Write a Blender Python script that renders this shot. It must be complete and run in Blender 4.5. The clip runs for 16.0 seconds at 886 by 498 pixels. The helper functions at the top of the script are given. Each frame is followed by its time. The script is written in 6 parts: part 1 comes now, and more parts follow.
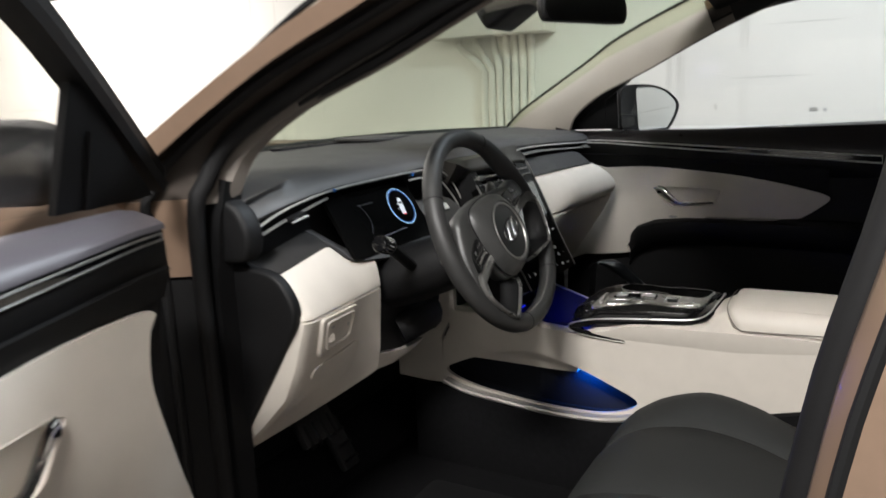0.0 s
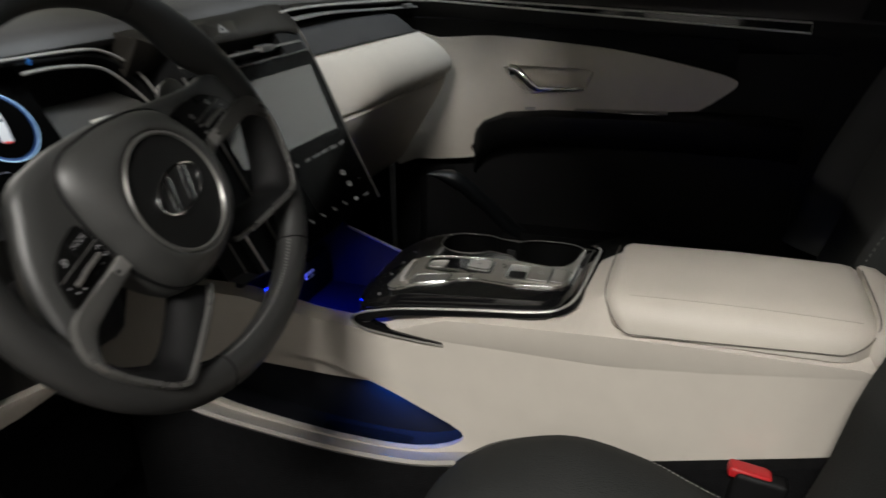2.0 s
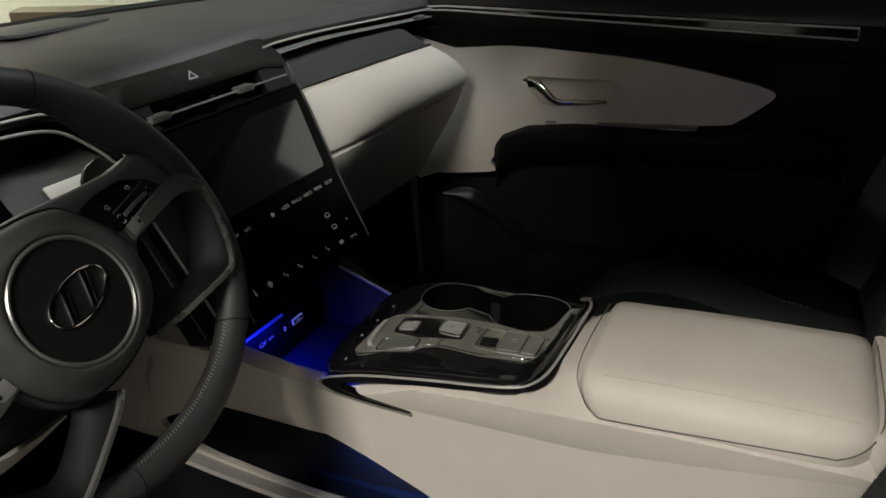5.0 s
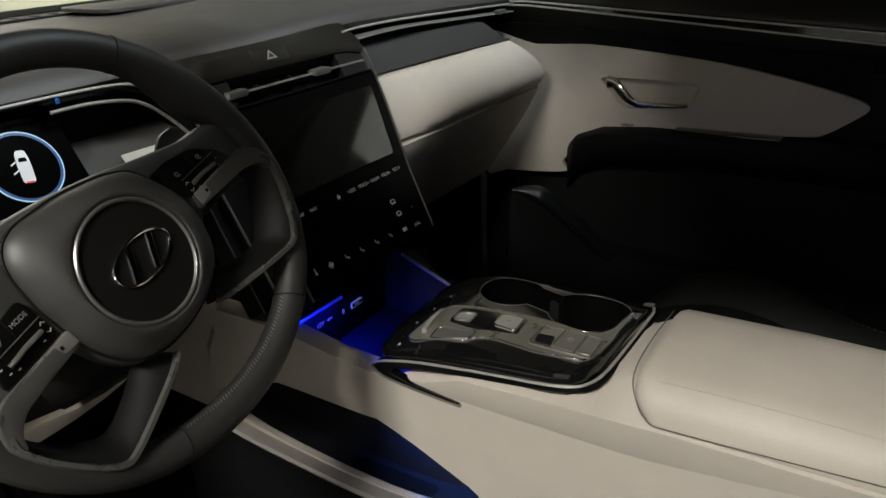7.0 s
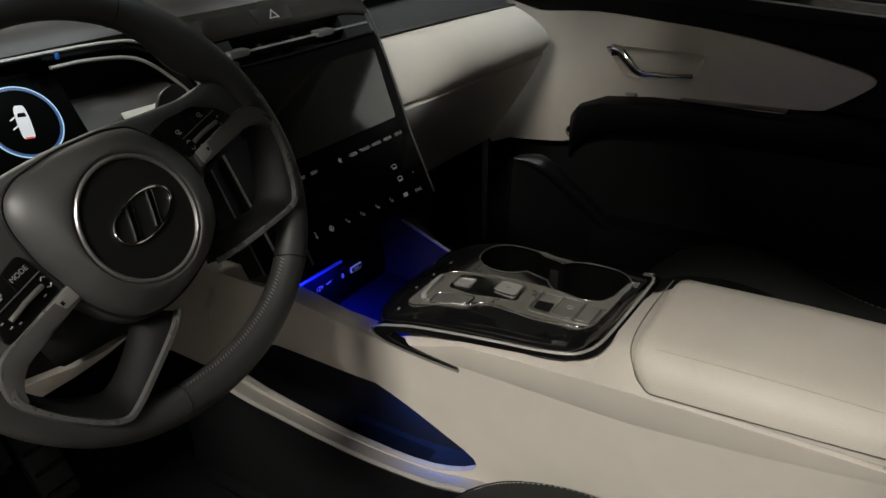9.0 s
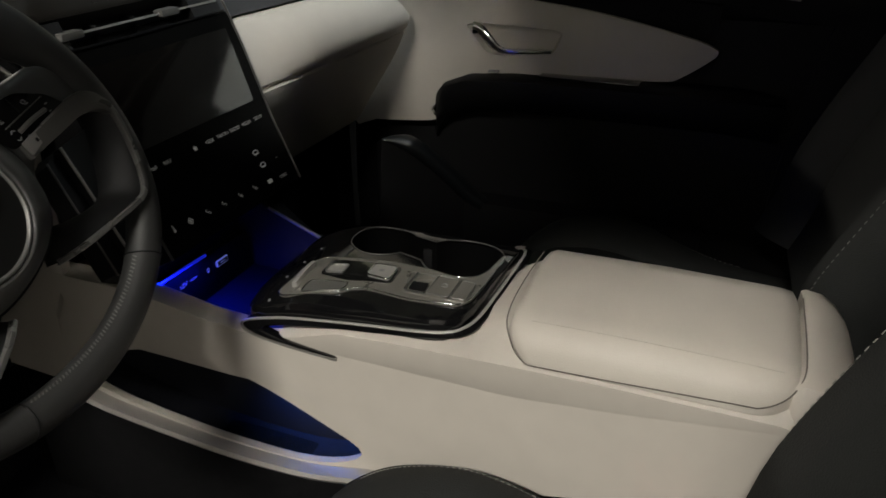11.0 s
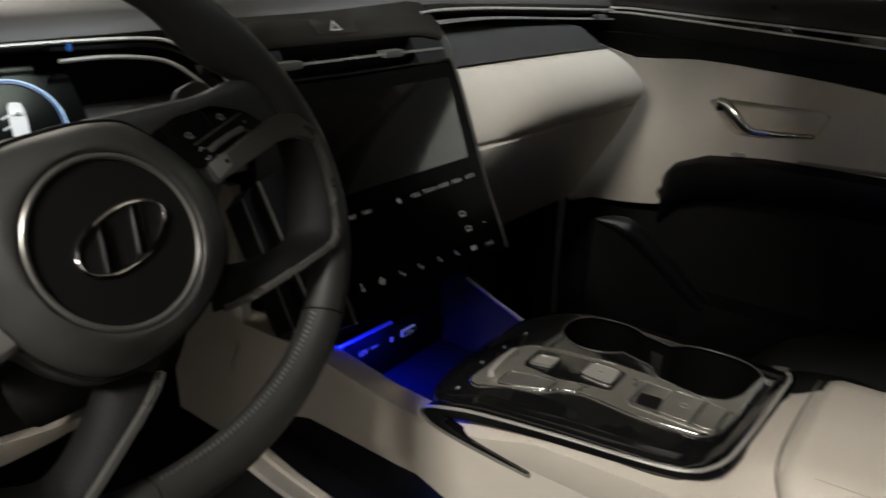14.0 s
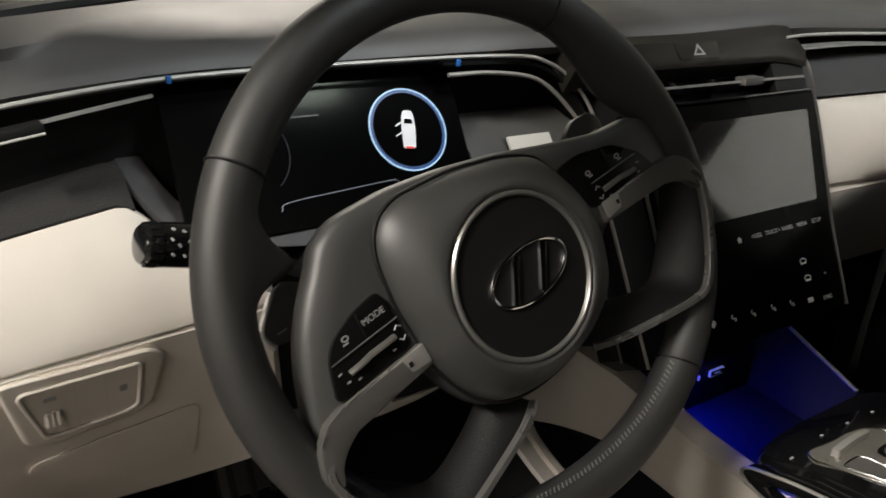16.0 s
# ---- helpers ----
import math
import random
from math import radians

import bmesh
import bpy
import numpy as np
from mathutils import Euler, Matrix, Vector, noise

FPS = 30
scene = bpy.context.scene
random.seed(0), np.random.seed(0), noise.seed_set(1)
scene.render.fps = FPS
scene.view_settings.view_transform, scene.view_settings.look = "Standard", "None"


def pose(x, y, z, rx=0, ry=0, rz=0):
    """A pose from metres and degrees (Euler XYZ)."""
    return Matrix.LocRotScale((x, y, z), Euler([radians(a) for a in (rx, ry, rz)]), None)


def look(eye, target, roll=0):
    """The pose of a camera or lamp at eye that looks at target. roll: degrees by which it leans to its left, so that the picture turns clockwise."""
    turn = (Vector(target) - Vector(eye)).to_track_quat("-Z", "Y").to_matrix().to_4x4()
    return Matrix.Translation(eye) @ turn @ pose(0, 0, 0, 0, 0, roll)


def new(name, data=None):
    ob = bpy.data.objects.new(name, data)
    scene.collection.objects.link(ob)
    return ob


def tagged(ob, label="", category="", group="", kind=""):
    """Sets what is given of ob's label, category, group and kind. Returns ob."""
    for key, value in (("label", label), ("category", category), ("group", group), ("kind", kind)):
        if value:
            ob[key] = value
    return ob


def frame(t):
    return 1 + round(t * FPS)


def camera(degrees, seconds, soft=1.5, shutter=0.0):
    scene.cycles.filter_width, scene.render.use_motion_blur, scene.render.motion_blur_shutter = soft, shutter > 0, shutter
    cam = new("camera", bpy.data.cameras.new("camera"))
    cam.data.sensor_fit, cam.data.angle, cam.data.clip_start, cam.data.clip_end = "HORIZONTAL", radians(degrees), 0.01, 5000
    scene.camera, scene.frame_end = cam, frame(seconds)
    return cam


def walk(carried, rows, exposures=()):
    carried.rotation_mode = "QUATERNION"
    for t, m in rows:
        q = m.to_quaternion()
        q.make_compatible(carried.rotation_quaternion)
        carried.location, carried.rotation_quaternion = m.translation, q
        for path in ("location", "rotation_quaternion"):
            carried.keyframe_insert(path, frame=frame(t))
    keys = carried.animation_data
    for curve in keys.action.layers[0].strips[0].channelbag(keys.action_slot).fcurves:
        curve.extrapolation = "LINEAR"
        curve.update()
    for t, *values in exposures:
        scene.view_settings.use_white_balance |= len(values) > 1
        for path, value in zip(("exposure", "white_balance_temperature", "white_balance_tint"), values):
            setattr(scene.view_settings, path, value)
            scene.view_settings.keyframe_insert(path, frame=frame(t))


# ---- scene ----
cam = camera(61.8, 16.0, shutter=0.5)
PATH = [
    (0, (-1.47, -0.538, 1.217), (0.237, 0.428, 0.823), -2.3),
    (0.5, (-1.317, -0.507, 1.198), (0.399, 0.402, 0.716), -2.0),
    (1, (-1.107, -0.486, 1.209), (0.593, 0.405, 0.647), -2.1),
    (1.5, (-0.967, -0.469, 1.194), (0.723, 0.369, 0.531), -1.8),
    (2, (-0.83, -0.429, 1.174), (0.913, 0.203, 0.423), -1.4),
    (2.5, (-0.792, -0.435, 1.196), (0.949, 0.101, 0.371), -1.0),
    (3, (-0.763, -0.461, 1.217), (0.928, 0.186, 0.368), -2.8),
    (5.3, (-0.698, -0.515, 1.243), (0.925, 0.326, 0.431), -4.3),
    (5.5, (-0.699, -0.518, 1.243), (0.913, 0.347, 0.435), -4.4),
    (6, (-0.695, -0.514, 1.236), (0.895, 0.401, 0.44), -3.8),
    (6.5, (-0.694, -0.514, 1.234), (0.874, 0.439, 0.437), -3.0),
    (7, (-0.693, -0.515, 1.229), (0.855, 0.461, 0.423), -2.4),
    (7.5, (-0.694, -0.512, 1.227), (0.841, 0.466, 0.398), -1.7),
    (8, (-0.695, -0.514, 1.227), (0.827, 0.464, 0.373), -1.5),
    (8.2, (-0.695, -0.513, 1.225), (0.822, 0.462, 0.36), -1.4),
    (10.3, (-0.691, -0.513, 1.223), (0.88, 0.311, 0.299), -1.5),
    (10.5, (-0.689, -0.51, 1.221), (0.908, 0.257, 0.293), -1.1),
    (11, (-0.678, -0.512, 1.213), (0.972, 0.143, 0.292), -0.2),
    (11.5, (-0.661, -0.505, 1.194), (1.038, 0.103, 0.333), 0.6),
    (12, (-0.64, -0.495, 1.146), (1.105, 0.14, 0.403), 0.2),
    (12.5, (-0.628, -0.486, 1.119), (1.121, 0.187, 0.423), -0.2),
    (13, (-0.61, -0.475, 1.116), (1.103, 0.291, 0.424), -0.2),
    (13.5, (-0.585, -0.45, 1.132), (1.042, 0.473, 0.425), 0.6),
    (14, (-0.578, -0.417, 1.148), (0.915, 0.705, 0.432), 0.9),
    (14.5, (-0.583, -0.388, 1.164), (0.757, 0.908, 0.439), 1.1),
    (15, (-0.612, -0.352, 1.173), (0.571, 1.092, 0.455), 1.4),
    (15.2, (-0.616, -0.348, 1.178), (0.508, 1.141, 0.457), 1.6),
    (15.5, (-0.618, -0.34, 1.181), (0.457, 1.178, 0.446), 1.8),
    (16, (-0.633, -0.344, 1.18), (0.38, 1.198, 0.407), 2.5),
]
walk(cam, [(t, look(eye, target, roll)) for t, eye, target, roll in PATH],
     exposures=((0, -0.2, 6290, 10), (1.0, -0.2, 6330, 10), (1.5, -0.32, 6360, 9), (2.0, -0.64, 6450, 8), (2.5, -0.74, 6500, 8), (5.3, -0.72, 6640, 7), (8.2, -0.72, 6630, 7), (10.3, -0.84, 6630, 7), (11.5, -0.8, 6630, 7), (12.5, -0.6, 6640, 7), (13.5, -0.6, 6700, 7), (14.5, -0.53, 6780, 9), (16, -0.42, 6820, 10)))

# ---- light ----
world = bpy.data.worlds.new("world")
scene.world = world
world.use_nodes = True
world.node_tree.nodes["Background"].inputs["Color"].default_value = (0.9, 0.95, 1.0, 1)
world.node_tree.nodes["Background"].inputs["Strength"].default_value = 0.003


def area(name, at, target, size, watts, colour):
    d = bpy.data.lights.new(name, "AREA")
    d.shape, d.size, d.size_y, d.energy, d.color = "RECTANGLE", size[0], size[1], watts, colour
    ob = new(name, d)
    ob.matrix_world = look(at, target)
    return ob


# tube lamps under the garage ceiling, and two added fills (far side, behind)
area("tube_light_beside_driver", (-2.2, -0.34, 2.62), (-2.2, -0.34, 0), (0.25, 0.7), 165, (1.0, 0.955, 0.90))
area("tube_light_over_car", (0.42, -0.85, 2.62), (0.42, -0.85, 0), (0.2, 0.9), 78, (0.86, 0.94, 1.0))
# added fill that brightens the passenger door; no lamp is known there
area("fill_light_far_side", (-4.8, -0.2, 2.62), (-4.8, -0.2, 0), (0.25, 1.2), 27, (1.0, 0.955, 0.90))
area("tube_light_ahead", (0.8, 3.9, 2.62), (0.8, 3.9, 0), (1.5, 0.25), 180, (1.0, 0.93, 0.86))
# added fill for the wheel face and knee panel; no lamp known there
area("fill_light_behind", (-2.2, -2.2, 2.62), (-2.2, -2.2, 0), (0.25, 1.5), 30, (1.0, 0.955, 0.90))
# the car's own blue mood lamps: one strip in the storage tray, one in the side pocket
area("tray_mood_light", (-0.055, 0.083, 0.771), (-0.060, 0.030, 0.71), (0.08, 0.010), 0.62, (0.0, 0.012, 1.0))
area("pocket_mood_light", (-0.088, -0.070, 0.677), (-0.043, -0.082, 0.6595), (0.07, 0.008), 1.25, (0.0, 0.16, 1.0))

# ---- materials ----
def material(name, colour, rough=0.5, metal=0.0, grain=0.0, grain_size=900.0, vary=0.0, vary_size=12.0, coat=0.0, emit=None, strength=0.0, trans=0.0, spec=0.5, sheen=0.0, ior=1.45):
    """Principled surface: colour varied at two scales, fine relief, uneven gloss."""
    m = bpy.data.materials.new(name)
    m.use_nodes = True
    t = m.node_tree
    b = t.nodes["Principled BSDF"]
    b.inputs["Base Color"].default_value = (*colour, 1)
    b.inputs["Roughness"].default_value = rough
    b.inputs["Metallic"].default_value = metal
    b.inputs["Coat Weight"].default_value = coat
    b.inputs["Coat Roughness"].default_value = 0.05
    b.inputs["Transmission Weight"].default_value = trans
    b.inputs["Specular IOR Level"].default_value = spec
    b.inputs["Sheen Weight"].default_value = sheen
    b.inputs["IOR"].default_value = ior
    if emit:
        b.inputs["Emission Color"].default_value = (*emit, 1)
        b.inputs["Emission Strength"].default_value = strength
    co = t.nodes.new("ShaderNodeTexCoord")
    if vary > 0:
        n = t.nodes.new("ShaderNodeTexNoise")
        n.inputs["Scale"].default_value = vary_size
        n.inputs["Detail"].default_value = 6
        t.links.new(co.outputs["Object"], n.inputs["Vector"])
        r = t.nodes.new("ShaderNodeMapRange")
        r.inputs["From Min"].default_value, r.inputs["From Max"].default_value = 0.3, 0.7
        r.inputs["To Min"].default_value, r.inputs["To Max"].default_value = 1 - vary, 1 + vary
        t.links.new(n.outputs["Fac"], r.inputs["Value"])
        mx = t.nodes.new("ShaderNodeVectorMath")
        mx.operation = "SCALE"
        mx.inputs[0].default_value = colour
        t.links.new(r.outputs["Result"], mx.inputs["Scale"])
        t.links.new(mx.outputs["Vector"], b.inputs["Base Color"])
        r2 = t.nodes.new("ShaderNodeMapRange")
        r2.inputs["To Min"].default_value, r2.inputs["To Max"].default_value = max(0.02, rough - 0.08), min(1, rough + 0.08)
        t.links.new(n.outputs["Fac"], r2.inputs["Value"])
        t.links.new(r2.outputs["Result"], b.inputs["Roughness"])
    if grain > 0:
        g = t.nodes.new("ShaderNodeTexVoronoi")
        g.inputs["Scale"].default_value = grain_size
        t.links.new(co.outputs["Object"], g.inputs["Vector"])
        bu = t.nodes.new("ShaderNodeBump")
        bu.inputs["Strength"].default_value = grain
        bu.inputs["Distance"].default_value = 0.0006
        t.links.new(g.outputs["Distance"], bu.inputs["Height"])
        t.links.new(bu.outputs["Normal"], b.inputs["Normal"])
    return m


def glass(name, tint, body=0.0):
    """Thin clear pane: mostly tinted see-through, with a Fresnel gloss."""
    m = bpy.data.materials.new(name)
    m.use_nodes = True
    t = m.node_tree
    t.nodes.clear()
    out = t.nodes.new("ShaderNodeOutputMaterial")
    a = t.nodes.new("ShaderNodeBsdfTransparent")
    a.inputs["Color"].default_value = (*tint, 1)
    g = t.nodes.new("ShaderNodeBsdfGlossy")
    g.inputs["Roughness"].default_value = 0.01
    f = t.nodes.new("ShaderNodeLayerWeight")
    f.inputs["Blend"].default_value = 0.5
    p = t.nodes.new("ShaderNodeMath")
    p.operation = "POWER"
    p.inputs[1].default_value = 4.5
    t.links.new(f.outputs["Facing"], p.inputs[0])
    q = t.nodes.new("ShaderNodeMath")
    q.operation = "MULTIPLY_ADD"
    q.inputs[1].default_value, q.inputs[2].default_value = 0.6, 0.04
    t.links.new(p.outputs["Value"], q.inputs[0])
    mx = t.nodes.new("ShaderNodeMixShader")
    t.links.new(q.outputs["Value"], mx.inputs["Fac"])
    t.links.new(a.outputs["BSDF"], mx.inputs[1])
    t.links.new(g.outputs["BSDF"], mx.inputs[2])
    t.links.new(mx.outputs["Shader"], out.inputs["Surface"])
    return m


BEIGE = material("beige_soft_plastic", (0.555, 0.512, 0.455), 0.55, grain=0.25, grain_size=1400, vary=0.03, vary_size=25)
BEIGE_LEATHER = material("beige_leatherette", (0.57, 0.526, 0.466), 0.5, grain=0.2, grain_size=700, vary=0.035, vary_size=18)
PILLAR = material("beige_pillar_trim", (0.50, 0.46, 0.40), 0.75, grain=0.3, grain_size=1200, vary=0.04)
GREY = material("dark_grey_soft_pad", (0.047, 0.0445, 0.0435), 0.5, grain=0.22, grain_size=1300, vary=0.05, vary_size=15)
SHELF = material("mid_grey_shelf", (0.085, 0.083, 0.08), 0.55, grain=0.2, grain_size=1300, vary=0.05)
HOOD = material("brown_black_gloss_hood", (0.016, 0.0145, 0.0125), 0.3, spec=0.55, vary=0.03)
BAND = material("slate_grey_trim", (0.031, 0.0305, 0.032), 0.5, grain=0.1, grain_size=1600, vary=0.06)
WEAVE = material("dark_woven_trim", (0.022, 0.021, 0.0205), 0.75, spec=0.2, grain=1.0, grain_size=520, vary=0.05)
BLACK = material("black_plastic", (0.005, 0.005, 0.0054), 0.55, spec=0.3, grain=0.3, grain_size=1100, vary=0.1)
PIANO = material("piano_black", (0.006, 0.006, 0.0065), 0.06, coat=0.6, vary=0.02)
SCREEN = material("dark_screen_glass", (0.004, 0.0036, 0.0034), 0.06, spec=1.0, coat=1.0)
PANEL = material("black_touch_panel", (0.003, 0.003, 0.003), 0.12, spec=0.035)
POD = material("black_button_gloss", (0.005, 0.005, 0.005), 0.28, spec=0.2, vary=0.02)
WHEEL = material("black_steering_leather", (0.022, 0.022, 0.0216), 0.54, spec=0.6, grain=0.05, grain_size=1800, vary=0.03, vary_size=30)
HUB = material("black_moulded_hub", (0.032, 0.0322, 0.0313), 0.48, spec=0.85, grain=0.07, grain_size=1800, vary=0.04)
DISC = material("smooth_black_disc", (0.008, 0.008, 0.008), 0.4, spec=0.35, vary=0.03)
SILVER = material("satin_silver", (0.46, 0.45, 0.43), 0.34, 0.45, vary=0.03, vary_size=40)
CHROME = material("chrome", (0.75, 0.75, 0.76), 0.1, 1.0)
RINGS = material("satin_ring", (0.26, 0.256, 0.245), 0.34, 0.75, vary=0.03, vary_size=40)
PALE_METAL = material("pale_satin_metal", (0.70, 0.69, 0.66), 0.32, 0.2, vary=0.03, vary_size=40)
CHROME_SATIN = material("satin_chrome", (0.5, 0.49, 0.47), 0.22, 0.9, vary=0.03, vary_size=60)
DARKSILVER = material("dark_satin_silver", (0.24, 0.235, 0.225), 0.36, 0.7, vary=0.04, vary_size=40)
# darker copy of the bronze paint: the door channel's shade as colour
SHADED_CHANNEL = material("shaded_bronze_channel", (0.035, 0.026, 0.02), 0.5, vary=0.06)
PAINT = material("bronze_car_paint", (0.25, 0.17, 0.12), 0.42, 0.35, coat=0.35, vary=0.03, vary_size=60)
RUBBER = material("black_rubber_seal", (0.007, 0.007, 0.0075), 0.65, spec=0.3, vary=0.1)
CARPET = material("black_carpet", (0.006, 0.006, 0.0065), 0.95, spec=0.1, grain=1.0, grain_size=500, vary=0.25, vary_size=90)
SEAT = material("charcoal_seat_cloth", (0.024, 0.025, 0.0243), 0.7, grain=0.7, grain_size=650, vary=0.1, vary_size=22, spec=0.22)
STITCH = material("pale_grey_thread", (0.30, 0.29, 0.26), 0.8)
BEIGE_STITCH = material("beige_thread", (0.52, 0.48, 0.42), 0.8)
HEADLINER = material("black_headliner", (0.02, 0.019, 0.018), 0.9, vary=0.05)
RED = material("red_plastic", (0.45, 0.016, 0.02), 0.35, vary=0.03)
SPOKE = material("dark_satin_spoke_trim", (0.14, 0.137, 0.13), 0.34, 0.5, vary=0.03, vary_size=40)
FRAME = material("satin_grey_frame", (0.20, 0.196, 0.188), 0.28, 0.65, vary=0.03, vary_size=40)
KEY_CAPS = material("satin_key_caps", (0.34, 0.333, 0.318), 0.34, 0.5, vary=0.03, vary_size=40)
PLATE = material("brushed_dark_silver", (0.25, 0.238, 0.215), 0.3, 0.55, vary=0.05, vary_size=60)
# driver's sill trim, lighter and violet: the lamp's reflection put into its colour
LIT_SILL = material("sill_pad_with_lamp_sheen", (0.085, 0.080, 0.092), 0.35, grain=0.1, grain_size=1300, vary=0.04)
SILLTRIM = material("dark_sill_trim", (0.036, 0.033, 0.034), 0.3, grain=0.1, grain_size=1300, vary=0.04)
MIRROR = material("mirror_glass", (0.8, 0.82, 0.82), 0.01, 1.0)
ICON = material("lit_white_print", (0.35, 0.35, 0.34), 0.5, emit=(1, 0.97, 0.92), strength=0.12)
PRINT = material("grey_print", (0.30, 0.30, 0.30), 0.5)
BLUE_RING = material("lit_blue_ring", (0.05, 0.2, 0.5), 0.4, emit=(0.55, 0.80, 1.0), strength=1.0)
CUP = material("deep_black_cup_liner", (0.003, 0.003, 0.003), 0.5, spec=0.12, vary=0.05)
POCKET = material("pocket_plastic", (0.012, 0.013, 0.017), 0.7, spec=0.1, grain=0.4, grain_size=900, vary=0.1)
PEDAL = material("worn_pedal_rubber", (0.014, 0.014, 0.014), 0.6, grain=0.5, grain_size=600, vary=0.15)
# beige pillar lining darkened to grey-brown: shade put into the colour
SHADED_EDGE = material("shaded_beige_edge", (0.15, 0.132, 0.115), 0.6, grain=0.2, grain_size=1200, vary=0.06)
SEAM = material("grey_wheel_thread", (0.13, 0.13, 0.125), 0.7)
WHITE_LIT = material("lit_white_display", (0.6, 0.6, 0.6), 0.4, emit=(0.85, 0.88, 0.95), strength=0.55)
RED_LIT = material("lit_red_display", (0.5, 0.03, 0.03), 0.4, emit=(1.0, 0.06, 0.05), strength=0.8)
BLUE_TRAY = material("blue_lit_tray_plastic", (0.016, 0.016, 0.022), 0.7, spec=0.15, grain=0.4, grain_size=900, vary=0.06)
BLUE_FILM = material("blue_protective_tab", (0.02, 0.12, 0.4), 0.4)
WINDSHIELD = glass("windshield_glass", (0.93, 0.97, 0.88))
SIDEGLASS = glass("side_window_glass", (0.975, 0.972, 0.955))

# ---- modelling helpers ----
def shade(bm, angle=38):
    for f in bm.faces:
        f.smooth = True
    lim = radians(angle)
    for e in bm.edges:
        if len(e.link_faces) == 2 and e.calc_face_angle(0) > lim:
            e.smooth = False


def part(name, bm, material, parent=None, label="", angle=38):
    """One bmesh as one mesh object under a thing or a part."""
    bmesh.ops.recalc_face_normals(bm, faces=bm.faces)
    shade(bm, angle)
    me = bpy.data.meshes.new(name)
    bm.to_mesh(me)
    bm.free()
    me.materials.append(material)
    ob = new(name, me)
    if parent is not None:
        ob.parent = parent
    if label:
        ob["label"] = label
    return ob


def thing(name, label, category, at=(0, 0, 0), kind="", group=""):
    """An Empty at a thing's base; its parts are built round the origin of the place and kept there."""
    return tagged(new(name), label, category, group, kind)


def spline(pts, n=6, closed=False):
    """Catmull-Rom curve through the points."""
    p = [Vector(q) for q in pts]
    m = len(p)
    out = []
    for i in range(m if closed else m - 1):
        a = p[(i - 1) % m] if closed or i > 0 else p[0] * 2 - p[1]
        b, c = p[i], p[(i + 1) % m]
        d = p[(i + 2) % m] if closed or i + 2 < m else c * 2 - b
        for k in range(n):
            t = k / n
            out.append(0.5 * (2 * b + (c - a) * t + (2 * a - 5 * b + 4 * c - d) * t * t + (3 * b - a - 3 * c + d) * t ** 3))
    if not closed:
        out.append(p[-1].copy())
    return out


def loft(rings, closed=True, caps=True, loop=False, bm=None):
    """A skin over rings of equally many points."""
    bm = bm or bmesh.new()
    vs = [[bm.verts.new(p) for p in r] for r in rings]
    n = len(rings[0])
    pairs = list(zip(vs, vs[1:])) + ([(vs[-1], vs[0])] if loop else [])
    for a, b in pairs:
        for i in range(n if closed else n - 1):
            j = (i + 1) % n
            bm.faces.new((a[i], a[j], b[j], b[i]))
    if caps and closed and not loop:
        bm.faces.new(vs[0][::-1])
        bm.faces.new(vs[-1])
    return bm


def grid(rings, across=1, along=1, closed=True):
    """Finer rings through the given ones, by smooth curves across and along."""
    r = [spline(q, across, closed) if across > 1 else [Vector(p) for p in q] for q in rings]
    if along > 1:
        cols = [spline([q[i] for q in r], along) for i in range(len(r[0]))]
        r = [[c[k] for c in cols] for k in range(len(cols[0]))]
    return r


def thick(bm, d):
    """Gives an open skin a thickness d along its normals."""
    bmesh.ops.recalc_face_normals(bm, faces=bm.faces)
    bmesh.ops.solidify(bm, geom=bm.faces[:], thickness=d)
    return bm


def bevel(bm, width, segs=2, angle=30):
    edges = [e for e in bm.edges if len(e.link_faces) == 2 and e.calc_face_angle(0) > radians(angle)]
    if edges and width > 0:
        bmesh.ops.bevel(bm, geom=edges, offset=width, segments=segs, affect="EDGES", profile=0.6, clamp_overlap=True)
    return bm


def prism(poly, put, d, bev=0.0, segs=2, bm=None):
    """An outline (a, b) pulled from 0 to d; put(a, b, c) gives the place."""
    own = bmesh.new()
    lo = [own.verts.new(put(a, b, 0)) for a, b in poly]
    hi = [own.verts.new(put(a, b, d)) for a, b in poly]
    own.faces.new(lo[::-1])
    own.faces.new(hi)
    n = len(poly)
    for i in range(n):
        j = (i + 1) % n
        own.faces.new((lo[i], lo[j], hi[j], hi[i]))
    bmesh.ops.recalc_face_normals(own, faces=own.faces)
    bevel(own, bev, segs, 50)
    return join(bm, own)


def join(bm, own):
    if bm is None:
        return own
    me = bpy.data.meshes.new("tmp")
    own.to_mesh(me)
    own.free()
    bm.from_mesh(me)
    bpy.data.meshes.remove(me)
    return bm


def rbox(c, s, bev=0.004, segs=2, turn=None, bm=None):
    """A rounded box with centre c and size s, turned by a matrix."""
    own = bmesh.new()
    bmesh.ops.create_cube(own, size=1)
    bmesh.ops.scale(own, vec=s, verts=own.verts)
    bevel(own, min(bev, min(s) * 0.49), segs)
    m = Matrix.Translation(c) @ (turn.to_4x4() if turn else Matrix.Identity(4))
    bmesh.ops.transform(own, matrix=m, verts=own.verts)
    return join(bm, own)


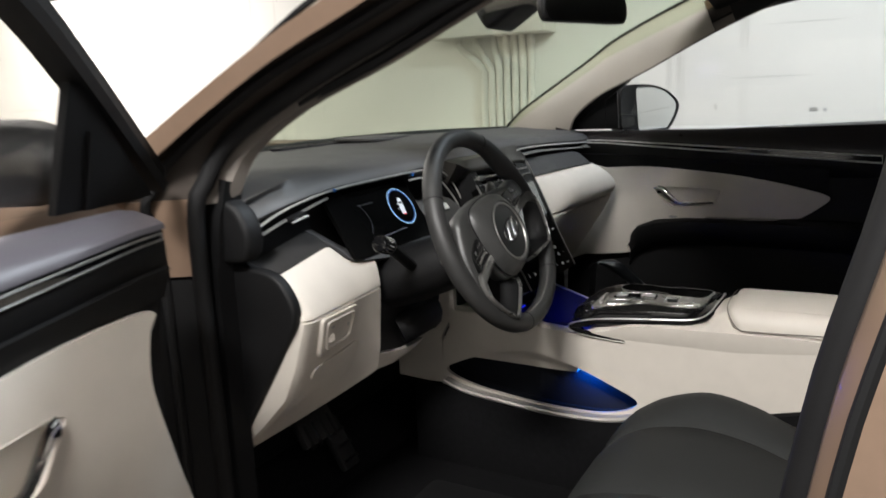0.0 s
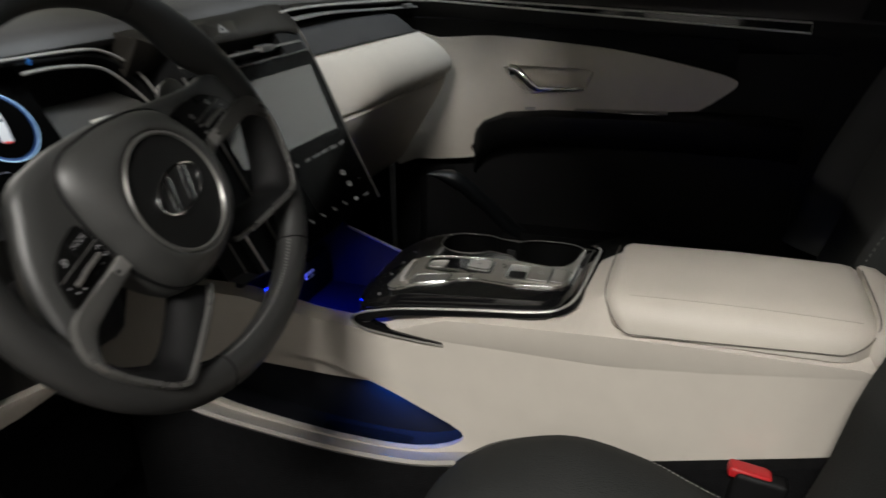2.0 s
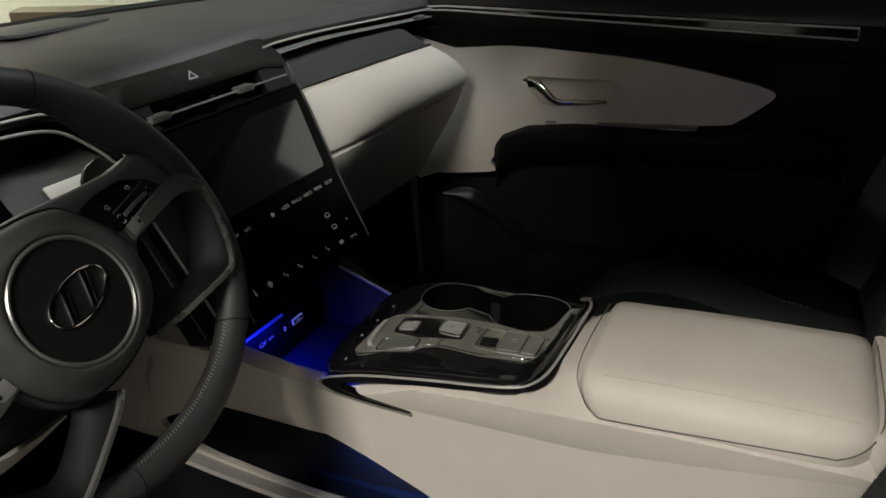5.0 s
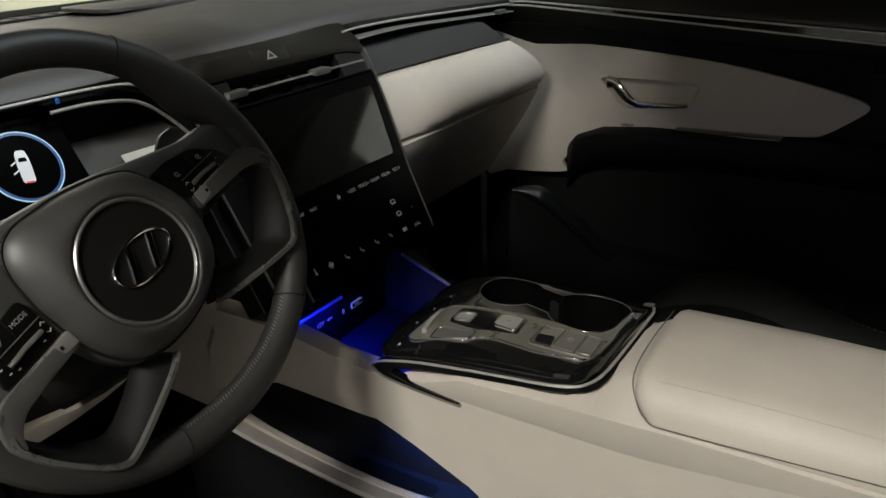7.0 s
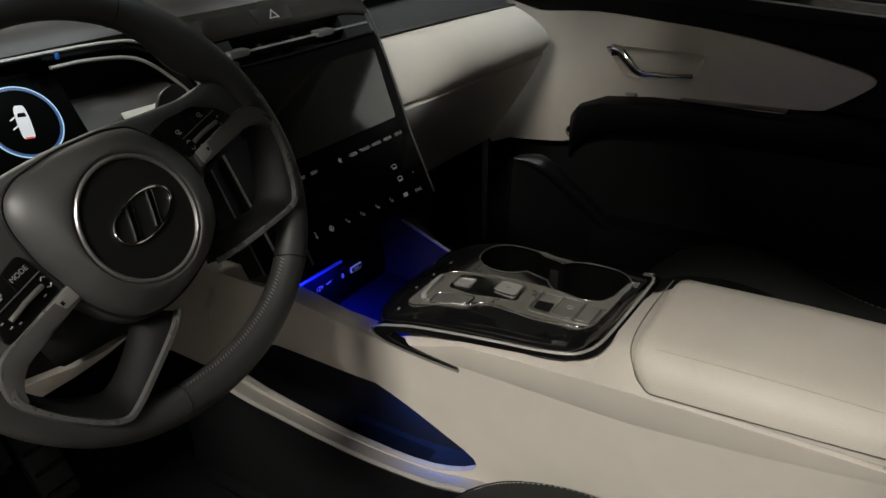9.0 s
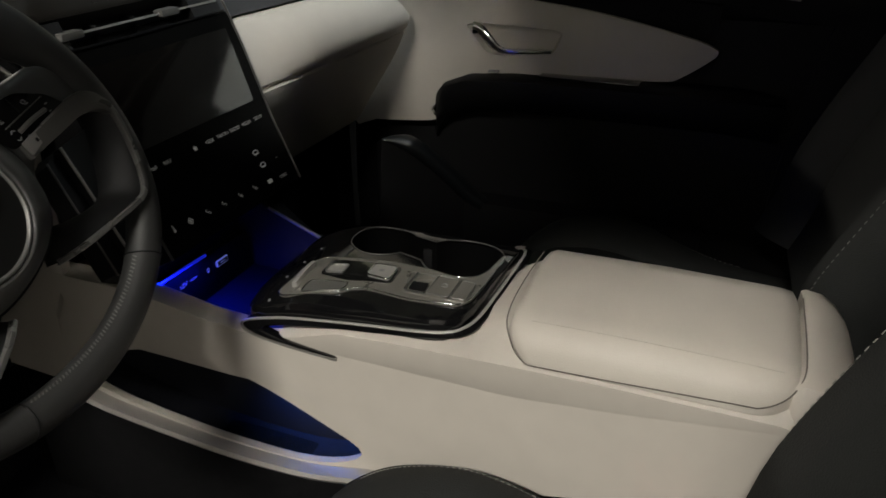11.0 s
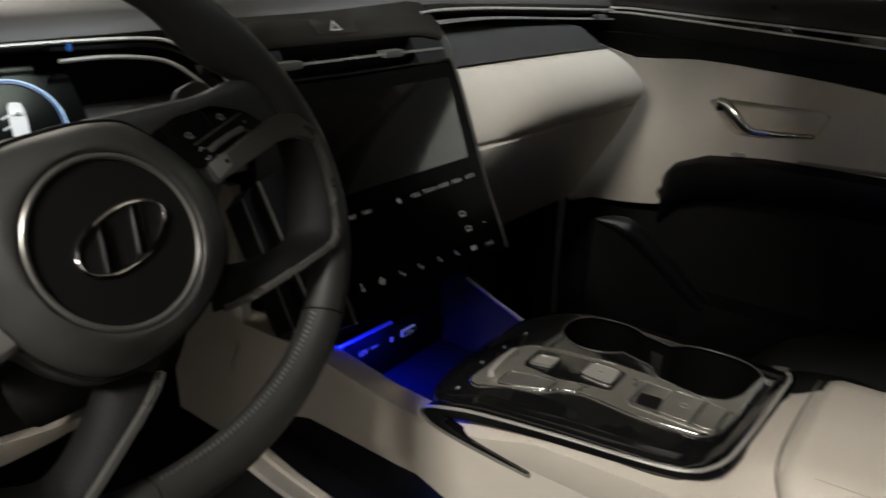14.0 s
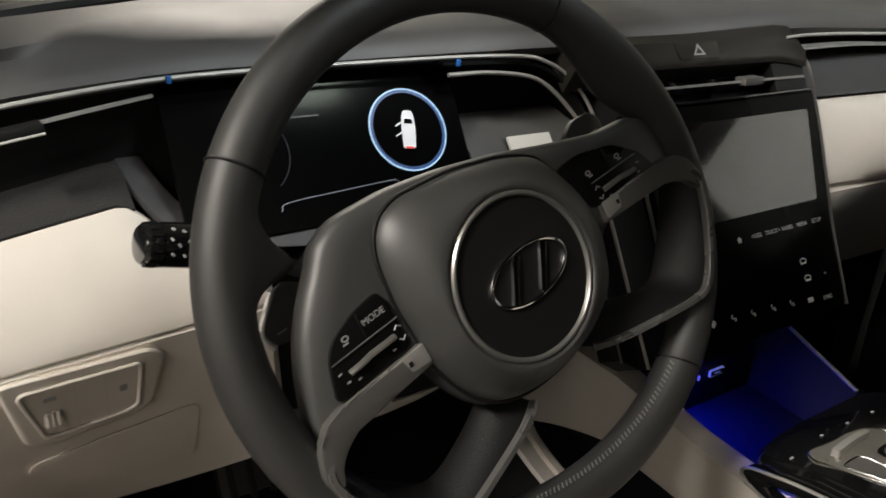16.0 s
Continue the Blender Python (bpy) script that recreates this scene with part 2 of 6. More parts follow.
def sweep(path, prof, closed=False, up=(0, 0, 1), bm=None, caps=True):
    """Draws an outline (list of (a, b), or a radius) along a path; b points towards up."""
    if not isinstance(prof, (list, tuple)):
        r = prof
        prof = [(r * math.cos(k * math.tau / 10), r * math.sin(k * math.tau / 10)) for k in range(10)]
    p = [Vector(q) for q in path]
    n = len(p)
    rings = []
    for i in range(n):
        a = p[i - 1] if closed or i > 0 else p[0]
        b = p[(i + 1) % n] if closed or i + 1 < n else p[-1]
        t = (b - a).normalized()
        side = t.cross(Vector(up)).normalized()
        top = side.cross(t).normalized()
        rings.append([p[i] + side * u + top * v for u, v in prof])
    return loft(rings, True, caps, closed, bm)


def flat_hole(outer, holes, put, d):
    """A plate with holes: outlines (a, b), pulled from 0 to d by put(a, b, c)."""
    bm = bmesh.new()
    edges = []
    for loop in [outer, *holes]:
        vs = [bm.verts.new((a, b, 0)) for a, b in loop]
        edges += [bm.edges.new((vs[i], vs[(i + 1) % len(vs)])) for i in range(len(vs))]
    bmesh.ops.triangle_fill(bm, use_beauty=True, use_dissolve=False, edges=edges)
    r = bmesh.ops.extrude_face_region(bm, geom=bm.faces[:] )
    for g in r["geom"]:
        if isinstance(g, bmesh.types.BMVert):
            g.co.z = 1
    for v in bm.verts:
        v.co = put(v.co.x, v.co.y, v.co.z * d)
    return bm


def patch(poly, put, h, drop=0.002, cell=0.012, holes=(), flare=0.0):
    """A thin plate that follows a curved surface: outline (a, b), top at height h over put, sides going down by drop."""
    bm = bmesh.new()
    for edge in (poly, *holes):
        vs = [bm.verts.new((a, b, 0)) for a, b in edge]
        for i in range(len(vs)):
            bm.edges.new((vs[i - 1], vs[i]))
    bmesh.ops.triangle_fill(bm, use_beauty=True, use_dissolve=False, edges=bm.edges[:])
    for _ in range(3):
        bmesh.ops.subdivide_edges(bm, edges=[e for e in bm.edges if e.calc_length() > cell], cuts=1)
        bmesh.ops.triangulate(bm, faces=bm.faces[:])
    rim = [e for e in bm.edges if len(e.link_faces) == 1]
    low = bmesh.ops.extrude_edge_only(bm, edges=rim)["geom"]
    for v in bm.verts:
        v.co.z = h
    for v in low:
        if isinstance(v, bmesh.types.BMVert):
            v.co.z = h - drop
    for v in bm.verts:
        v.co = put(v.co.x, v.co.y, v.co.z)
    return bm


def ring_pts(n, rx, ry=None, a0=0.0):
    ry = rx if ry is None else ry
    return [(rx * math.cos(a0 + k * math.tau / n), ry * math.sin(a0 + k * math.tau / n)) for k in range(n)]


def rounded(poly, r, n=4):
    """Rounds the corners of an outline."""
    out = []
    m = len(poly)
    for i in range(m):
        p, a, b = Vector(poly[i]), Vector(poly[i - 1]), Vector(poly[(i + 1) % m])
        da, db = (a - p), (b - p)
        k = min(r, da.length * 0.45, db.length * 0.45)
        s, e = p + da.normalized() * k, p + db.normalized() * k
        for q in range(n + 1):
            t = q / n
            out.append(tuple(s * (1 - t) ** 2 + p * 2 * t * (1 - t) + e * t * t))
    return out



# ---- garage ----
WALL = material("cream_painted_concrete", (0.80, 0.785, 0.745), 0.7, vary=0.04, vary_size=1.6)


def weather(m):
    """Board marks, drips and chips in the wall paint."""
    t = m.node_tree
    b = t.nodes["Principled BSDF"]
    co = t.nodes.new("ShaderNodeTexCoord")
    def mask(scale, size, lo, hi, detail=3.0):
        mp = t.nodes.new("ShaderNodeMapping")
        mp.inputs["Scale"].default_value = scale
        t.links.new(co.outputs["Object"], mp.inputs["Vector"])
        n = t.nodes.new("ShaderNodeTexNoise")
        n.inputs["Scale"].default_value, n.inputs["Detail"].default_value = size, detail
        t.links.new(mp.outputs["Vector"], n.inputs["Vector"])
        r = t.nodes.new("ShaderNodeMapRange")
        r.inputs["From Min"].default_value, r.inputs["From Max"].default_value = lo, hi
        t.links.new(n.outputs["Fac"], r.inputs["Value"])
        return r.outputs["Result"]
    def times(x, y):
        q = t.nodes.new("ShaderNodeMath")
        q.operation = "MULTIPLY"
        t.links.new(x, q.inputs[0])
        if isinstance(y, float):
            q.inputs[1].default_value = y
        else:
            t.links.new(y, q.inputs[1])
        return q.outputs["Value"]
    sep = t.nodes.new("ShaderNodeSeparateXYZ")
    t.links.new(co.outputs["Object"], sep.inputs["Vector"])
    def fold(sock, step, width):
        q = t.nodes.new("ShaderNodeMath")
        q.operation = "PINGPONG"
        t.links.new(sock, q.inputs[0])
        q.inputs[1].default_value = step
        r = t.nodes.new("ShaderNodeMapRange")
        r.inputs["From Min"].default_value, r.inputs["From Max"].default_value = width, 0.0
        t.links.new(q.outputs["Value"], r.inputs["Value"])
        return r.outputs["Result"]
    boards = times(fold(sep.outputs["Z"], 0.105, 0.004), mask((1, 0.6, 5), 2.0, 0.5, 0.62))
    drips = times(mask((10, 22, 0.8), 1.0, 0.56, 0.70), mask((1, 1, 1), 2.5, 0.45, 0.65))
    chips = mask((12, 12, 6), 1.5, 0.70, 0.74, 6.0)
    total = None
    for x, k in ((boards, 0.55), (drips, 0.28), (chips, 0.30)):
        v = times(x, k)
        if total is None:
            total = v
        else:
            q = t.nodes.new("ShaderNodeMath")
            q.operation = "MAXIMUM"
            t.links.new(total, q.inputs[0])
            t.links.new(v, q.inputs[1])
            total = q.outputs["Value"]
    mix = t.nodes.new("ShaderNodeMix")
    mix.data_type = "RGBA"
    old = b.inputs["Base Color"].links[0].from_socket
    t.links.new(total, mix.inputs["Factor"])
    t.links.new(old, mix.inputs[6])
    mix.inputs[7].default_value = (0.30, 0.28, 0.23, 1)
    t.links.new(mix.outputs[2], b.inputs["Base Color"])
    bu = t.nodes.new("ShaderNodeBump")
    bu.inputs["Strength"].default_value, bu.inputs["Distance"].default_value, bu.invert = 0.5, 0.004, True
    t.links.new(total, bu.inputs["Height"])
    t.links.new(bu.outputs["Normal"], b.inputs["Normal"])


weather(WALL)
FLOOR = material("worn_concrete_floor", (0.20, 0.195, 0.185), 0.7, grain=0.5, grain_size=80, vary=0.15, vary_size=1.5)
CEIL = material("grey_concrete_ceiling", (0.22, 0.215, 0.205), 0.85, grain=0.5, grain_size=50, vary=0.08, vary_size=1.5)
# near-black for unseen wall pieces that only shape bounce light and reflections
UNSEEN_DARK = material("unseen_dark_wall", (0.025, 0.024, 0.022), 0.85, grain=0.5, grain_size=50, vary=0.12, vary_size=1.5)
CONDUIT = material("painted_conduit", (0.72, 0.70, 0.65), 0.55, vary=0.08, vary_size=10)


def garage():
    tagged(part("floor", rbox((-1.5, 0, -0.05), (8, 13, 0.1), 0.002), FLOOR), "worn grey concrete garage floor", "floor", kind="structure")
    tagged(part("ceiling", rbox((-1.5, 0, 2.75), (8, 13, 0.1), 0.002), CEIL), "grey concrete garage ceiling", "ceiling", kind="structure")
    tagged(part("wall_east", rbox((2.05, 2.63, 1.0), (0.2, 7.74, 2.0), 0.002), WALL), "cream painted concrete wall beside the car", "wall", kind="structure")
    # added strip, out of view: keeps part of the touch screen's reflection dark
    tagged(part("wall_east_dark_strip", rbox((2.05, -1.497, 1.0), (0.2, 0.506, 2.0), 0.002), UNSEEN_DARK), "added dark strip in the unseen wall, darkens the screen reflection", "wall", kind="structure")
    tagged(part("wall_east_rear", rbox((2.05, -4.127, 1.0), (0.2, 4.746, 2.0), 0.002), WALL), "cream painted concrete wall behind the car's doors", "wall", kind="structure")
    # unseen upper wall, darkened to cut bounce and bound the screen reflection
    tagged(part("wall_east_upper", rbox((2.05, 0, 2.352), (0.2, 13, 0.696), 0.002), UNSEEN_DARK), "unseen upper wall, made dark to cut bounce light", "wall", kind="structure")
    tagged(part("wall_west", rbox((-5.6, 0, 1.35), (0.2, 13, 2.7), 0.002), WALL), "cream painted concrete wall", "wall", kind="structure")
    tagged(part("wall_north", rbox((-1.775, 6.1, 1.35), (7.45, 0.2, 2.7), 0.002), WALL), "cream painted concrete wall", "wall", kind="structure")
    tagged(part("wall_south", rbox((-1.775, -6.1, 1.35), (7.45, 0.2, 2.7), 0.002), WALL), "cream painted concrete wall", "wall", kind="structure")
    box = thing("junction_box", "cream painted steel junction box on the wall", "electrical box")
    part("housing", rbox((1.87, 1.05, 1.68), (0.16, 0.62, 0.34), 0.006), CONDUIT, box)
    for y in (0.85, 0.892, 0.934, 0.976, 1.018, 1.06, 1.10):
        c = tagged(new("conduit"), "cream painted steel conduit on the wall", "conduit", "conduits under the junction box")
        top = y + 1.3 * max(0.0, y - 1.0)
        part("pipe", sweep(spline([(1.91, top, 1.52), (1.91, top, 1.47), (1.91, y, 1.35), (1.91, y, 1.25), (1.91, y, 0.3), (1.91, y, 0.0)], 4), 0.0165, up=(1, 0, 0)), CONDUIT, c)
        part("coupling", sweep([(1.91, y, 1.165), (1.91, y, 1.20)], ring_pts(12, 0.0205), up=(1, 0, 0)), CONDUIT, c)


garage()

# ---- dashboard ----
def table(x, rows):
    for (a, u), (b, v) in zip(rows, rows[1:]):
        if x <= b:
            k = max(0.0, (x - a) / (b - a))
            return tuple(p + (q - p) * k for p, q in zip(u, v))
    return rows[-1][1]


def soft(x, rows, r=0.03):
    """A table read with soft passing of its rows."""
    n = [table(x + r * k, rows) for k in (-1.0, -0.5, 0.0, 0.5, 1.0)]
    return tuple(sum(c) / 5 for c in zip(*n))


# front lip of the top pad (y, z) along x, and its far edge under the windshield
LIP = [(-0.72, (0.218, 1.055)), (-0.62, (0.206, 1.078)), (-0.5, (0.21, 1.089)), (-0.27, (0.21, 1.092)), (-0.19, (0.203, 1.094)), (0.0, (0.185, 1.098)), (0.17, (0.172, 1.108)), (0.4, (0.168, 1.102)), (0.70, (0.165, 1.09))]
REAR = [(-0.74, (0.26, 1.100)), (-0.62, (0.30, 1.110)), (-0.56, (0.36, 1.112)), (-0.45, (0.485, 1.113)), (-0.33, (0.59, 1.115)), (-0.2, (0.67, 1.116)), (0.0, (0.705, 1.118)), (0.28, (0.70, 1.119)), (0.5, (0.62, 1.120)), (0.74, (0.42, 1.122))]
SIN31, COS31 = math.sin(radians(31)), math.cos(radians(31))
SIN32, COS32 = math.sin(radians(32)), math.cos(radians(32))


def on_stack(u, v, w=0.0):
    """A place on the centre panel: u to the passenger, v up the slope, w out of it."""
    return Vector((u, 0.083, 0.94)) + Vector((0, SIN31, COS31)) * v + Vector((0, -COS31, SIN31)) * w


def on_display(u, v, w=0.0):
    """A place on the instrument display."""
    return Vector((-0.388 + u, 0.196, 1.02)) + Vector((0, SIN32, COS32)) * v + Vector((0, -COS32, SIN32)) * w


def words(text, size, put, material, parent, u, v, w=0.001, lean=0.0):
    """Printed words, flat on a surface; put(u, v, w) gives the place."""
    cu = bpy.data.curves.new("print", "FONT")
    cu.body, cu.size, cu.align_x, cu.align_y = text, size, "CENTER", "CENTER"
    tmp = bpy.data.objects.new("print", cu)
    me = bpy.data.meshes.new_from_object(tmp)
    bpy.data.objects.remove(tmp)
    for p in me.vertices:
        p.co = put(u + p.co.x + lean * p.co.y, v + p.co.y, w)
    me.materials.append(material)
    ob = new("print", me)
    ob.parent = parent
    return ob


def bar_icon(put, u, v, wd, ht, material, parent, w=0.0008, name="icon"):
    return part(name, prism([(u - wd / 2, v - ht / 2), (u + wd / 2, v - ht / 2), (u + wd / 2, v + ht / 2), (u - wd / 2, v + ht / 2)], lambda a, b, c: put(a, b, w + c), 0.0003), material, parent)


def ring_icon(put, u, v, rx, ry, t, material, parent, w=0.0008, name="icon", n=20):
    bm = flat_hole([(u + a, v + b) for a, b in ring_pts(n, rx, ry)], [[(u + a, v + b) for a, b in ring_pts(n, rx - t, ry - t)]], lambda a, b, c: put(a, b, w + c), 0.0004)
    return part(name, bm, material, parent)


def dashboard():
    d = thing("dashboard", "two-tone dashboard in dark grey and beige with black gloss centre panel", "dashboard")
    # ---- top pad ----
    rings = []
    for i in range(61):
        x = -0.71 + 1.42 * i / 60
        (fy, fz), (ry, rz) = soft(x, LIP), soft(x, REAR)
        my = fy + (ry - fy) * 0.45
        rings.append([(x, y, z) for y, z in ((fy + 0.04, fz - 0.02), (fy + 0.005, fz - 0.011), (fy, fz - 0.004), (fy + 0.005, fz + 0.005), (fy + 0.025, fz + 0.015), (fy + (my - fy) * 0.5, fz + 0.023), (my, fz + 0.027), (fy + (ry - fy) * 0.82, rz + 0.004), (ry, rz), (ry, rz - 0.05), (my, fz - 0.03))])
    pad = part("top_pad", loft(rings), GREY, d)
    grille = part("defrost_grille", rbox((0.03, 0.60, 1.122), (0.46, 0.03, 0.006), 0.002), BLACK, pad)
    for i in range(15):
        part("slat", rbox((-0.185 + i * 0.0305, 0.60, 1.1255), (0.004, 0.026, 0.003), 0.0008), GREY, grille)
    part("speaker_cover", prism(rounded([(0.02, 0.47), (0.2, 0.47), (0.2, 0.6), (0.02, 0.6)], 0.03), lambda a, b, c: Vector((a - 0.02, b, 1.128 + c)), 0.006, 0.002), GREY, pad)
    # ---- dark body behind everything ----
    part("core", prism([(0.27, 1.06), (0.60, 1.10), (0.62, 0.55), (0.42, 0.55), (0.33, 0.7), (0.25, 0.85)], lambda a, b, c: Vector((-0.685 + c, a, b)), 1.37), BLACK, d)
    part("end_cap", prism(rounded([(0.245, 0.992), (0.17, 0.984), (0.136, 0.925), (0.187, 0.841), (0.306, 0.655), (0.5, 0.62), (0.52, 1.05), (0.26, 1.06)], 0.035, 6), lambda a, b, c: Vector((-0.699 + c, a, b)), 0.02, 0.007, 3), BLACK, d)
    # rounded housing at the outer end of the driver's vent
    part("vent_housing", prism(rounded([(0.37, 1.112), (0.27, 1.102), (0.218, 1.082), (0.197, 1.042), (0.208, 1.0), (0.37, 0.99)], 0.034, 6), lambda a, b, c: Vector((-0.718 + c, a, b)), 0.036, 0.011, 4), BLACK, d)
    # ---- driver's vents ----
    part("vent_recess", prism([(0.24, 1.09), (0.24, 0.97), (0.26, 0.97), (0.26, 1.09)], lambda a, b, c: Vector((-0.69 + c, a, b)), 0.60), BLACK, d)
    strip = spline([(-0.69, 0.208, 1.047), (-0.65, 0.203, 1.062), (-0.6, 0.202, 1.072), (-0.51, 0.206, 1.081), (-0.39, 0.207, 1.084), (-0.263, 0.206, 1.085), (-0.2, 0.2, 1.084), (-0.174, 0.196, 1.079), (-0.149, 0.193, 1.066), (-0.125, 0.19, 1.043), (-0.108, 0.184, 1.013), (-0.10, 0.178, 0.985)], 6)
    part("bright_strip", sweep(strip, ring_pts(8, 0.0020, 0.0018)), SILVER, d, "satin silver trim strip")
    part("vent_vane", sweep(spline([(-0.69, 0.212, 1.032), (-0.63, 0.206, 1.05), (-0.58, 0.205, 1.06), (-0.522, 0.21, 1.069)], 6), [(-0.003, -0.0009), (0.002, -0.0011), (0.002, 0.0011), (-0.003, 0.0009)]), SILVER, d)
    tab = rbox((-0.612, 0.200, 1.053), (0.036, 0.014, 0.008), 0.003, turn=Euler((0, radians(-9), radians(4))).to_matrix())
    tab = part("vent_tab", tab, BLACK, d)
    part("tab_edge", sweep([(-0.630, 0.1925, 1.0468), (-0.594, 0.1925, 1.0525)], ring_pts(6, 0.0012, 0.0010)), SILVER, tab)
    part("inner_strip", sweep(spline([(-0.274, 0.206, 1.070), (-0.235, 0.203, 1.0705), (-0.193, 0.20, 1.066), (-0.168, 0.197, 1.056), (-0.14, 0.193, 1.032), (-0.121, 0.188, 1.008), (-0.113, 0.184, 0.985)], 6), ring_pts(8, 0.0020)), SILVER, d)
    # shelf between the display and the arch
    part("arch_shelf", loft([[(x, y, z) for y, z in ((0.168, 0.975), (0.183, 1.004), (0.205, 1.017), (0.238, 1.026), (0.245, 1.026), (0.245, 0.955), (0.168, 0.955))] for x in (-0.262, -0.23, -0.19, -0.15, -0.125)]), SHELF, d)
    arc = spline([(-0.28, 0.206, 1.0815), (-0.2, 0.202, 1.0795), (-0.174, 0.198, 1.0745), (-0.152, 0.195, 1.0625), (-0.129, 0.192, 1.040), (-0.112, 0.187, 1.011), (-0.104, 0.181, 0.984), (-0.102, 0.176, 0.95)], 6)
    part("arch_inner", thick(loft([arc, [p + Vector((0, 0.07, 0.0)) for p in arc]], False), 0.003), BLACK, d)
    part("paper_label", rbox((-0.195, 0.1825, 1.008), (0.05, 0.003, 0.014), 0.0008, turn=Euler((radians(-40), 0, 0)).to_matrix()), material("white_paper", (0.8, 0.79, 0.74), 0.8), d)
    # ---- instrument display ----
    cl = part("instrument_display", prism(rounded([(-0.128, -0.062), (0.126, -0.062), (0.126, 0.064), (-0.128, 0.064)], 0.008), lambda a, b, c: on_display(a, b, c - 0.006), 0.006), PANEL, d)
    ring_icon(on_display, 0.071, 0.008, 0.0372, 0.0372, 0.0013, BLUE_RING, cl, name="gauge_ring", n=48)
    ring_icon(on_display, 0.071, 0.008, 0.0359, 0.0359, 0.0026, material("dim_blue_ring", (0.01, 0.03, 0.1), 0.4, emit=(0.06, 0.24, 0.8), strength=0.28), cl, name="gauge_glow", n=48)
    big = lambda a, b, c: on_display(0.071 + (a - 0.071) * 0.88 + (b - 0.009) * 0.20, 0.008 + (b - 0.009) * 1.12 - (a - 0.071) * 0.12, c)
    part("car_symbol", prism(rounded([(0.0645, -0.006), (0.0775, -0.006), (0.0785, 0.010), (0.0775, 0.020), (0.0755, 0.024), (0.0665, 0.024), (0.0645, 0.020), (0.0635, 0.010)], 0.003), lambda a, b, c: big(a, b, 0.0008 + c), 0.0004), WHITE_LIT, cl)
    part("car_window", prism(rounded([(0.0662, 0.0135), (0.0758, 0.0135), (0.0748, 0.0172), (0.0672, 0.0172)], 0.001), lambda a, b, c: big(a, b, 0.0014 + c), 0.0002), SCREEN, cl)
    for v in (0.0035, 0.0115):
        part("open_door_symbol", prism([(0.0635, v + 0.002), (0.0575, v - 0.0008), (0.0575, v + 0.0006), (0.0635, v + 0.0035)], lambda a, b, c: big(a, b, 0.0008 + c), 0.0004), WHITE_LIT, cl)
    part("boot_symbol", prism(rounded([(0.0668, -0.0062), (0.0752, -0.0062), (0.0757, -0.0048), (0.0663, -0.0048)], 0.0008), lambda a, b, c: big(a, b, 0.0014 + c), 0.0004), RED_LIT, cl)
    part("underline", sweep([on_display(p.x, p.y, 0.001) for p in spline([(-0.056, -0.046, 0), (-0.049, -0.040, 0), (0.0, -0.0365, 0), (0.042, -0.034, 0), (0.050, -0.036, 0)], 5)], 0.0005), material("pale_line", (0.2, 0.2, 0.25), 0.4, emit=(0.7, 0.75, 0.9), strength=0.09), cl)
    part("dim_gauge", sweep([on_display(-0.075 + 0.036 * math.cos(a), 0.002 + 0.036 * math.sin(a), 0.0008) for a in [radians(-50 + 5 * k) for k in range(21)]], 0.0004), material("faint_line", (0.03, 0.03, 0.04), 0.4, emit=(0.5, 0.55, 0.7), strength=0.025), cl)
    bar_icon(on_display, -0.03, 0.028, 0.045, 0.0012, material("dim_line", (0.01, 0.01, 0.01), 0.4, emit=(0.6, 0.65, 0.8), strength=0.03), cl)
    for x in (-0.511, -0.2655):
        part("protective_tab", rbox((x, 0.2035, 1.0805), (0.0035, 0.0035, 0.006), 0.001), BLUE_FILM, d)
    # slate band: down beside the display, then along under it
    upper = spline([(-0.531, 0.2495, 1.0205), (-0.519, 0.212, 0.998), (-0.503, 0.190, 0.981), (-0.48, 0.179, 0.972), (-0.45, 0.174, 0.970), (-0.39, 0.170, 0.968), (-0.27, 0.165, 0.966)], 5)
    lower = spline([(-0.5505, 0.2505, 1.0195), (-0.546, 0.212, 1.003), (-0.533, 0.186, 0.984), (-0.515, 0.172, 0.966), (-0.463, 0.163, 0.958), (-0.39, 0.155, 0.952), (-0.27, 0.149, 0.948)], 5)
    part("display_surround", loft([[p + Vector((0.004, 0.02, -0.01)), p, p + Vector((-0.002, -0.003, 0.0015)), q + Vector((0.002, -0.003, 0.0015)), q, q + Vector((0, 0.03, -0.012))] for p, q in zip(upper, lower)]), BAND, d)
    # ---- beige wing by the driver's knee ----
    TOP = [(-0.70, (0.186, 0.974)), (-0.665, (0.1815, 0.9815)), (-0.60, (0.1865, 0.991)), (-0.553, (0.190, 0.9975)), (-0.540, (0.1875, 0.988)), (-0.524, (0.1785, 0.971)), (-0.508, (0.1725, 0.964)), (-0.463, (0.1645, 0.9585)), (-0.45, (0.1645, 0.9585))]
    part("woven_shelf", loft([[(x, 0.258, zb - 0.006), (x, 0.252, zb), (x, (0.252 + ty) / 2, (zb + tz) / 2 + 0.004), (x, ty + 0.002, tz + 0.001), (x, ty + 0.004, tz - 0.01), (x, 0.25, tz - 0.02)] for x, zb, (ty, tz) in ((x, 0.99 + 0.03 * (x + 0.69) / 0.14, soft(x, TOP, 0.004)) for x in [-0.69 + 0.144 * i / 12 for i in range(13)])]), WEAVE, d, "dark woven shelf under the vent")
    def wing_y(x, z):
        """How far back the lower face of the panel lies."""
        k = max(0.0, min(1.0, (x + 0.6615) / 0.198))
        drop = max(0.0, 0.911 - z)
        return 0.1345 + 0.0205 * k + drop * (0.33 - 0.21 * k * k) + 0.9 * (1 - 0.75 * k) * max(0.0, 0.80 - z) ** 1.15
    rings = []
    for i in range(33):
        k = i / 32
        x = -0.690 + 0.233 * k
        ty, tz = soft(x, TOP, 0.004)
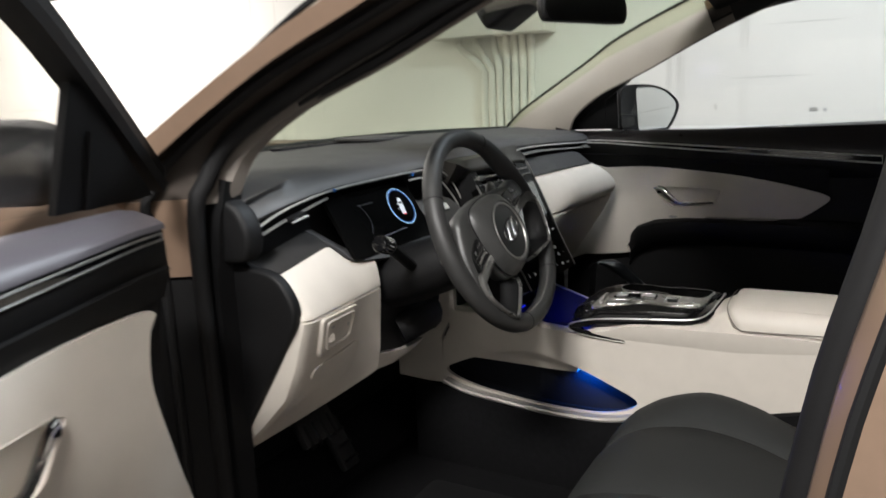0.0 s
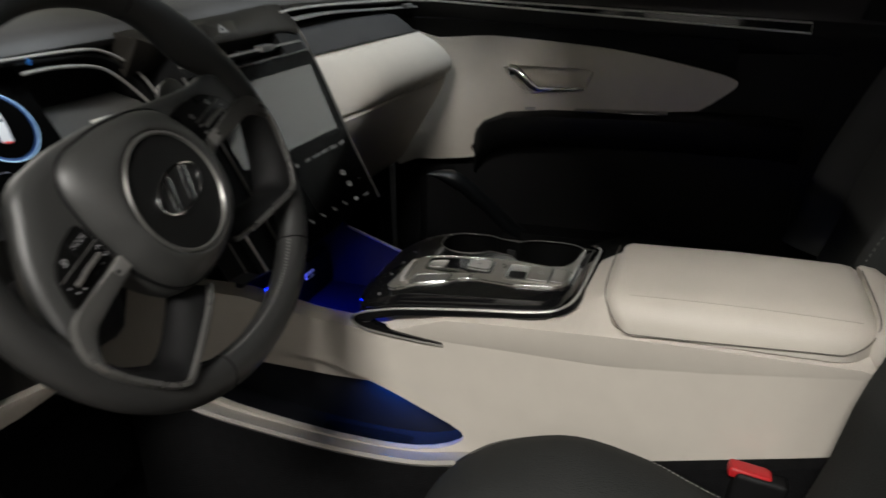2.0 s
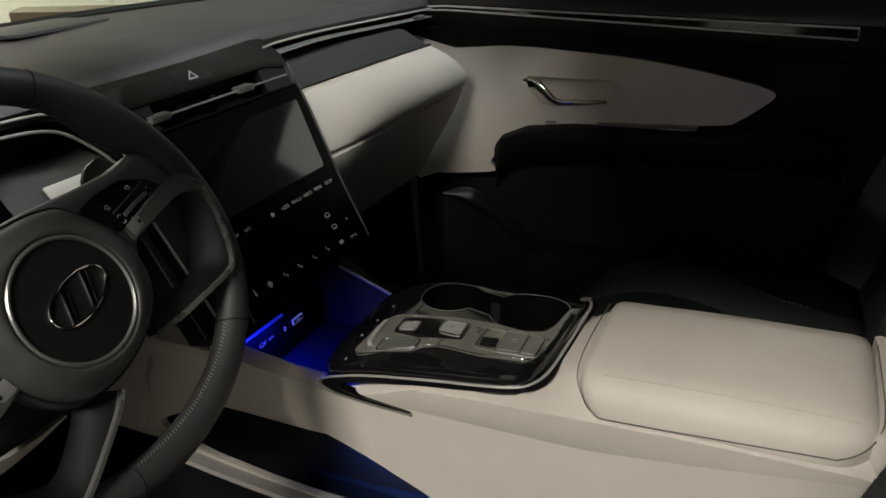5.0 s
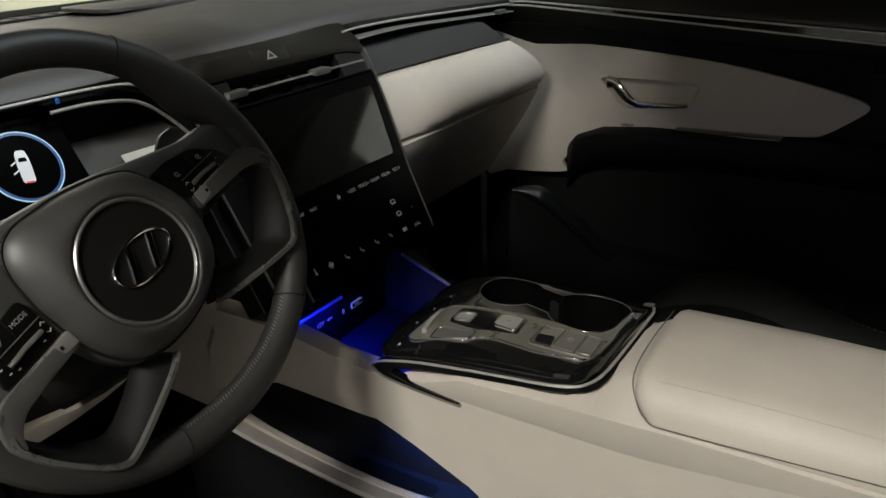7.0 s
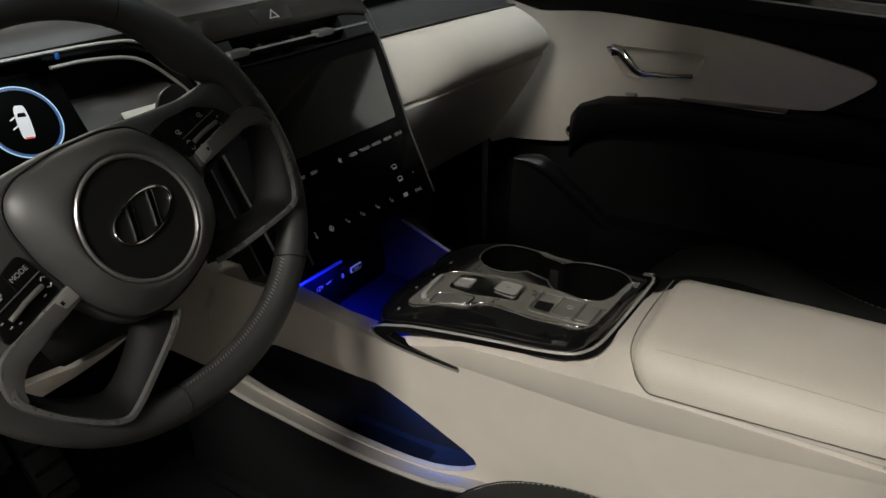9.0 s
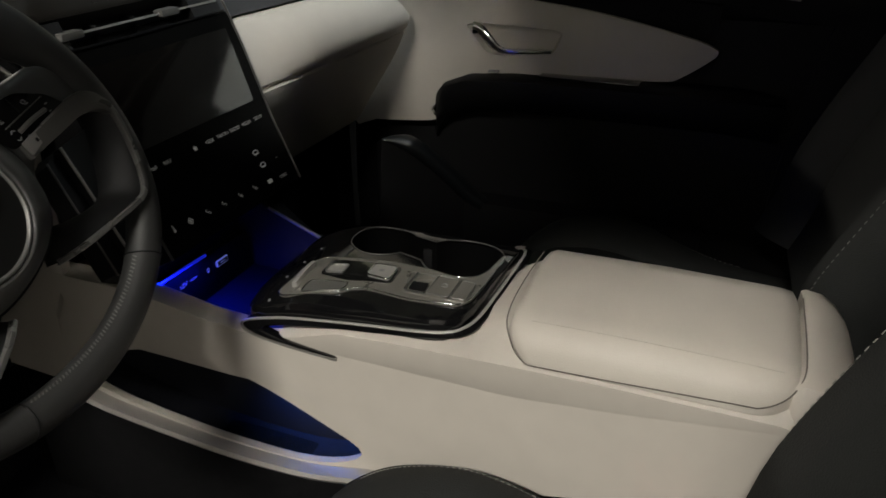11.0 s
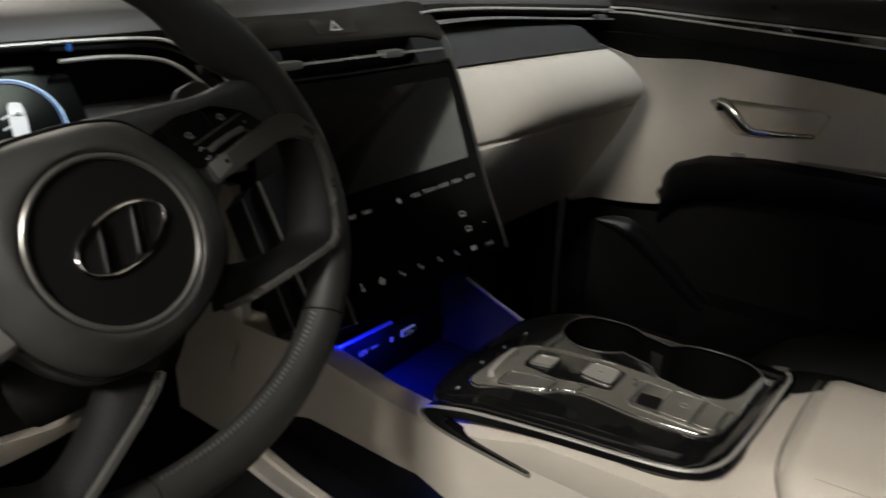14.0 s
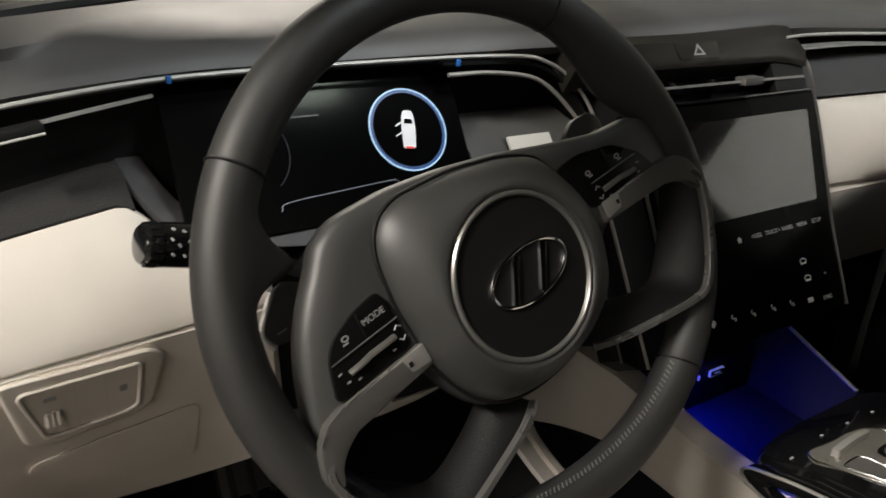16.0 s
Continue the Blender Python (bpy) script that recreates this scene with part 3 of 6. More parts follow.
        a, b = max(0.0, min(1.0, (-0.668 - x) / 0.022)), max(0.0, min(1.0, (x + 0.4665) / 0.0095))
        back = 0.022 * (1 - math.sqrt(1 - a * a)) + 0.010 * (1 - math.sqrt(1 - b * b))
        low = 0.655 + 0.105 * k ** 0.85
        col = [(0.25, tz - 0.012), (ty + 0.006 + back * 0.5, tz - 0.001), (ty + back, tz - 0.0015), (ty - 0.003 + back, tz - 0.005)]
        ky = wing_y(x, 0.911)
        for q in (0.25, 0.5, 0.72, 0.87, 0.95):
            col.append((ty - 0.003 + (ky - ty + 0.003) * (q + 0.10 * math.sin(q * math.pi)) + back, tz - 0.005 + (0.916 - tz + 0.005) * q))
        col += [(ky + 0.0005 + back, 0.9145), (ky + 0.003 + back, 0.9125), (ky + 0.003 + back, 0.9115), (ky + 0.0005 + back, 0.9095)]
        for q in (0.12, 0.3, 0.5, 0.7, 0.88, 1.0):
            z = 0.9095 + (low - 0.9095) * q
            col.append((wing_y(x, z) + back, z))
        col += [(wing_y(x, low) + 0.03, low + 0.004), (0.26, 0.85)]
        rings.append([(x + 0.08 * k ** 3 * max(0.0, 0.911 - z), y, z) for y, z in col])
    part("knee_panel", loft(rings), BEIGE, d, "beige lower panel", 30)
    # its lower lip runs on to the console
    part("knee_lip", loft([[(x, y + 0.016 * h / 0.05, z), (x, y + 0.004 * h / 0.05, z + h * 0.5), (x, y, z + h), (x, y + 0.02, z + h), (x, y + 0.03, z)] for x, y, z, h in ((-0.458, 0.182, 0.757, 0.03), (-0.43, 0.184, 0.749, 0.030), (-0.41, 0.186, 0.745, 0.028), (-0.38, 0.188, 0.742, 0.025), (-0.34, 0.190, 0.744, 0.015), (-0.30, 0.193, 0.748, 0.008), (-0.265, 0.198, 0.753, 0.003))]), BEIGE, d)

    def on_wing(u, v, w=0.0):
        """A place on the lower face of the knee panel."""
        return Vector((u, wing_y(u, v), v)) + Vector((0, -0.95, 0.3)) * w
    sw = [(-0.652, 0.908), (-0.556, 0.906), (-0.545, 0.897), (-0.556, 0.853), (-0.57, 0.846), (-0.632, 0.84), (-0.642, 0.848)]
    swp = part("switch_panel", prism(rounded(sw, 0.008), lambda a, b, c: on_wing(a, b, c - 0.008), 0.017, 0.004, 3), BEIGE, d)
    inner = rounded([(-0.641, 0.897), (-0.563, 0.896), (-0.567, 0.857), (-0.575, 0.853), (-0.628, 0.85)], 0.006)
    part("switch_rim", sweep([on_wing(a, b, 0.0105) for a, b in inner], 0.0016, True, (0, -1, 0.3)), BEIGE, swp)
    part("switch_plate", prism(inner, lambda a, b, c: on_wing(a, b, 0.0085 + c), 0.0012), BEIGE, swp)
    for u in (-0.607, -0.588):
        part("switch_joint", prism([(u, 0.853), (u + 0.0006, 0.853), (u + 0.0006, 0.895), (u, 0.895)], lambda a, b, c: on_wing(a, b, 0.0098 + c), 0.0004), BEIGE_STITCH, swp)
    dial = part("dimmer_wheel", rbox(on_wing(-0.622, 0.868, 0.010), (0.012, 0.006, 0.013), 0.003), BEIGE, swp)
    for k in (-1, 0, 1):
        part("rib", rbox(on_wing(-0.622 + k * 0.0035, 0.868, 0.0135), (0.0016, 0.003, 0.011), 0.0007), BEIGE, dial)
    bar_icon(on_wing, -0.576, 0.877, 0.005, 0.006, PRINT, swp, 0.0101)
    bar_icon(on_wing, -0.622, 0.886, 0.008, 0.004, PRINT, swp, 0.0101)
    lid = rounded([(-0.645, 0.822), (-0.52, 0.838), (-0.525, 0.775), (-0.552, 0.768), (-0.63, 0.745)], 0.012)
    part("fuse_lid", prism(lid, lambda a, b, c: on_wing(a, b, c - 0.006), 0.0085, 0.0015), BEIGE, d)
    # ---- column shroud and dark knee hole ----
    part("column_shroud", loft([[Vector((-0.378 + a * s, y, z + b * s)) for a, b in ((-0.055, -0.03), (-0.06, 0.0), (-0.045, 0.035), (0.0, 0.045), (0.045, 0.035), (0.06, 0.0), (0.055, -0.03), (0.0, -0.055))] for y, z, s in ((0.015, 0.965, 0.8), (0.05, 0.955, 1.0), (0.12, 0.93, 1.1), (0.22, 0.90, 1.15))]), BLACK, d, "", 70)
    part("knee_bolster", loft([[(x, y, z + (0.03 * (x + 0.42) / 0.2 if z < 0.76 else 0.0)) for y, z in ((0.19, 0.95), (0.175, 0.9), (0.19, 0.82), (0.205, 0.742), (0.26, 0.742), (0.26, 0.95))] for x in (-0.455, -0.4, -0.33, -0.27, -0.21)]), BLACK, d)
    part("column_cover", sweep(spline([(-0.36, 0.19, 0.80), (-0.33, 0.165, 0.815), (-0.28, 0.165, 0.815), (-0.25, 0.19, 0.80)], 4), ring_pts(10, 0.02, 0.03)), BLACK, d)
    part("ignition_ring", sweep([Vector((-0.405 + a, 0.16, 0.93 + b)) for a, b in ring_pts(16, 0.013)], 0.004, True, (0, -1, 0)), BLACK, d)
    part("inner_knee_panel", prism([(0.238, 0.60), (0.238, 0.71), (0.205, 0.772), (0.205, 0.93), (0.353, 0.93), (0.353, 0.604)], lambda a, c, w: Vector((-0.1195 + w, a, c)), 0.012), BEIGE, d)
    # ---- passenger side: vent, slate band, beige panel ----
    rings = []
    for i in range(31):
        k = i / 30
        x = 0.12 + 0.52 * k
        e = max(0.0, (k - 0.93) / 0.07)
        col = [(0.130, 1.0250), (0.114, 1.0250), (0.1085, 1.0242), (0.0965, 1.0170), (0.0825, 1.0055), (0.0715, 0.9925), (0.0645, 0.9785), (0.0622, 0.9660), (0.0640, 0.9545), (0.0695, 0.9440), (0.0755, 0.9395), (0.0770, 0.9375), (0.0748, 0.9345), (0.0830, 0.915), (0.0990, 0.885), (0.125, 0.845), (0.157, 0.795), (0.175, 0.765), (0.190, 0.752), (0.25, 0.752), (0.25, 1.0250)]
        h = min(1.0, k / 0.3)
        h = h * h * (3 - 2 * h)
        rings.append([((0.131 + 0.26 * max(0.0, min(1.06, z) - 0.86)) * (1 - k) + (0.574 + 0.9 * max(0.0, 1.026 - max(z, 0.962))) * k, (y + max(0.0, 0.0845 + 0.6 * (z - 0.94) - (y if z > 0.95 else 0.067 + 0.55 * max(0.0, 0.94 - z)))) * (1 - h) + (y + 0.010 * (1 - k)) * h + 0.012 * e * e, z) for y, z in col])
    part("passenger_panel", loft(rings), BEIGE, d, "beige panel with glove box below")
    rings = []
    for i in range(31):
        k = i / 30
        x = 0.182 + 0.513 * k
        rings.append([(x - (0.118 + 0.9 * (z - 1.026)) * k * k, y + 0.03 * (1 - k), z - 0.012 * k * (z > 1.03)) for y, z in ((0.128, 1.026), (0.117, 1.0285), (0.121, 1.034), (0.132, 1.052), (0.152, 1.072), (0.20, 1.078), (0.20, 1.026))])
    part("slate_band", loft(rings), BAND, d)
    part("vent_back", prism([(0.235, 1.11), (0.235, 1.03), (0.255, 1.03), (0.255, 1.11)], lambda a, b, c: Vector((0.12 + c, a, b)), 0.57), BLACK, d)
    part("vent_strip", sweep(spline([(0.148, 0.168, 1.094), (0.19, 0.164, 1.0965), (0.3, 0.162, 1.095), (0.5, 0.161, 1.087), (0.695, 0.16, 1.079)], 5), ring_pts(8, 0.0020, 0.0018)), SILVER, d)
    part("vent_vane", sweep(spline([(0.158, 0.17, 1.08), (0.3, 0.166, 1.082), (0.5, 0.164, 1.073), (0.69, 0.163, 1.064)], 5), [(-0.02, -0.0010), (0.003, -0.0013), (0.003, 0.0013), (-0.02, 0.0010)]), SILVER, d)
    part("vent_tab", rbox((0.61, 0.157, 1.071), (0.03, 0.014, 0.008), 0.003), DARKSILVER, d)
    # ---- centre stack ----
    edge = [(-0.129, -0.124), (0.129, -0.124), (0.143, -0.036), (0.17, 0.07), (0.178, 0.118), (-0.112, 0.118), (-0.115, 0.07), (-0.122, -0.036)]
    st = part("centre_panel", prism(rounded(edge, 0.01, 3), lambda a, b, c: on_stack(a, b, c - 0.02), 0.02), PANEL, d, "black gloss touch panel with lit symbols")
    part("edge_strip", sweep([on_stack(u, v, 0.0) for u, v in ((0.1305, -0.124), (0.145, -0.036), (0.172, 0.07), (0.181, 0.12), (0.183, 0.140), (0.180, 0.153), (0.172, 0.163), (0.160, 0.170), (0.145, 0.176))], ring_pts(6, 0.0008, 0.0025)), DARKSILVER, st)
    part("edge_strip", sweep([on_stack(u, v, 0.0) for u, v in ((-0.1305, -0.124), (-0.1235, -0.036), (-0.1165, 0.07), (-0.1135, 0.12))], ring_pts(6, 0.0008, 0.0025)), DARKSILVER, st)
    part("side_wall", prism([(0.126, -0.124), (0.14, -0.036), (0.167, 0.07), (0.176, 0.15), (0.12, 0.15), (0.1, -0.124)], lambda a, b, c: on_stack(a, b, c - 0.09), 0.088), BLACK, st)
    part("side_wall", prism([(-0.126, -0.124), (-0.119, -0.036), (-0.112, 0.07), (-0.109, 0.15), (-0.08, 0.15), (-0.1, -0.124)], lambda a, b, c: on_stack(a, b, c - 0.09), 0.088), BLACK, st)
    fin = part("left_fin", prism([(-0.124, -0.124), (-0.168, -0.118), (-0.1665, 0.030), (-0.121, 0.040)], lambda a, b, c: on_stack(a, b, c - 0.03), 0.026), BLACK, st)
    part("fin_strip", sweep([on_stack(-0.1665, 0.030, -0.003), on_stack(-0.1685, -0.118, -0.003)], ring_pts(6, 0.0012, 0.002)), SILVER, fin)
    part("fin_wall", prism([(-0.168, -0.118), (-0.186, -0.105), (-0.182, 0.02), (-0.1665, 0.030)], lambda a, b, c: on_stack(a, b, c - 0.045), 0.03), BLACK, fin)
    part("fin_strip", sweep([on_stack(-0.182, 0.022, -0.014), on_stack(-0.187, -0.107, -0.014)], ring_pts(6, 0.0008, 0.0014)), DARKSILVER, fin)
    part("touch_screen", prism(rounded([(-0.112, -0.006), (0.128, -0.006), (0.156, 0.094), (-0.106, 0.094)], 0.004), lambda a, b, c: on_stack(a, b, 0.0004 + c), 0.0012), SCREEN, st)
    # vents over the screen
    part("vent_box", prism([(-0.108, 0.112), (0.172, 0.112), (0.178, 0.152), (-0.108, 0.152)], lambda a, b, c: on_stack(a, b, c - 0.07), 0.03), BLACK, st)
    part("centre_vane", sweep([on_stack(u, 0.133 - 0.02 * u * u, -0.004) for u in [(-0.108 + 0.28 * k / 12) for k in range(13)]], [(-0.02, -0.001), (0.003, -0.0014), (0.003, 0.0014), (-0.02, 0.001)], up=(0, 0.5, 0.85)), DARKSILVER, st)
    for u in (-0.078, 0.076):
        part("vent_tab", rbox(on_stack(u, 0.1335, -0.002), (0.030, 0.014, 0.008), 0.0010), DARKSILVER, st)
    for u in (-0.03, 0.03):
        part("fin", rbox(on_stack(u, 0.132, -0.025), (0.003, 0.02, 0.03), 0.001), BLACK, st)
    part("lower_slat", sweep([on_stack(-0.108, 0.116, 0.001), on_stack(0, 0.115, 0.001), on_stack(0.172, 0.116, 0.001)], ring_pts(6, 0.002)), PIANO, st)
    # hood plate over the vents
    rings = []
    for i in range(15):
        u = -0.15 + 0.324 * i / 14
        r = 0.008 * (abs(u) / 0.182) ** 4 + 0.024 * max(0.0, (u - 0.12) / 0.054) ** 2
        lip = Vector((u, *soft(u, LIP)))
        a, b = on_stack(u, 0.152 - r * 0.3, 0.0), on_stack(u, 0.158 - r * 0.3, 0.004)
        c = on_stack(u, 0.178 - r, 0.004)
        q = max(0.0, min(1.0, (-0.105 - u) / 0.045)) ** 2
        e = max(0.0, min(1.0, (u - 0.135) / 0.039)) ** 2
        lip = lip.lerp(c, e * 0.75)
        a, b, c = a.lerp(c, q * 0.9), b.lerp(c, q * 0.9), c.lerp(lip, q * 0.6)
        rings.append([a, b, c, lip + Vector((0, -0.001, 0.002)), lip + Vector((0, 0.02, -0.02)), on_stack(u, 0.15, -0.04)])
    hood = part("hood_plate", loft(rings), HOOD, st)
    part("hazard_button", prism(rounded([(-0.03, 0.159), (0.03, 0.159), (0.032, 0.178), (-0.032, 0.178)], 0.003), lambda a, b, c: on_stack(a, b, 0.0042 + c), 0.0008, 0.0003), HOOD, hood)
    part("hazard_triangle", flat_hole([(-0.009, 0.1625), (0.009, 0.1625), (0.0, 0.1745)], [[(-0.0055, 0.1642), (0.0055, 0.1642), (0.0, 0.1713)]], lambda a, b, c: on_stack(a, b, 0.0054 + c), 0.0003), PRINT, hood, "pale triangle symbol")
    # symbols
    for u, t in ((-0.083, "MAP"), (-0.060, "NAV"), (0.016, "<SEEK"), (0.042, "TRACK>"), (0.067, "RADIO"), (0.092, "MEDIA"), (0.118, "SETUP")):
        words(t, 0.0062, on_stack, ICON, st, u, -0.0285, 0.0006)
    star = [(0.004 * (1 if k % 2 == 0 else 0.5) * math.sin(k * math.pi / 5) - 0.011, 0.004 * (1 if k % 2 == 0 else 0.5) * math.cos(k * math.pi / 5) - 0.0285) for k in range(10)]
    part("icon", prism(star, lambda a, b, c: on_stack(a, b, 0.0004 + c), 0.0003), ICON, st)
    for v in (-0.066, -0.084):
        ring_icon(on_stack, 0.077, v, 0.0055, 0.003, 0.0011, ICON, st, 0.0004)
        bar_icon(on_stack, 0.077, v - 0.003, 0.009, 0.0012, ICON, st, 0.0005)
    def dash(u, v, size, turn, wide=0.0009):
        c, q = math.cos(radians(turn)), math.sin(radians(turn))
        box = [(-size / 2, -wide / 2), (size / 2, -wide / 2), (size / 2, wide / 2), (-size / 2, wide / 2)]
        part("icon", prism([(u + a * c - b * q, v + a * q + b * c) for a, b in box], lambda a, b, w: on_stack(a, b, 0.0004 + w), 0.0003), ICON, st)
    for k, u in enumerate((-0.106, -0.079, -0.049, -0.02, 0.011, 0.041)):
        v = -0.096 - 0.0016 * k
        if k == 0:
            ring_icon(on_stack, u, v - 0.002, 0.0017, 0.0017, 0.0008, ICON, st, 0.0004, n=10)
            dash(u, v + 0.0025, 0.005, 90)
        elif k == 1:
            for a, b in ((-1, 0), (1, 0), (0, -1), (0, 1)):
                ring_icon(on_stack, u + a * 0.0022, v + b * 0.0022, 0.0019, 0.0019, 0.0007, ICON, st, 0.0004, n=10)
        else:
            dash(u - 0.0018, v + 0.0022, 0.0032, 60)
            dash(u + 0.0004, v - 0.0004, 0.0042, -30 + 12 * k)
            dash(u + 0.0022, v - 0.0022, 0.0030, 60 - 8 * k)
    bar_icon(on_stack, 0.072, -0.107, 0.009, 0.005, ICON, st, 0.0004)
    words("SYNC", 0.006, on_stack, ICON, st, 0.101, -0.110, 0.0006)
    bar_icon(on_stack, 0.108, -0.085, 0.003, 0.002, PRINT, st, 0.0004)
    return d


dashboard()

# ---- centre console ----
def deck(u, v, w=0.0):
    """A place on the shifter panel: u across the car, v along it, w up."""
    z = 0.822 - 3.2 * max(0.0, v + 0.145) ** 2 - 1.0 * max(0.0, v + 0.09) ** 2 - 1.5 * max(0.0, -0.28 - v) ** 2
    return Vector((u, v, z - 5.0 * max(0.0, -0.07 - u) ** 2 - 5.0 * max(0.0, u - 0.03) ** 2 + w))


def console():
    c = thing("center_console", "beige centre console with black gloss shifter panel and padded lid", "console")
    # ---- body ----
    rings = []
    for y, zs, zt, xt in ((0.22, 0.772, 0.762, 0.104), (0.10, 0.772, 0.762, 0.104), (0.0, 0.757, 0.748, 0.106), (-0.06, 0.752, 0.747, 0.104), (-0.09, 0.755, 0.76, 0.104), (-0.12, 0.757, 0.775, 0.102), (-0.17, 0.76, 0.788, 0.098), (-0.24, 0.762, 0.797, 0.092), (-0.29, 0.764, 0.797, 0.088), (-0.314, 0.767, 0.799, 0.086), (-0.3145, 0.767, 0.799, 0.086), (-0.325, 0.768, 0.805, 0.083), (-0.352, 0.776, 0.820, 0.084), (-0.375, 0.78, 0.808, 0.090), (-0.45, 0.78, 0.808, 0.09), (-0.597, 0.786, 0.808, 0.09), (-0.6125, 0.786, 0.808, 0.09), (-0.6128, 0.786, 0.8215, 0.102), (-0.617, 0.786, 0.8240, 0.101), (-0.632, 0.784, 0.8215, 0.100), (-0.646, 0.779, 0.8125, 0.098), (-0.658, 0.768, 0.798, 0.095), (-0.667, 0.752, 0.776, 0.091), (-0.673, 0.735, 0.750, 0.087), (-0.676, 0.70, 0.715, 0.083), (-0.677, 0.665, 0.675, 0.078)):
        z2 = soft(-y, [(-0.3, (0.752,)), (0.12, (0.752,)), (0.362, (0.752,)), (0.476, (0.764,)), (0.58, (0.782,)), (0.7, (0.775,))], 0.02)[0]
        lip = soft(-y, [(-0.3, (0.0,)), (0.08, (0.0,)), (0.16, (1.0,)), (0.45, (1.0,)), (0.6, (0.2,)), (0.62, (0.0,))], 0.02)[0]
        z1 = soft(-y, [(-0.3, (zs,)), (0.1, (zs,)), (0.17, (0.781,)), (0.36, (0.788,)), (0.526, (0.791,)), (0.6, (0.80,)), (0.64, (0.79,))], 0.02)[0]
        z1 = zs + (z1 - zs) * min(1.0, lip * 1.5) if y > -0.6 else zs
        z2 = min(z2, z1 - 0.004)
        zt = max(zt, z1 + 0.002)
        bow = 1.0 if -0.62 < y < -0.59 else 0.0
        front = y > -0.08
        side = [(-0.06, 0.45), (-0.06, 0.60), (-0.06, 0.692 if front else 0.715), (-0.112, 0.7035 if front else 0.738), (-0.1199, z2), (-0.1199 - 0.0004 * lip, z1), (-xt - 0.3 * (0.119 - xt) * (1 - lip), max(zt, z1 + 0.003)), (-xt + 0.010, zt + 0.002) if y > -0.3142 else (-xt + 0.012, zt + 0.004), (-xt + 0.014, 0.735 if y < -0.07 else 0.66) if y > -0.3142 else (-xt + 0.03, zt + 0.007)]
        rings.append([(x, y + bow * 0.024 * max(0.0, min(1.0, (0.832 - z) / 0.035)) * (z > 0.79), z) for x, z in side] + [(min(0.087, -x - 0.036 + (0.022 if q >= 6 and y > -0.3142 else 0.0)) if not front or q < 1 else -x + 0.020, y, z - (0.025 if y > -0.1 and z > 0.74 else 0.0)) for q, (x, z) in list(enumerate(side))[::-1]])
    part("body", loft(rings), BEIGE, c, "", 50)
    # ---- side skin with the pocket ----
    outer = [(0.235, 0.585), (0.235, 0.70), (0.20, 0.768), (0.10, 0.770), (0.0, 0.755), (-0.06, 0.750), (-0.12, 0.752), (-0.226, 0.752), (-0.362, 0.752), (-0.476, 0.764), (-0.58, 0.783), (-0.64, 0.780), (-0.658, 0.765), (-0.668, 0.72), (-0.668, 0.56), (-0.25, 0.56)]
    hole = [(p.x, p.y) for p in spline([(0.224, 0.635, 0), (0.19, 0.66, 0), (0.105, 0.690, 0), (0.03, 0.701, 0), (-0.05, 0.688, 0), (-0.14, 0.657, 0), (-0.195, 0.628, 0), (-0.13, 0.598, 0), (0.0, 0.595, 0), (0.15, 0.61, 0)], 4, True)]
    skin = lambda a, b, w=0.0: Vector((-0.1095 - 0.1 * max(0.0, 0.70 - b) - w, a, b))
    part("side_skin", flat_hole(outer, [hole], lambda a, b, w: skin(a, b, w), 0.010), BEIGE, c)
    wide = [(0.015 + (a - 0.015) * 1.04, 0.652 + (b - 0.648) * 1.3) for a, b in hole]
    pocket = part("pocket_liner", loft([[skin(a, b, w) for a, b in o] for o, w in ((hole, 0.001), (hole, -0.0005), (wide, -0.002), (wide, -0.049))], True, False), POCKET, c)
    part("pocket_floor", prism(wide, lambda a, b, w: skin(a, b, w - 0.0475), 0.0016), POCKET, pocket)
    part("pocket_step", sweep([(-0.0645, 0.168, 0.588), (-0.0645, 0.140, 0.559), (-0.0645, 0.112, 0.530)], ring_pts(6, 0.0016, 0.0012), up=(1, 0, 0)), POCKET, pocket)
    sill = spline([(0.222, 0.618, 0), (0.17, 0.603, 0), (0.08, 0.594, 0), (-0.03, 0.588, 0), (-0.13, 0.592, 0), (-0.2, 0.606, 0), (-0.26, 0.61, 0)], 5)
    part("pocket_sill", sweep([(-0.14, p.x, p.y) for p in sill], [(-0.02, -0.005), (0.006, -0.006), (0.009, -0.001), (0.006, 0.003), (-0.02, 0.004)]), material("pale_satin_trim", (0.42, 0.40, 0.37), 0.4, 0.4, vary=0.04), c)
    part("tunnel_carpet", prism([(0.30, 0.42), (0.30, 0.60), (0.21, 0.604), (0.08, 0.584), (-0.13, 0.584), (-0.24, 0.60), (-0.30, 0.62), (-0.412, 0.646), (-0.584, 0.689), (-0.68, 0.70), (-0.70, 0.42)], lambda a, b, w: Vector((-0.085 - w, a, b)), 0.058, 0.004), CARPET, c, "black carpet")
    # ---- lid ----
    rings = []
    pr = [(-0.120, 0.795), (-0.1185, 0.806), (-0.112, 0.819), (-0.1, 0.829), (-0.085, 0.8335), (-0.03, 0.837), (0.03, 0.835), (0.055, 0.829), (0.072, 0.818), (0.08, 0.805), (0.083, 0.795)]
    for y, s, g in ((-0.3495, 0.93, 0.0), (-0.349, 0.95, 0.6), (-0.352, 0.985, 0.9), (-0.36, 1.0, 1.0), (-0.48, 1.0, 1.06), (-0.592, 1.0, 1.0), (-0.604, 0.985, 0.95), (-0.609, 0.96, 0.75), (-0.6105, 0.93, 0.0)):
        rings.append([(-0.018 + (x + 0.018) * s, y - 0.020 * max(0, (0.83 - z) / 0.035) * (1 if y > -0.4 else -1.15 if y < -0.59 else 0), 0.795 + (z - 0.795) * g) for x, z in pr])
    lid = part("armrest_lid", loft(rings), BEIGE_LEATHER, c, "padded beige leatherette lid", 60)
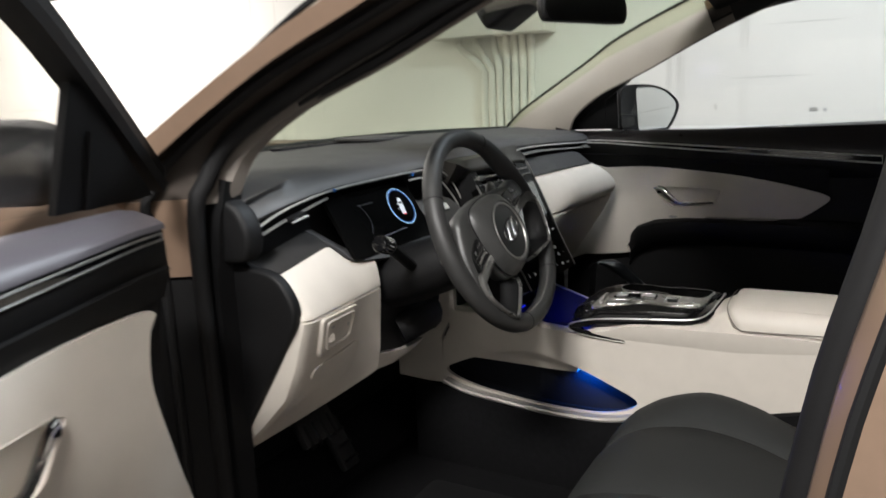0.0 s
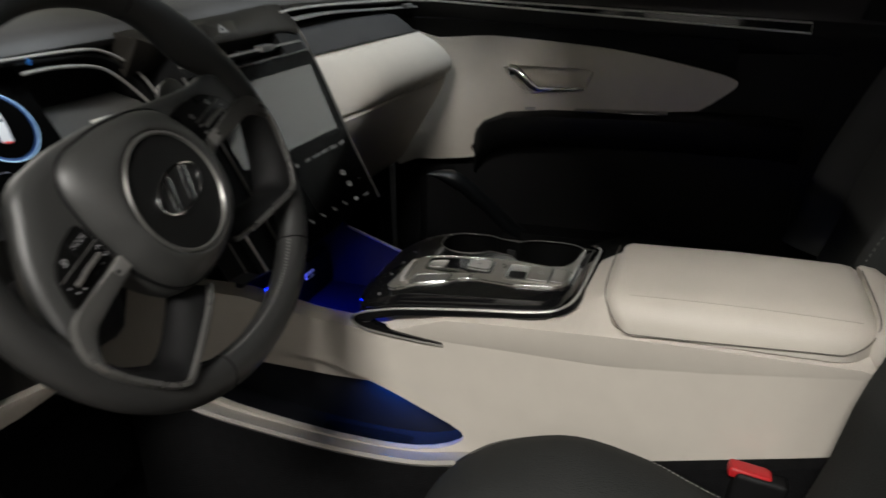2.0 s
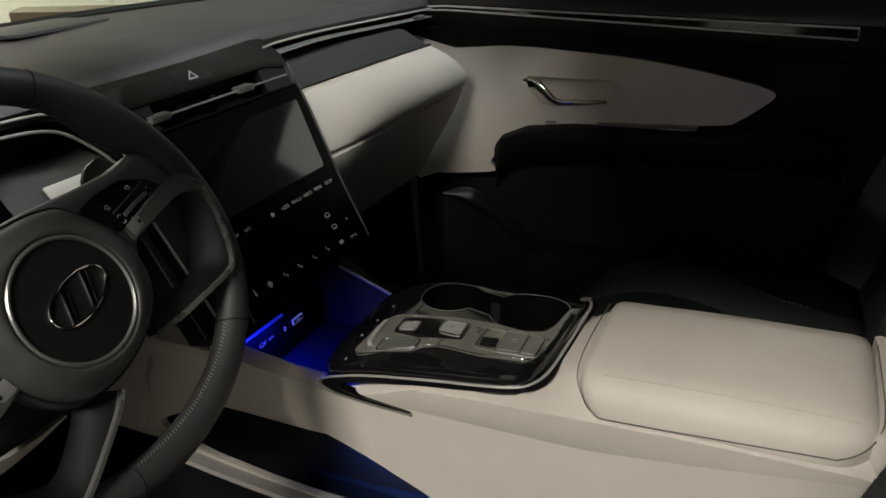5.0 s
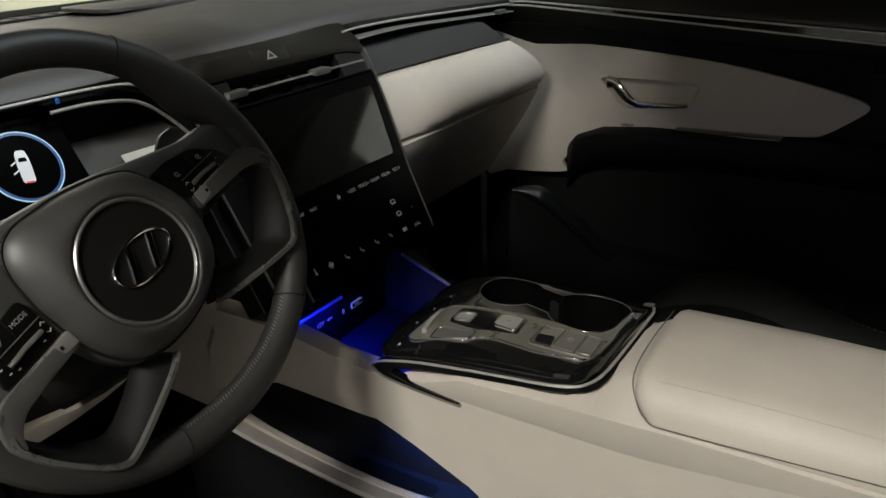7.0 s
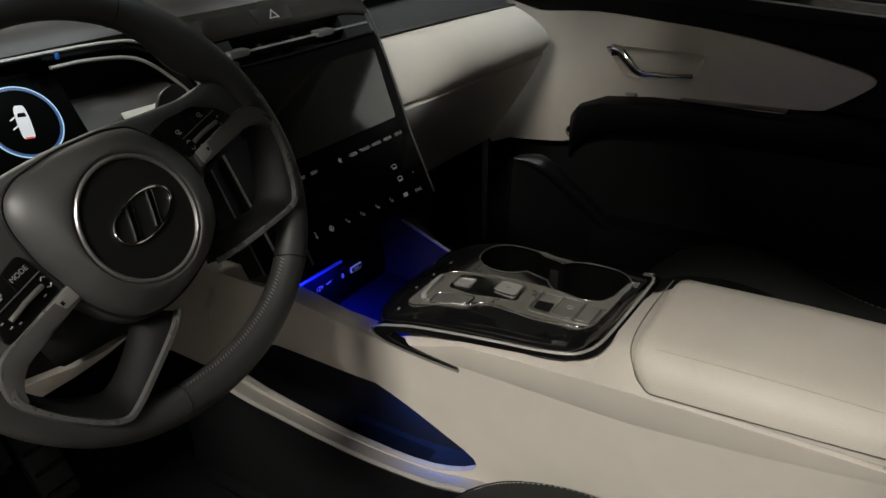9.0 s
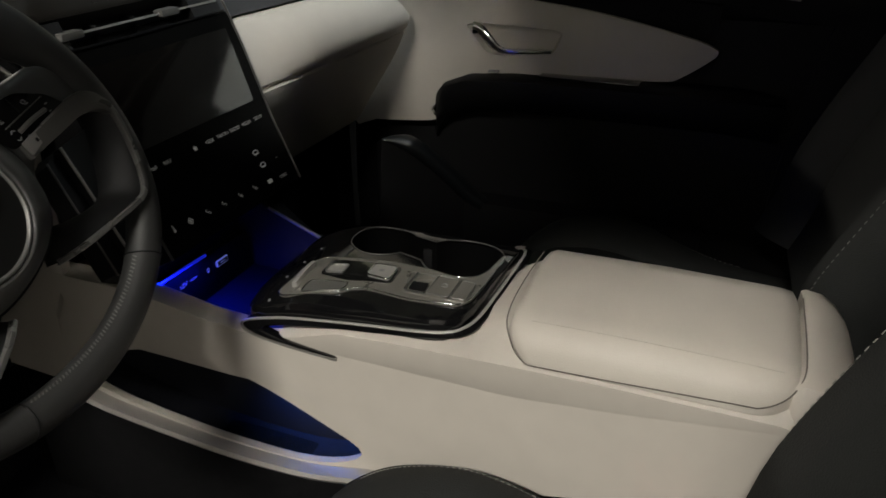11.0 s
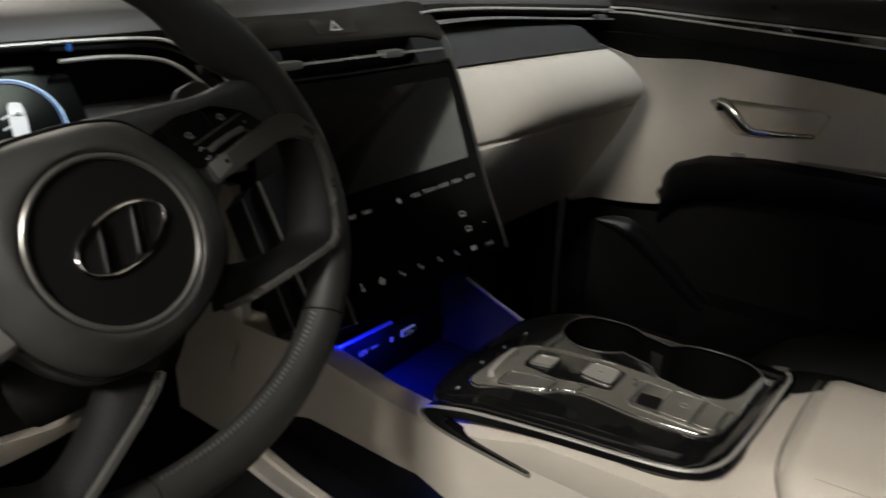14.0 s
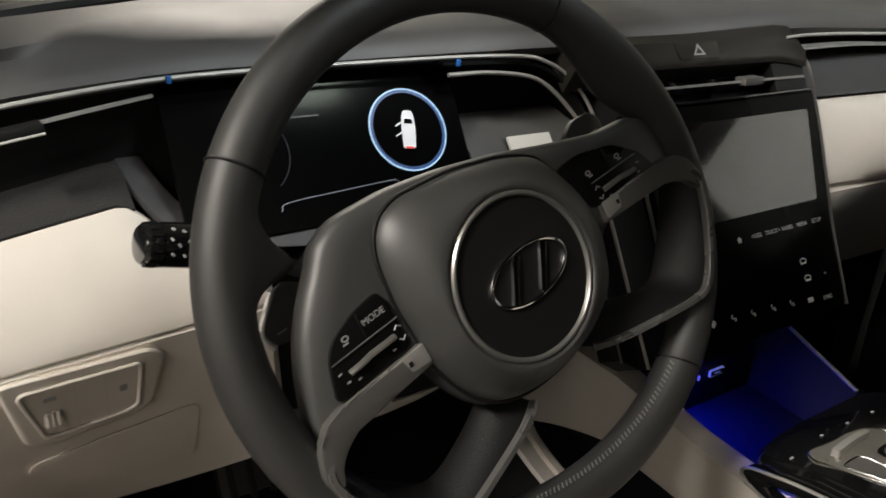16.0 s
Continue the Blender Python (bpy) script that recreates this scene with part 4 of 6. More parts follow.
    for x, z in ((-0.0990, 0.8302),):
        part("seam", sweep([(x, y, z + 0.002 * (1 - ((y + 0.48) / 0.11) ** 2)) for y in [-0.372 - 0.222 * k / 12 for k in range(13)]], 0.0004), BEIGE_STITCH, lid)
    part("lid_joint", sweep(spline([(0.05, -0.3455, 0.826), (-0.03, -0.3455, 0.833), (-0.085, -0.346, 0.829), (-0.108, -0.352, 0.818), (-0.1205, -0.370, 0.798), (-0.1215, -0.40, 0.796), (-0.1215, -0.555, 0.803), (-0.1205, -0.580, 0.8045), (-0.113, -0.598, 0.813), (-0.1, -0.608, 0.823), (-0.08, -0.6118, 0.8285), (-0.03, -0.6125, 0.8305), (0.04, -0.6125, 0.829)], 4), 0.0007), material("joint_rubber", (0.16, 0.145, 0.125), 0.8), c)
    # ---- gloss shifter panel, with the cup holders cut into it ----
    left = [(-0.112, -0.062), (-0.118, -0.068), (-0.123, -0.09), (-0.121, -0.12), (-0.115, -0.2), (-0.11, -0.27), (-0.107, -0.286), (-0.099, -0.299), (-0.082, -0.307), (-0.05, -0.310)]
    right = [(0.05, -0.314), (0.068, -0.311), (0.082, -0.300), (0.089, -0.280), (0.091, -0.25), (0.091, -0.2), (0.089, -0.12), (0.08, -0.08), (0.07, -0.062)]
    outline = left + right
    def around(cx, cy, r, up):
        pts = [(cx + x, cy + y) for x, y in ring_pts(48, r) if not (y * up > 0 and abs(x) < 0.021)]
        return sorted(pts, key=lambda p: (math.atan2(p[1] - cy, p[0] - cx) - up * math.pi / 2) % math.tau)
    peanut = around(0.020, -0.161, 0.0385, -1) + around(0.012, -0.262, 0.047, 1)
    bm = patch(outline, deck, 0.0, 0.003, 0.02, [peanut])
    loft([[deck(a * q + (1 - q) * -0.02, b * q + (1 - q) * -0.19, h) for a, b in outline] for q, h in ((1.0, 0.0), (1.015, -0.003), (1.018, -0.009), (0.985, -0.028))], True, False, False, bm)
    gp = part("gloss_panel", bm, PIANO, c, "black gloss shifter panel", 50)
    cup = part("cup_holder", loft([[deck(a, b, -0.0005) * 1.0 + Vector((0, 0, h)) for a, b in peanut] for h in (0.0, -0.02, -0.055)], True, False), CUP, gp, "double cup holder with dark silver rim")
    part("cup_floor", prism(peanut, lambda a, b, w: Vector((a, b, 0.762 + w)), 0.004), CUP, cup)
    part("cup_rim", sweep([deck(a, b, 0.0004) for a, b in peanut], 0.0007, True), SPOKE, cup)
    for x, y in ((-0.006, -0.207), (0.038, -0.209)):
        part("cup_grip", rbox((x, y, 0.795), (0.005, 0.012, 0.03), 0.002), RUBBER, cup)
    trim = spline([(-0.1225, -0.169, 0.7475), (-0.1235, -0.12, 0.7505), (-0.124, -0.08, 0.7545), (-0.125, -0.062, 0.7600), (-0.1255, -0.0555, 0.7675), (-0.1265, -0.0625, 0.7755), (-0.1275, -0.085, 0.7835), (-0.125, -0.12, 0.790), (-0.119, -0.19, 0.796), (-0.113, -0.26, 0.80), (-0.108, -0.290, 0.803), (-0.099, -0.305, 0.8065), (-0.080, -0.314, 0.8105), (-0.03, -0.3185, 0.8135), (0.03, -0.321, 0.8145), (0.062, -0.3205, 0.8125), (0.084, -0.313, 0.806), (0.094, -0.298, 0.799)], 5)
    within = spline([(-0.1225, -0.1665, 0.7500), (-0.1230, -0.12, 0.7555), (-0.1235, -0.092, 0.7605), (-0.1235, -0.082, 0.7640), (-0.1235, -0.0795, 0.7675), (-0.1240, -0.084, 0.7705), (-0.1245, -0.097, 0.7750), (-0.1235, -0.125, 0.7810), (-0.1185, -0.19, 0.7875), (-0.113, -0.26, 0.7925), (-0.1085, -0.292, 0.7965), (-0.100, -0.3095, 0.8005), (-0.081, -0.3195, 0.8055), (-0.03, -0.3240, 0.8090), (0.03, -0.3265, 0.8100), (0.064, -0.3250, 0.8080), (0.087, -0.317, 0.801), (0.098, -0.301, 0.794)], 5)
    part("bright_trim", sweep(trim[24:-6], ring_pts(8, 0.0019, 0.0014)), SILVER, c, "satin silver trim line")
    part("lower_trim", sweep(trim[:25], ring_pts(8, 0.0020, 0.0016)), PLATE, c)
    deep = Vector((0.010, 0.0, 0.0))
    part("trim_backing", loft([[p, (p + q) * 0.5 + Vector((-0.0006, 0.0, 0.0)), q, q + deep, p + deep] for p, q in zip(trim, within)]), PIANO, c, "black gloss band under the trim line")
    # ---- silver shifter plate ----
    plate = [(-0.116, -0.107), (-0.110, -0.096), (-0.092, -0.104), (-0.056, -0.107), (-0.045, -0.118), (-0.039, -0.147), (-0.031, -0.196), (-0.031, -0.241), (-0.037, -0.272), (-0.030, -0.292), (-0.012, -0.300), (0.028, -0.3045), (0.028, -0.3075), (-0.045, -0.3055), (-0.074, -0.3025), (-0.087, -0.292), (-0.092, -0.242), (-0.089, -0.197), (-0.092, -0.178), (-0.102, -0.166)]
    sp = part("shifter_plate", patch(rounded(plate, 0.006, 3), deck, 0.0026, 0.004), PLATE, gp, "satin silver shifter plate")
    part("plate_edge", sweep([deck(a, b, 0.0024) for a, b in rounded(plate, 0.006, 3)], 0.0008, True), CHROME, sp)
    def key(name, poly, m, h, r=0.004, rim=None):
        k = part(name, patch(rounded(poly, r), deck, h, h - 0.001, 0.01), m, sp)
        if rim:
            part("button_rim", sweep([deck(a, b, h + 0.0001) for a, b in rounded(poly, r)], 0.0009, True), rim, k)
        return k
    key("button_well", [(-0.082, -0.133), (-0.05, -0.131), (-0.041, -0.172), (-0.040, -0.212), (-0.075, -0.214), (-0.078, -0.19), (-0.084, -0.168)], PIANO, 0.0031, 0.006)
    key("drive_button", [(-0.111, -0.125), (-0.094, -0.128), (-0.086, -0.171), (-0.099, -0.169)], DARKSILVER, 0.0030, 0.005, CHROME)
    key("mode_lever", [(-0.106, -0.112), (-0.066, -0.114), (-0.066, -0.119), (-0.104, -0.118)], SILVER, 0.0085, 0.002)
    key("reverse_button", [(-0.078, -0.137), (-0.062, -0.137), (-0.056, -0.156), (-0.074, -0.157)], SILVER, 0.0044, 0.004, DARKSILVER)
    key("neutral_button", [(-0.073, -0.161), (-0.054, -0.160), (-0.049, -0.178), (-0.071, -0.179)], PIANO, 0.0040, 0.004)
    park = key("park_button", [(-0.070, -0.183), (-0.045, -0.182), (-0.043, -0.208), (-0.072, -0.210)], SILVER, 0.0053, 0.005, CHROME)
    bar_icon(deck, -0.057, -0.195, 0.004, 0.005, PRINT, park, 0.0055)
    # hollow with the parking-brake switch
    key("brake_hollow", [(-0.084, -0.231), (-0.043, -0.224), (-0.043, -0.300), (-0.083, -0.300)], DARKSILVER, 0.0029, 0.006, PLATE)
    part("hollow_slope", loft([[deck(-0.081 + 0.0365 * q, y, h) for q in (0, 0.03, 0.97, 1)] for y, h in ((-0.231, 0.0046), (-0.234, 0.0031), (-0.254, 0.0033), (-0.256, 0.0052))], False), CHROME_SATIN, sp)
    part("hollow_shade", patch(rounded([(-0.0795, -0.236), (-0.063, -0.2335), (-0.061, -0.252), (-0.079, -0.254)], 0.003), deck, 0.0037, 0.0003, 0.01), BLACK, sp)
    key("brake_switch", [(-0.082, -0.2565), (-0.045, -0.2565), (-0.045, -0.2805), (-0.082, -0.2805)], PLATE, 0.0052, 0.003, DARKSILVER)
    key("hold_switch", [(-0.082, -0.2825), (-0.046, -0.2825), (-0.047, -0.2985), (-0.081, -0.2985)], PLATE, 0.0054, 0.003, DARKSILVER)
    ring_icon(deck, -0.063, -0.270, 0.0035, 0.0035, 0.0007, PRINT, sp, 0.0056)
    # small lit marks at the panel's front edge
    for u, v in ((-0.118, -0.090), (-0.084, -0.092), (-0.05, -0.094), (-0.015, -0.096)):
        bar_icon(deck, u, v, 0.0028, 0.002, ICON, gp, 0.0006)
    part("slot", prism(rounded([(-0.018, -0.312), (0.02, -0.314), (0.02, -0.309), (-0.018, -0.305)], 0.002), lambda a, b, w: deck(a, b, 0.0008 + w), 0.0006), BLACK, gp)
    # ---- storage tray with the sockets ----
    tray = part("storage_tray", prism([(-0.104, -0.07), (0.085, -0.07), (0.10, 0.115), (-0.104, 0.115)], lambda a, b, w: Vector((a, b, 0.6995 + w)), 0.002), BLUE_TRAY, c, "dark storage tray under blue mood light")
    part("charging_mat", prism(rounded([(-0.096, -0.06), (0.070, -0.06), (0.080, 0.080), (-0.096, 0.080)], 0.012), lambda a, b, w: Vector((a, b, 0.7017 + w)), 0.0025), BLUE_TRAY, tray)
    face = part("socket_face", prism([(-0.104, 0.70), (0.098, 0.70), (0.090, 0.757), (-0.104, 0.763)], lambda a, b, w: Vector((a, 0.090 + w, b)), 0.012, 0.002), BLACK, tray, "black face with socket symbols")
    part("tray_back", prism([(-0.104, 0.755), (0.10, 0.752), (0.098, 0.85), (-0.104, 0.85)], lambda a, b, w: Vector((a, 0.110 + w, b)), 0.01), BLUE_TRAY, tray)
    part("tray_side", loft([[(0.098, 0.118, 0.70), (0.112, 0.118, 0.83), (0.117, 0.118, 0.83), (0.103, 0.118, 0.70)], [(0.096, 0.054, 0.70), (0.107, 0.054, 0.784), (0.112, 0.054, 0.784), (0.102, 0.054, 0.70)], [(0.084, -0.035, 0.70), (0.092, -0.035, 0.761), (0.097, -0.035, 0.761), (0.09, -0.035, 0.70)], [(0.080, -0.07, 0.70), (0.086, -0.07, 0.755), (0.092, -0.07, 0.755), (0.086, -0.07, 0.70)]]), BLUE_TRAY, tray)
    part("tray_side_inner", prism([(0.118, 0.70), (-0.07, 0.70), (-0.07, 0.744), (0.0, 0.750), (0.118, 0.764)], lambda a, b, w: Vector((-0.100 - w, a, b)), 0.004), BLUE_TRAY, tray)
    part("tray_lip", sweep([(0.111, 0.070, 0.7905), (0.1085, 0.054, 0.7865), (0.0945, -0.032, 0.7635)], ring_pts(8, 0.0026, 0.0018)), SILVER, tray, "satin trim line at the tray edge")
    strip = material("blue_light_strip", (0.02, 0.05, 0.4), 0.4, emit=(0.015, 0.03, 1.0), strength=0.6)
    part("light_strip", sweep([(-0.102, 0.0905, 0.7655), (-0.05, 0.0905, 0.7645), (0.0, 0.0905, 0.7625)], 0.0022), strip, tray, "glowing blue light strip")
    back = lambda u, v, w=0.0: Vector((u, 0.0895 - w, v))
    blue_print = material("blue_lit_print", (0.2, 0.25, 0.6), 0.5, emit=(0.35, 0.42, 1.0), strength=0.35)
    words("12V", 0.0095, back, blue_print, face, -0.050, 0.7440)
    words("180W", 0.005, back, blue_print, face, -0.031, 0.7440)
    ring_icon(back, -0.078, 0.7465, 0.005, 0.004, 0.0008, blue_print, face, 0.0006)
    socket = part("usb_socket", prism(rounded([(0.016, 0.7365), (0.040, 0.7365), (0.040, 0.7455), (0.016, 0.7455)], 0.002), lambda a, b, w: back(a, b, w), 0.002, 0.0005), blue_print, face)
    part("opening", rbox((0.028, 0.0872, 0.741), (0.020, 0.002, 0.0055), 0.0005), BLACK, socket)
    bar_icon(back, 0.026, 0.742, 0.010, 0.001, blue_print, socket, 0.0036)
    ring_icon(back, -0.001, 0.741, 0.0022, 0.0035, 0.001, blue_print, face, 0.0006)
    bar_icon(back, 0.050, 0.741, 0.004, 0.004, BLUE_TRAY, face)
    return c


console()

# ---- steering wheel ----
WC, WTILT, WTURN = Vector((-0.378, -0.03, 0.997)), radians(24), radians(21)


def on_wheel(u, v, w=0.0):
    """A place on the wheel: u to its right, v to its top, w towards the driver; the wheel is turned a little."""
    cu, su = math.cos(WTURN), math.sin(WTURN)
    a, b = u * cu - v * su, u * su + v * cu
    return WC + Vector((1, 0, 0)) * a + Vector((0, math.sin(WTILT), math.cos(WTILT))) * b + Vector((0, -math.cos(WTILT), math.sin(WTILT))) * w


def reach(poly, ang):
    """Distance from the middle to an outline in a direction."""
    d = Vector((math.cos(ang), math.sin(ang)))
    best = 0.0
    for i in range(len(poly)):
        p, q = Vector(poly[i]), Vector(poly[(i + 1) % len(poly)])
        e = q - p
        den = d.x * e.y - d.y * e.x
        if abs(den) > 1e-9:
            t = (p.x * e.y - p.y * e.x) / den
            s = (p.x * d.y - p.y * d.x) / den
            if t > 0 and -1e-6 <= s <= 1 + 1e-6:
                best = max(best, t)
    return best


def steering_wheel():
    s = thing("steering_wheel", "black leather steering wheel with satin silver spoke trim", "steering wheel")
    axis = on_wheel(0, 0, 1) - WC
    # the rim's radius by the angle: nearly round, lower half flattened
    radii = [(-180, 0.1625), (-165, 0.1595), (-150, 0.156), (-135, 0.153), (-120, 0.1475), (-105, 0.1455), (-90, 0.1465), (-75, 0.1508), (-60, 0.1565), (-45, 0.163), (-30, 0.1675), (0, 0.172), (30, 0.1742), (60, 0.175), (90, 0.1732), (120, 0.171), (140, 0.1695), (150, 0.169), (165, 0.1665), (180, 0.1625)]
    def rr(a):
        d = (math.degrees(a) + 180) % 360 - 180
        return sum(soft((d + e + 180) % 360 - 180, [(p, (q,)) for p, q in radii], 8)[0] for e in (-5, 0, 5)) / 3
    def near(a, at, wide):
        """1 at an angle, falling off on both sides."""
        return math.exp(-(((math.degrees(a) - at + 180) % 360 - 180) / wide) ** 2)
    rings = []
    for k in range(216):
        a = k * math.tau / 216
        r, rest = rr(a), 0.026 * near(a, 145.5, 5) + 0.013 * near(a, 24, 12)
        ring = []
        for x, w in ring_pts(16, 0.0148, 0.0152):
            inner = max(0.0, -x / 0.0148)
            ring.append(on_wheel((r + x - rest * inner) * math.cos(a), (r + x - rest * inner) * math.sin(a), w * (1 - 12 * rest * inner * inner) - 0.35 * rest * inner - 0.006))
        rings.append(ring)
    rim = part("rim", loft(rings, True, False, True), WHEEL, s, "leather-wrapped rim with stitching")
    for deg in (46, 130, -55, -122):
        a = radians(deg)
        part("seam", sweep([on_wheel((rr(a) + x) * math.cos(a), (rr(a) + x) * math.sin(a), w - 0.006) for x, w in ring_pts(16, 0.0150, 0.0154)], 0.0008, True, axis), BLACK, rim)
    for lo, hi in ((-120, -57),):
        for k in range(46):
            a = radians(lo + (hi - lo) * k / 45)
            for x0, w0, x1, w1, t in ((-0.0124, 0.0092, -0.0140, 0.0066, 0.013),):
                p, q = [on_wheel((rr(a) + x) * math.cos(a + e), (rr(a) + x) * math.sin(a + e), w - 0.006) for x, w, e in ((x0, w0, 0.0), (x1, w1, t))]
                part("stitch", sweep([p, q], ring_pts(5, 0.00045)), SEAM, rim)
    # ---- hub ----
    def turned(outline, n=180):
        """An outline as distances from the middle, all the way round."""
        return [reach(outline, k * math.tau / n) for k in range(n)]
    def hub_ring(dist, f, w, n=180):
        return [on_wheel(f(o) * math.cos(k * math.tau / n), f(o) * math.sin(k * math.tau / n), w) for k, o in enumerate(dist)]
    shield = rounded([(-0.1535, -0.012), (-0.148, 0.0), (-0.137, 0.027), (-0.1265, 0.045), (-0.115, 0.0580), (-0.104, 0.0685), (-0.0965, 0.0780), (-0.08, 0.0845), (-0.043, 0.083), (-0.007, 0.0765), (0.031, 0.0665), (0.072, 0.0525), (0.116, 0.039), (0.148, 0.036), (0.164, 0.022), (0.166, 0.0), (0.163, -0.012), (0.09, -0.012), (0.077, -0.02), (0.066, -0.04), (0.057, -0.053), (0.035, -0.0637), (0.0066, -0.0683), (-0.015, -0.069), (-0.035, -0.066), (-0.058, -0.055), (-0.070, -0.035), (-0.0765, -0.012), (-0.10, -0.012)], 0.008, 3)
    out = turned(shield)
    hub = part("hub", loft([hub_ring(out, lambda o: o * 0.94, -0.026), hub_ring(out, lambda o: o, -0.014), hub_ring(out, lambda o: o, -0.007), hub_ring(out, lambda o: o * 0.985, -0.002), hub_ring(out, lambda o: o * 0.955, 0.0005), hub_ring(out, lambda o: o * 0.85, 0.0025), hub_ring(out, lambda o: o * 0.4, 0.004)]), HUB, s, "moulded spoke cover", 45)
    cover = rounded([(-0.0745, -0.010), (-0.0745, 0.0086), (-0.0757, 0.024), (-0.0735, 0.042), (-0.0716, 0.053), (-0.067, 0.064), (-0.0585, 0.0725), (-0.0445, 0.0765), (-0.007, 0.073), (0.031, 0.063), (0.052, 0.052), (0.060, 0.0383), (0.0705, 0.0148), (0.0725, -0.01), (0.063, -0.037), (0.052, -0.050), (0.03, -0.061), (0.0066, -0.0655), (-0.015, -0.066), (-0.035, -0.063), (-0.055, -0.053), (-0.068, -0.033)], 0.01, 3)
    co = turned(cover)
    ex, ey = -0.0052, 0.0014
    def dome(k_out, k_in, w):
        """Between the cover's outline and the round bowl of the emblem."""
        return [on_wheel(o * math.cos(k * math.tau / 180) * k_out + (ex + 0.0505 * math.cos(k * math.tau / 180)) * k_in, o * math.sin(k * math.tau / 180) * k_out + (ey + 0.0505 * math.sin(k * math.tau / 180)) * k_in, w) for k, o in enumerate(co)]
    pad = part("airbag_cover", loft([dome(1, 0, -0.002), dome(1, 0, 0.0035), dome(0.985, 0, 0.0062), dome(0.93, 0.05, 0.0095), dome(0.75, 0.22, 0.0145), dome(0.5, 0.46, 0.0195), dome(0.25, 0.73, 0.0228), dome(0.08, 0.92, 0.0238), dome(0, 1.02, 0.0236), dome(0, 0.99, 0.0226), dome(0, 0.96, 0.0190), dome(0, 0.3, 0.0185)]), HUB, hub, "moulded airbag cover", 45)
    part("cover_joint", sweep(hub_ring(co, lambda o: o * 1.008, 0.0032), 0.0013, True, axis), BLACK, hub)
    circle = [k * math.tau / 72 for k in range(72)]
    part("emblem_ring", sweep([on_wheel(0.0478 * math.cos(a) + ex, 0.0478 * math.sin(a) + ey, 0.0218) for a in circle], [(-0.0019, -0.002), (0.0019, -0.002), (0.0017, 0.0006), (0.0005, 0.0018), (-0.0008, 0.0018), (-0.0018, 0.0004)], True, axis), RINGS, pad)
    part("emblem_disc", loft([[on_wheel(r * math.cos(a) + ex, r * math.sin(a) + ey, w) for a in circle] for r, w in ((0.0468, 0.0190), (0.0462, 0.0213), (0.03, 0.0220), (0.001, 0.0222))]), DISC, pad, "smooth black emblem disc")
    part("emblem_oval", sweep([on_wheel(0.0290 * math.cos(a) + ex + 0.003, 0.0152 * math.sin(a) + ey + 0.0005, 0.0226) for a in circle], ring_pts(8, 0.0012, 0.0016), True, axis), CHROME, pad)
    for pts in ([(-0.0175, -0.0105), (-0.0035, 0.0132)], [(0.0035, -0.0132), (0.0175, 0.0105)]):
        part("emblem_bar", sweep([on_wheel(a + ex + 0.003, b + ey, 0.0228) for a, b in pts], [(-0.0030, -0.001), (0.0030, -0.001), (0.0022, 0.0012), (0.0, 0.0018), (-0.0022, 0.0012)], up=axis), CHROME, pad)
    # ---- spokes ----
    at = lambda u, v, w=0.0: on_wheel(u, v, w)
    for g in (-1, 1):
        m = lambda a, b, w=0.0, g=g: on_wheel(g * a + 0.004, b, w)
        pod_edge = [(0.0835, 0.0045), (0.0835, 0.034), (0.086, 0.0405), (0.102, 0.0385), (0.119, 0.0325), (0.126, 0.026), (0.130, 0.017), (0.1345, 0.003)] if g == -1 else [(0.071, 0.0015), (0.0665, 0.015), (0.057, 0.0365), (0.078, 0.0375), (0.107, 0.030), (0.126, 0.0155), (0.1365, -0.003)]
        pod = part("button_pod", prism(rounded(pod_edge, 0.004), lambda a, b, c: m(a, b, 0.0015 + c), 0.0042, 0.001), POD, s, "black gloss button pod")
        c0 = 0.1055 if g == -1 else 0.100
        shift = 0.0 if g == -1 else -0.006
        part("roller", sweep([m(c0 - 0.0155, 0.0145 + shift, 0.0062), m(c0 - 0.008, 0.0150 + shift, 0.0082), m(c0 - 0.001, 0.0146 + shift, 0.0068), m(c0 + 0.001, 0.0146 + shift, 0.0068), m(c0 + 0.008, 0.0140 + shift, 0.0082), m(c0 + 0.0155, 0.0130 + shift, 0.0062)], ring_pts(8, 0.0019, 0.002), up=axis), DARKSILVER, pod)
        part("button_joint", sweep([m(c0 - 0.002, 0.024 + shift, 0.0059), m(c0 - 0.003, 0.037 + shift, 0.0059)], 0.0005, up=axis), BLACK, pod)
        part("button_joint", sweep([m(c0 - 0.022, 0.0225 + shift, 0.0059), m(c0 + 0.022, 0.0215 + shift, 0.0059)], 0.0005, up=axis), SPOKE, pod)
        for dv in (-1, 1):
            part("icon", sweep([m(c0 - 0.0215, 0.0145 + shift + dv * 0.0028, 0.006), m(c0 - 0.0195, 0.0145 + shift + dv * 0.0046, 0.006), m(c0 - 0.0175, 0.0145 + shift + dv * 0.0028, 0.006)], 0.0005, up=axis), PRINT, pod)
        for a, b in ((c0 + 0.0085, 0.0295 + shift),) if g == -1 else ((c0 - 0.0215, 0.0295 + shift), (c0 + 0.0065, 0.0275 + shift)):
            ring_icon(m, a, b, 0.0022, 0.0018, 0.0008, PRINT, pod, 0.0059, n=12)
            bar_icon(m, a + 0.0012, b - 0.0026, 0.0034, 0.001, PRINT, pod, 0.0060)
        for a, b in ((c0 + 0.0205, 0.0155), (c0 + 0.0185, 0.0095), (c0 + 0.0125, 0.0075), (c0 - 0.012, 0.0085)):
            bar_icon(m, a, b + shift, 0.0022, 0.001, PRINT, pod, 0.0060)
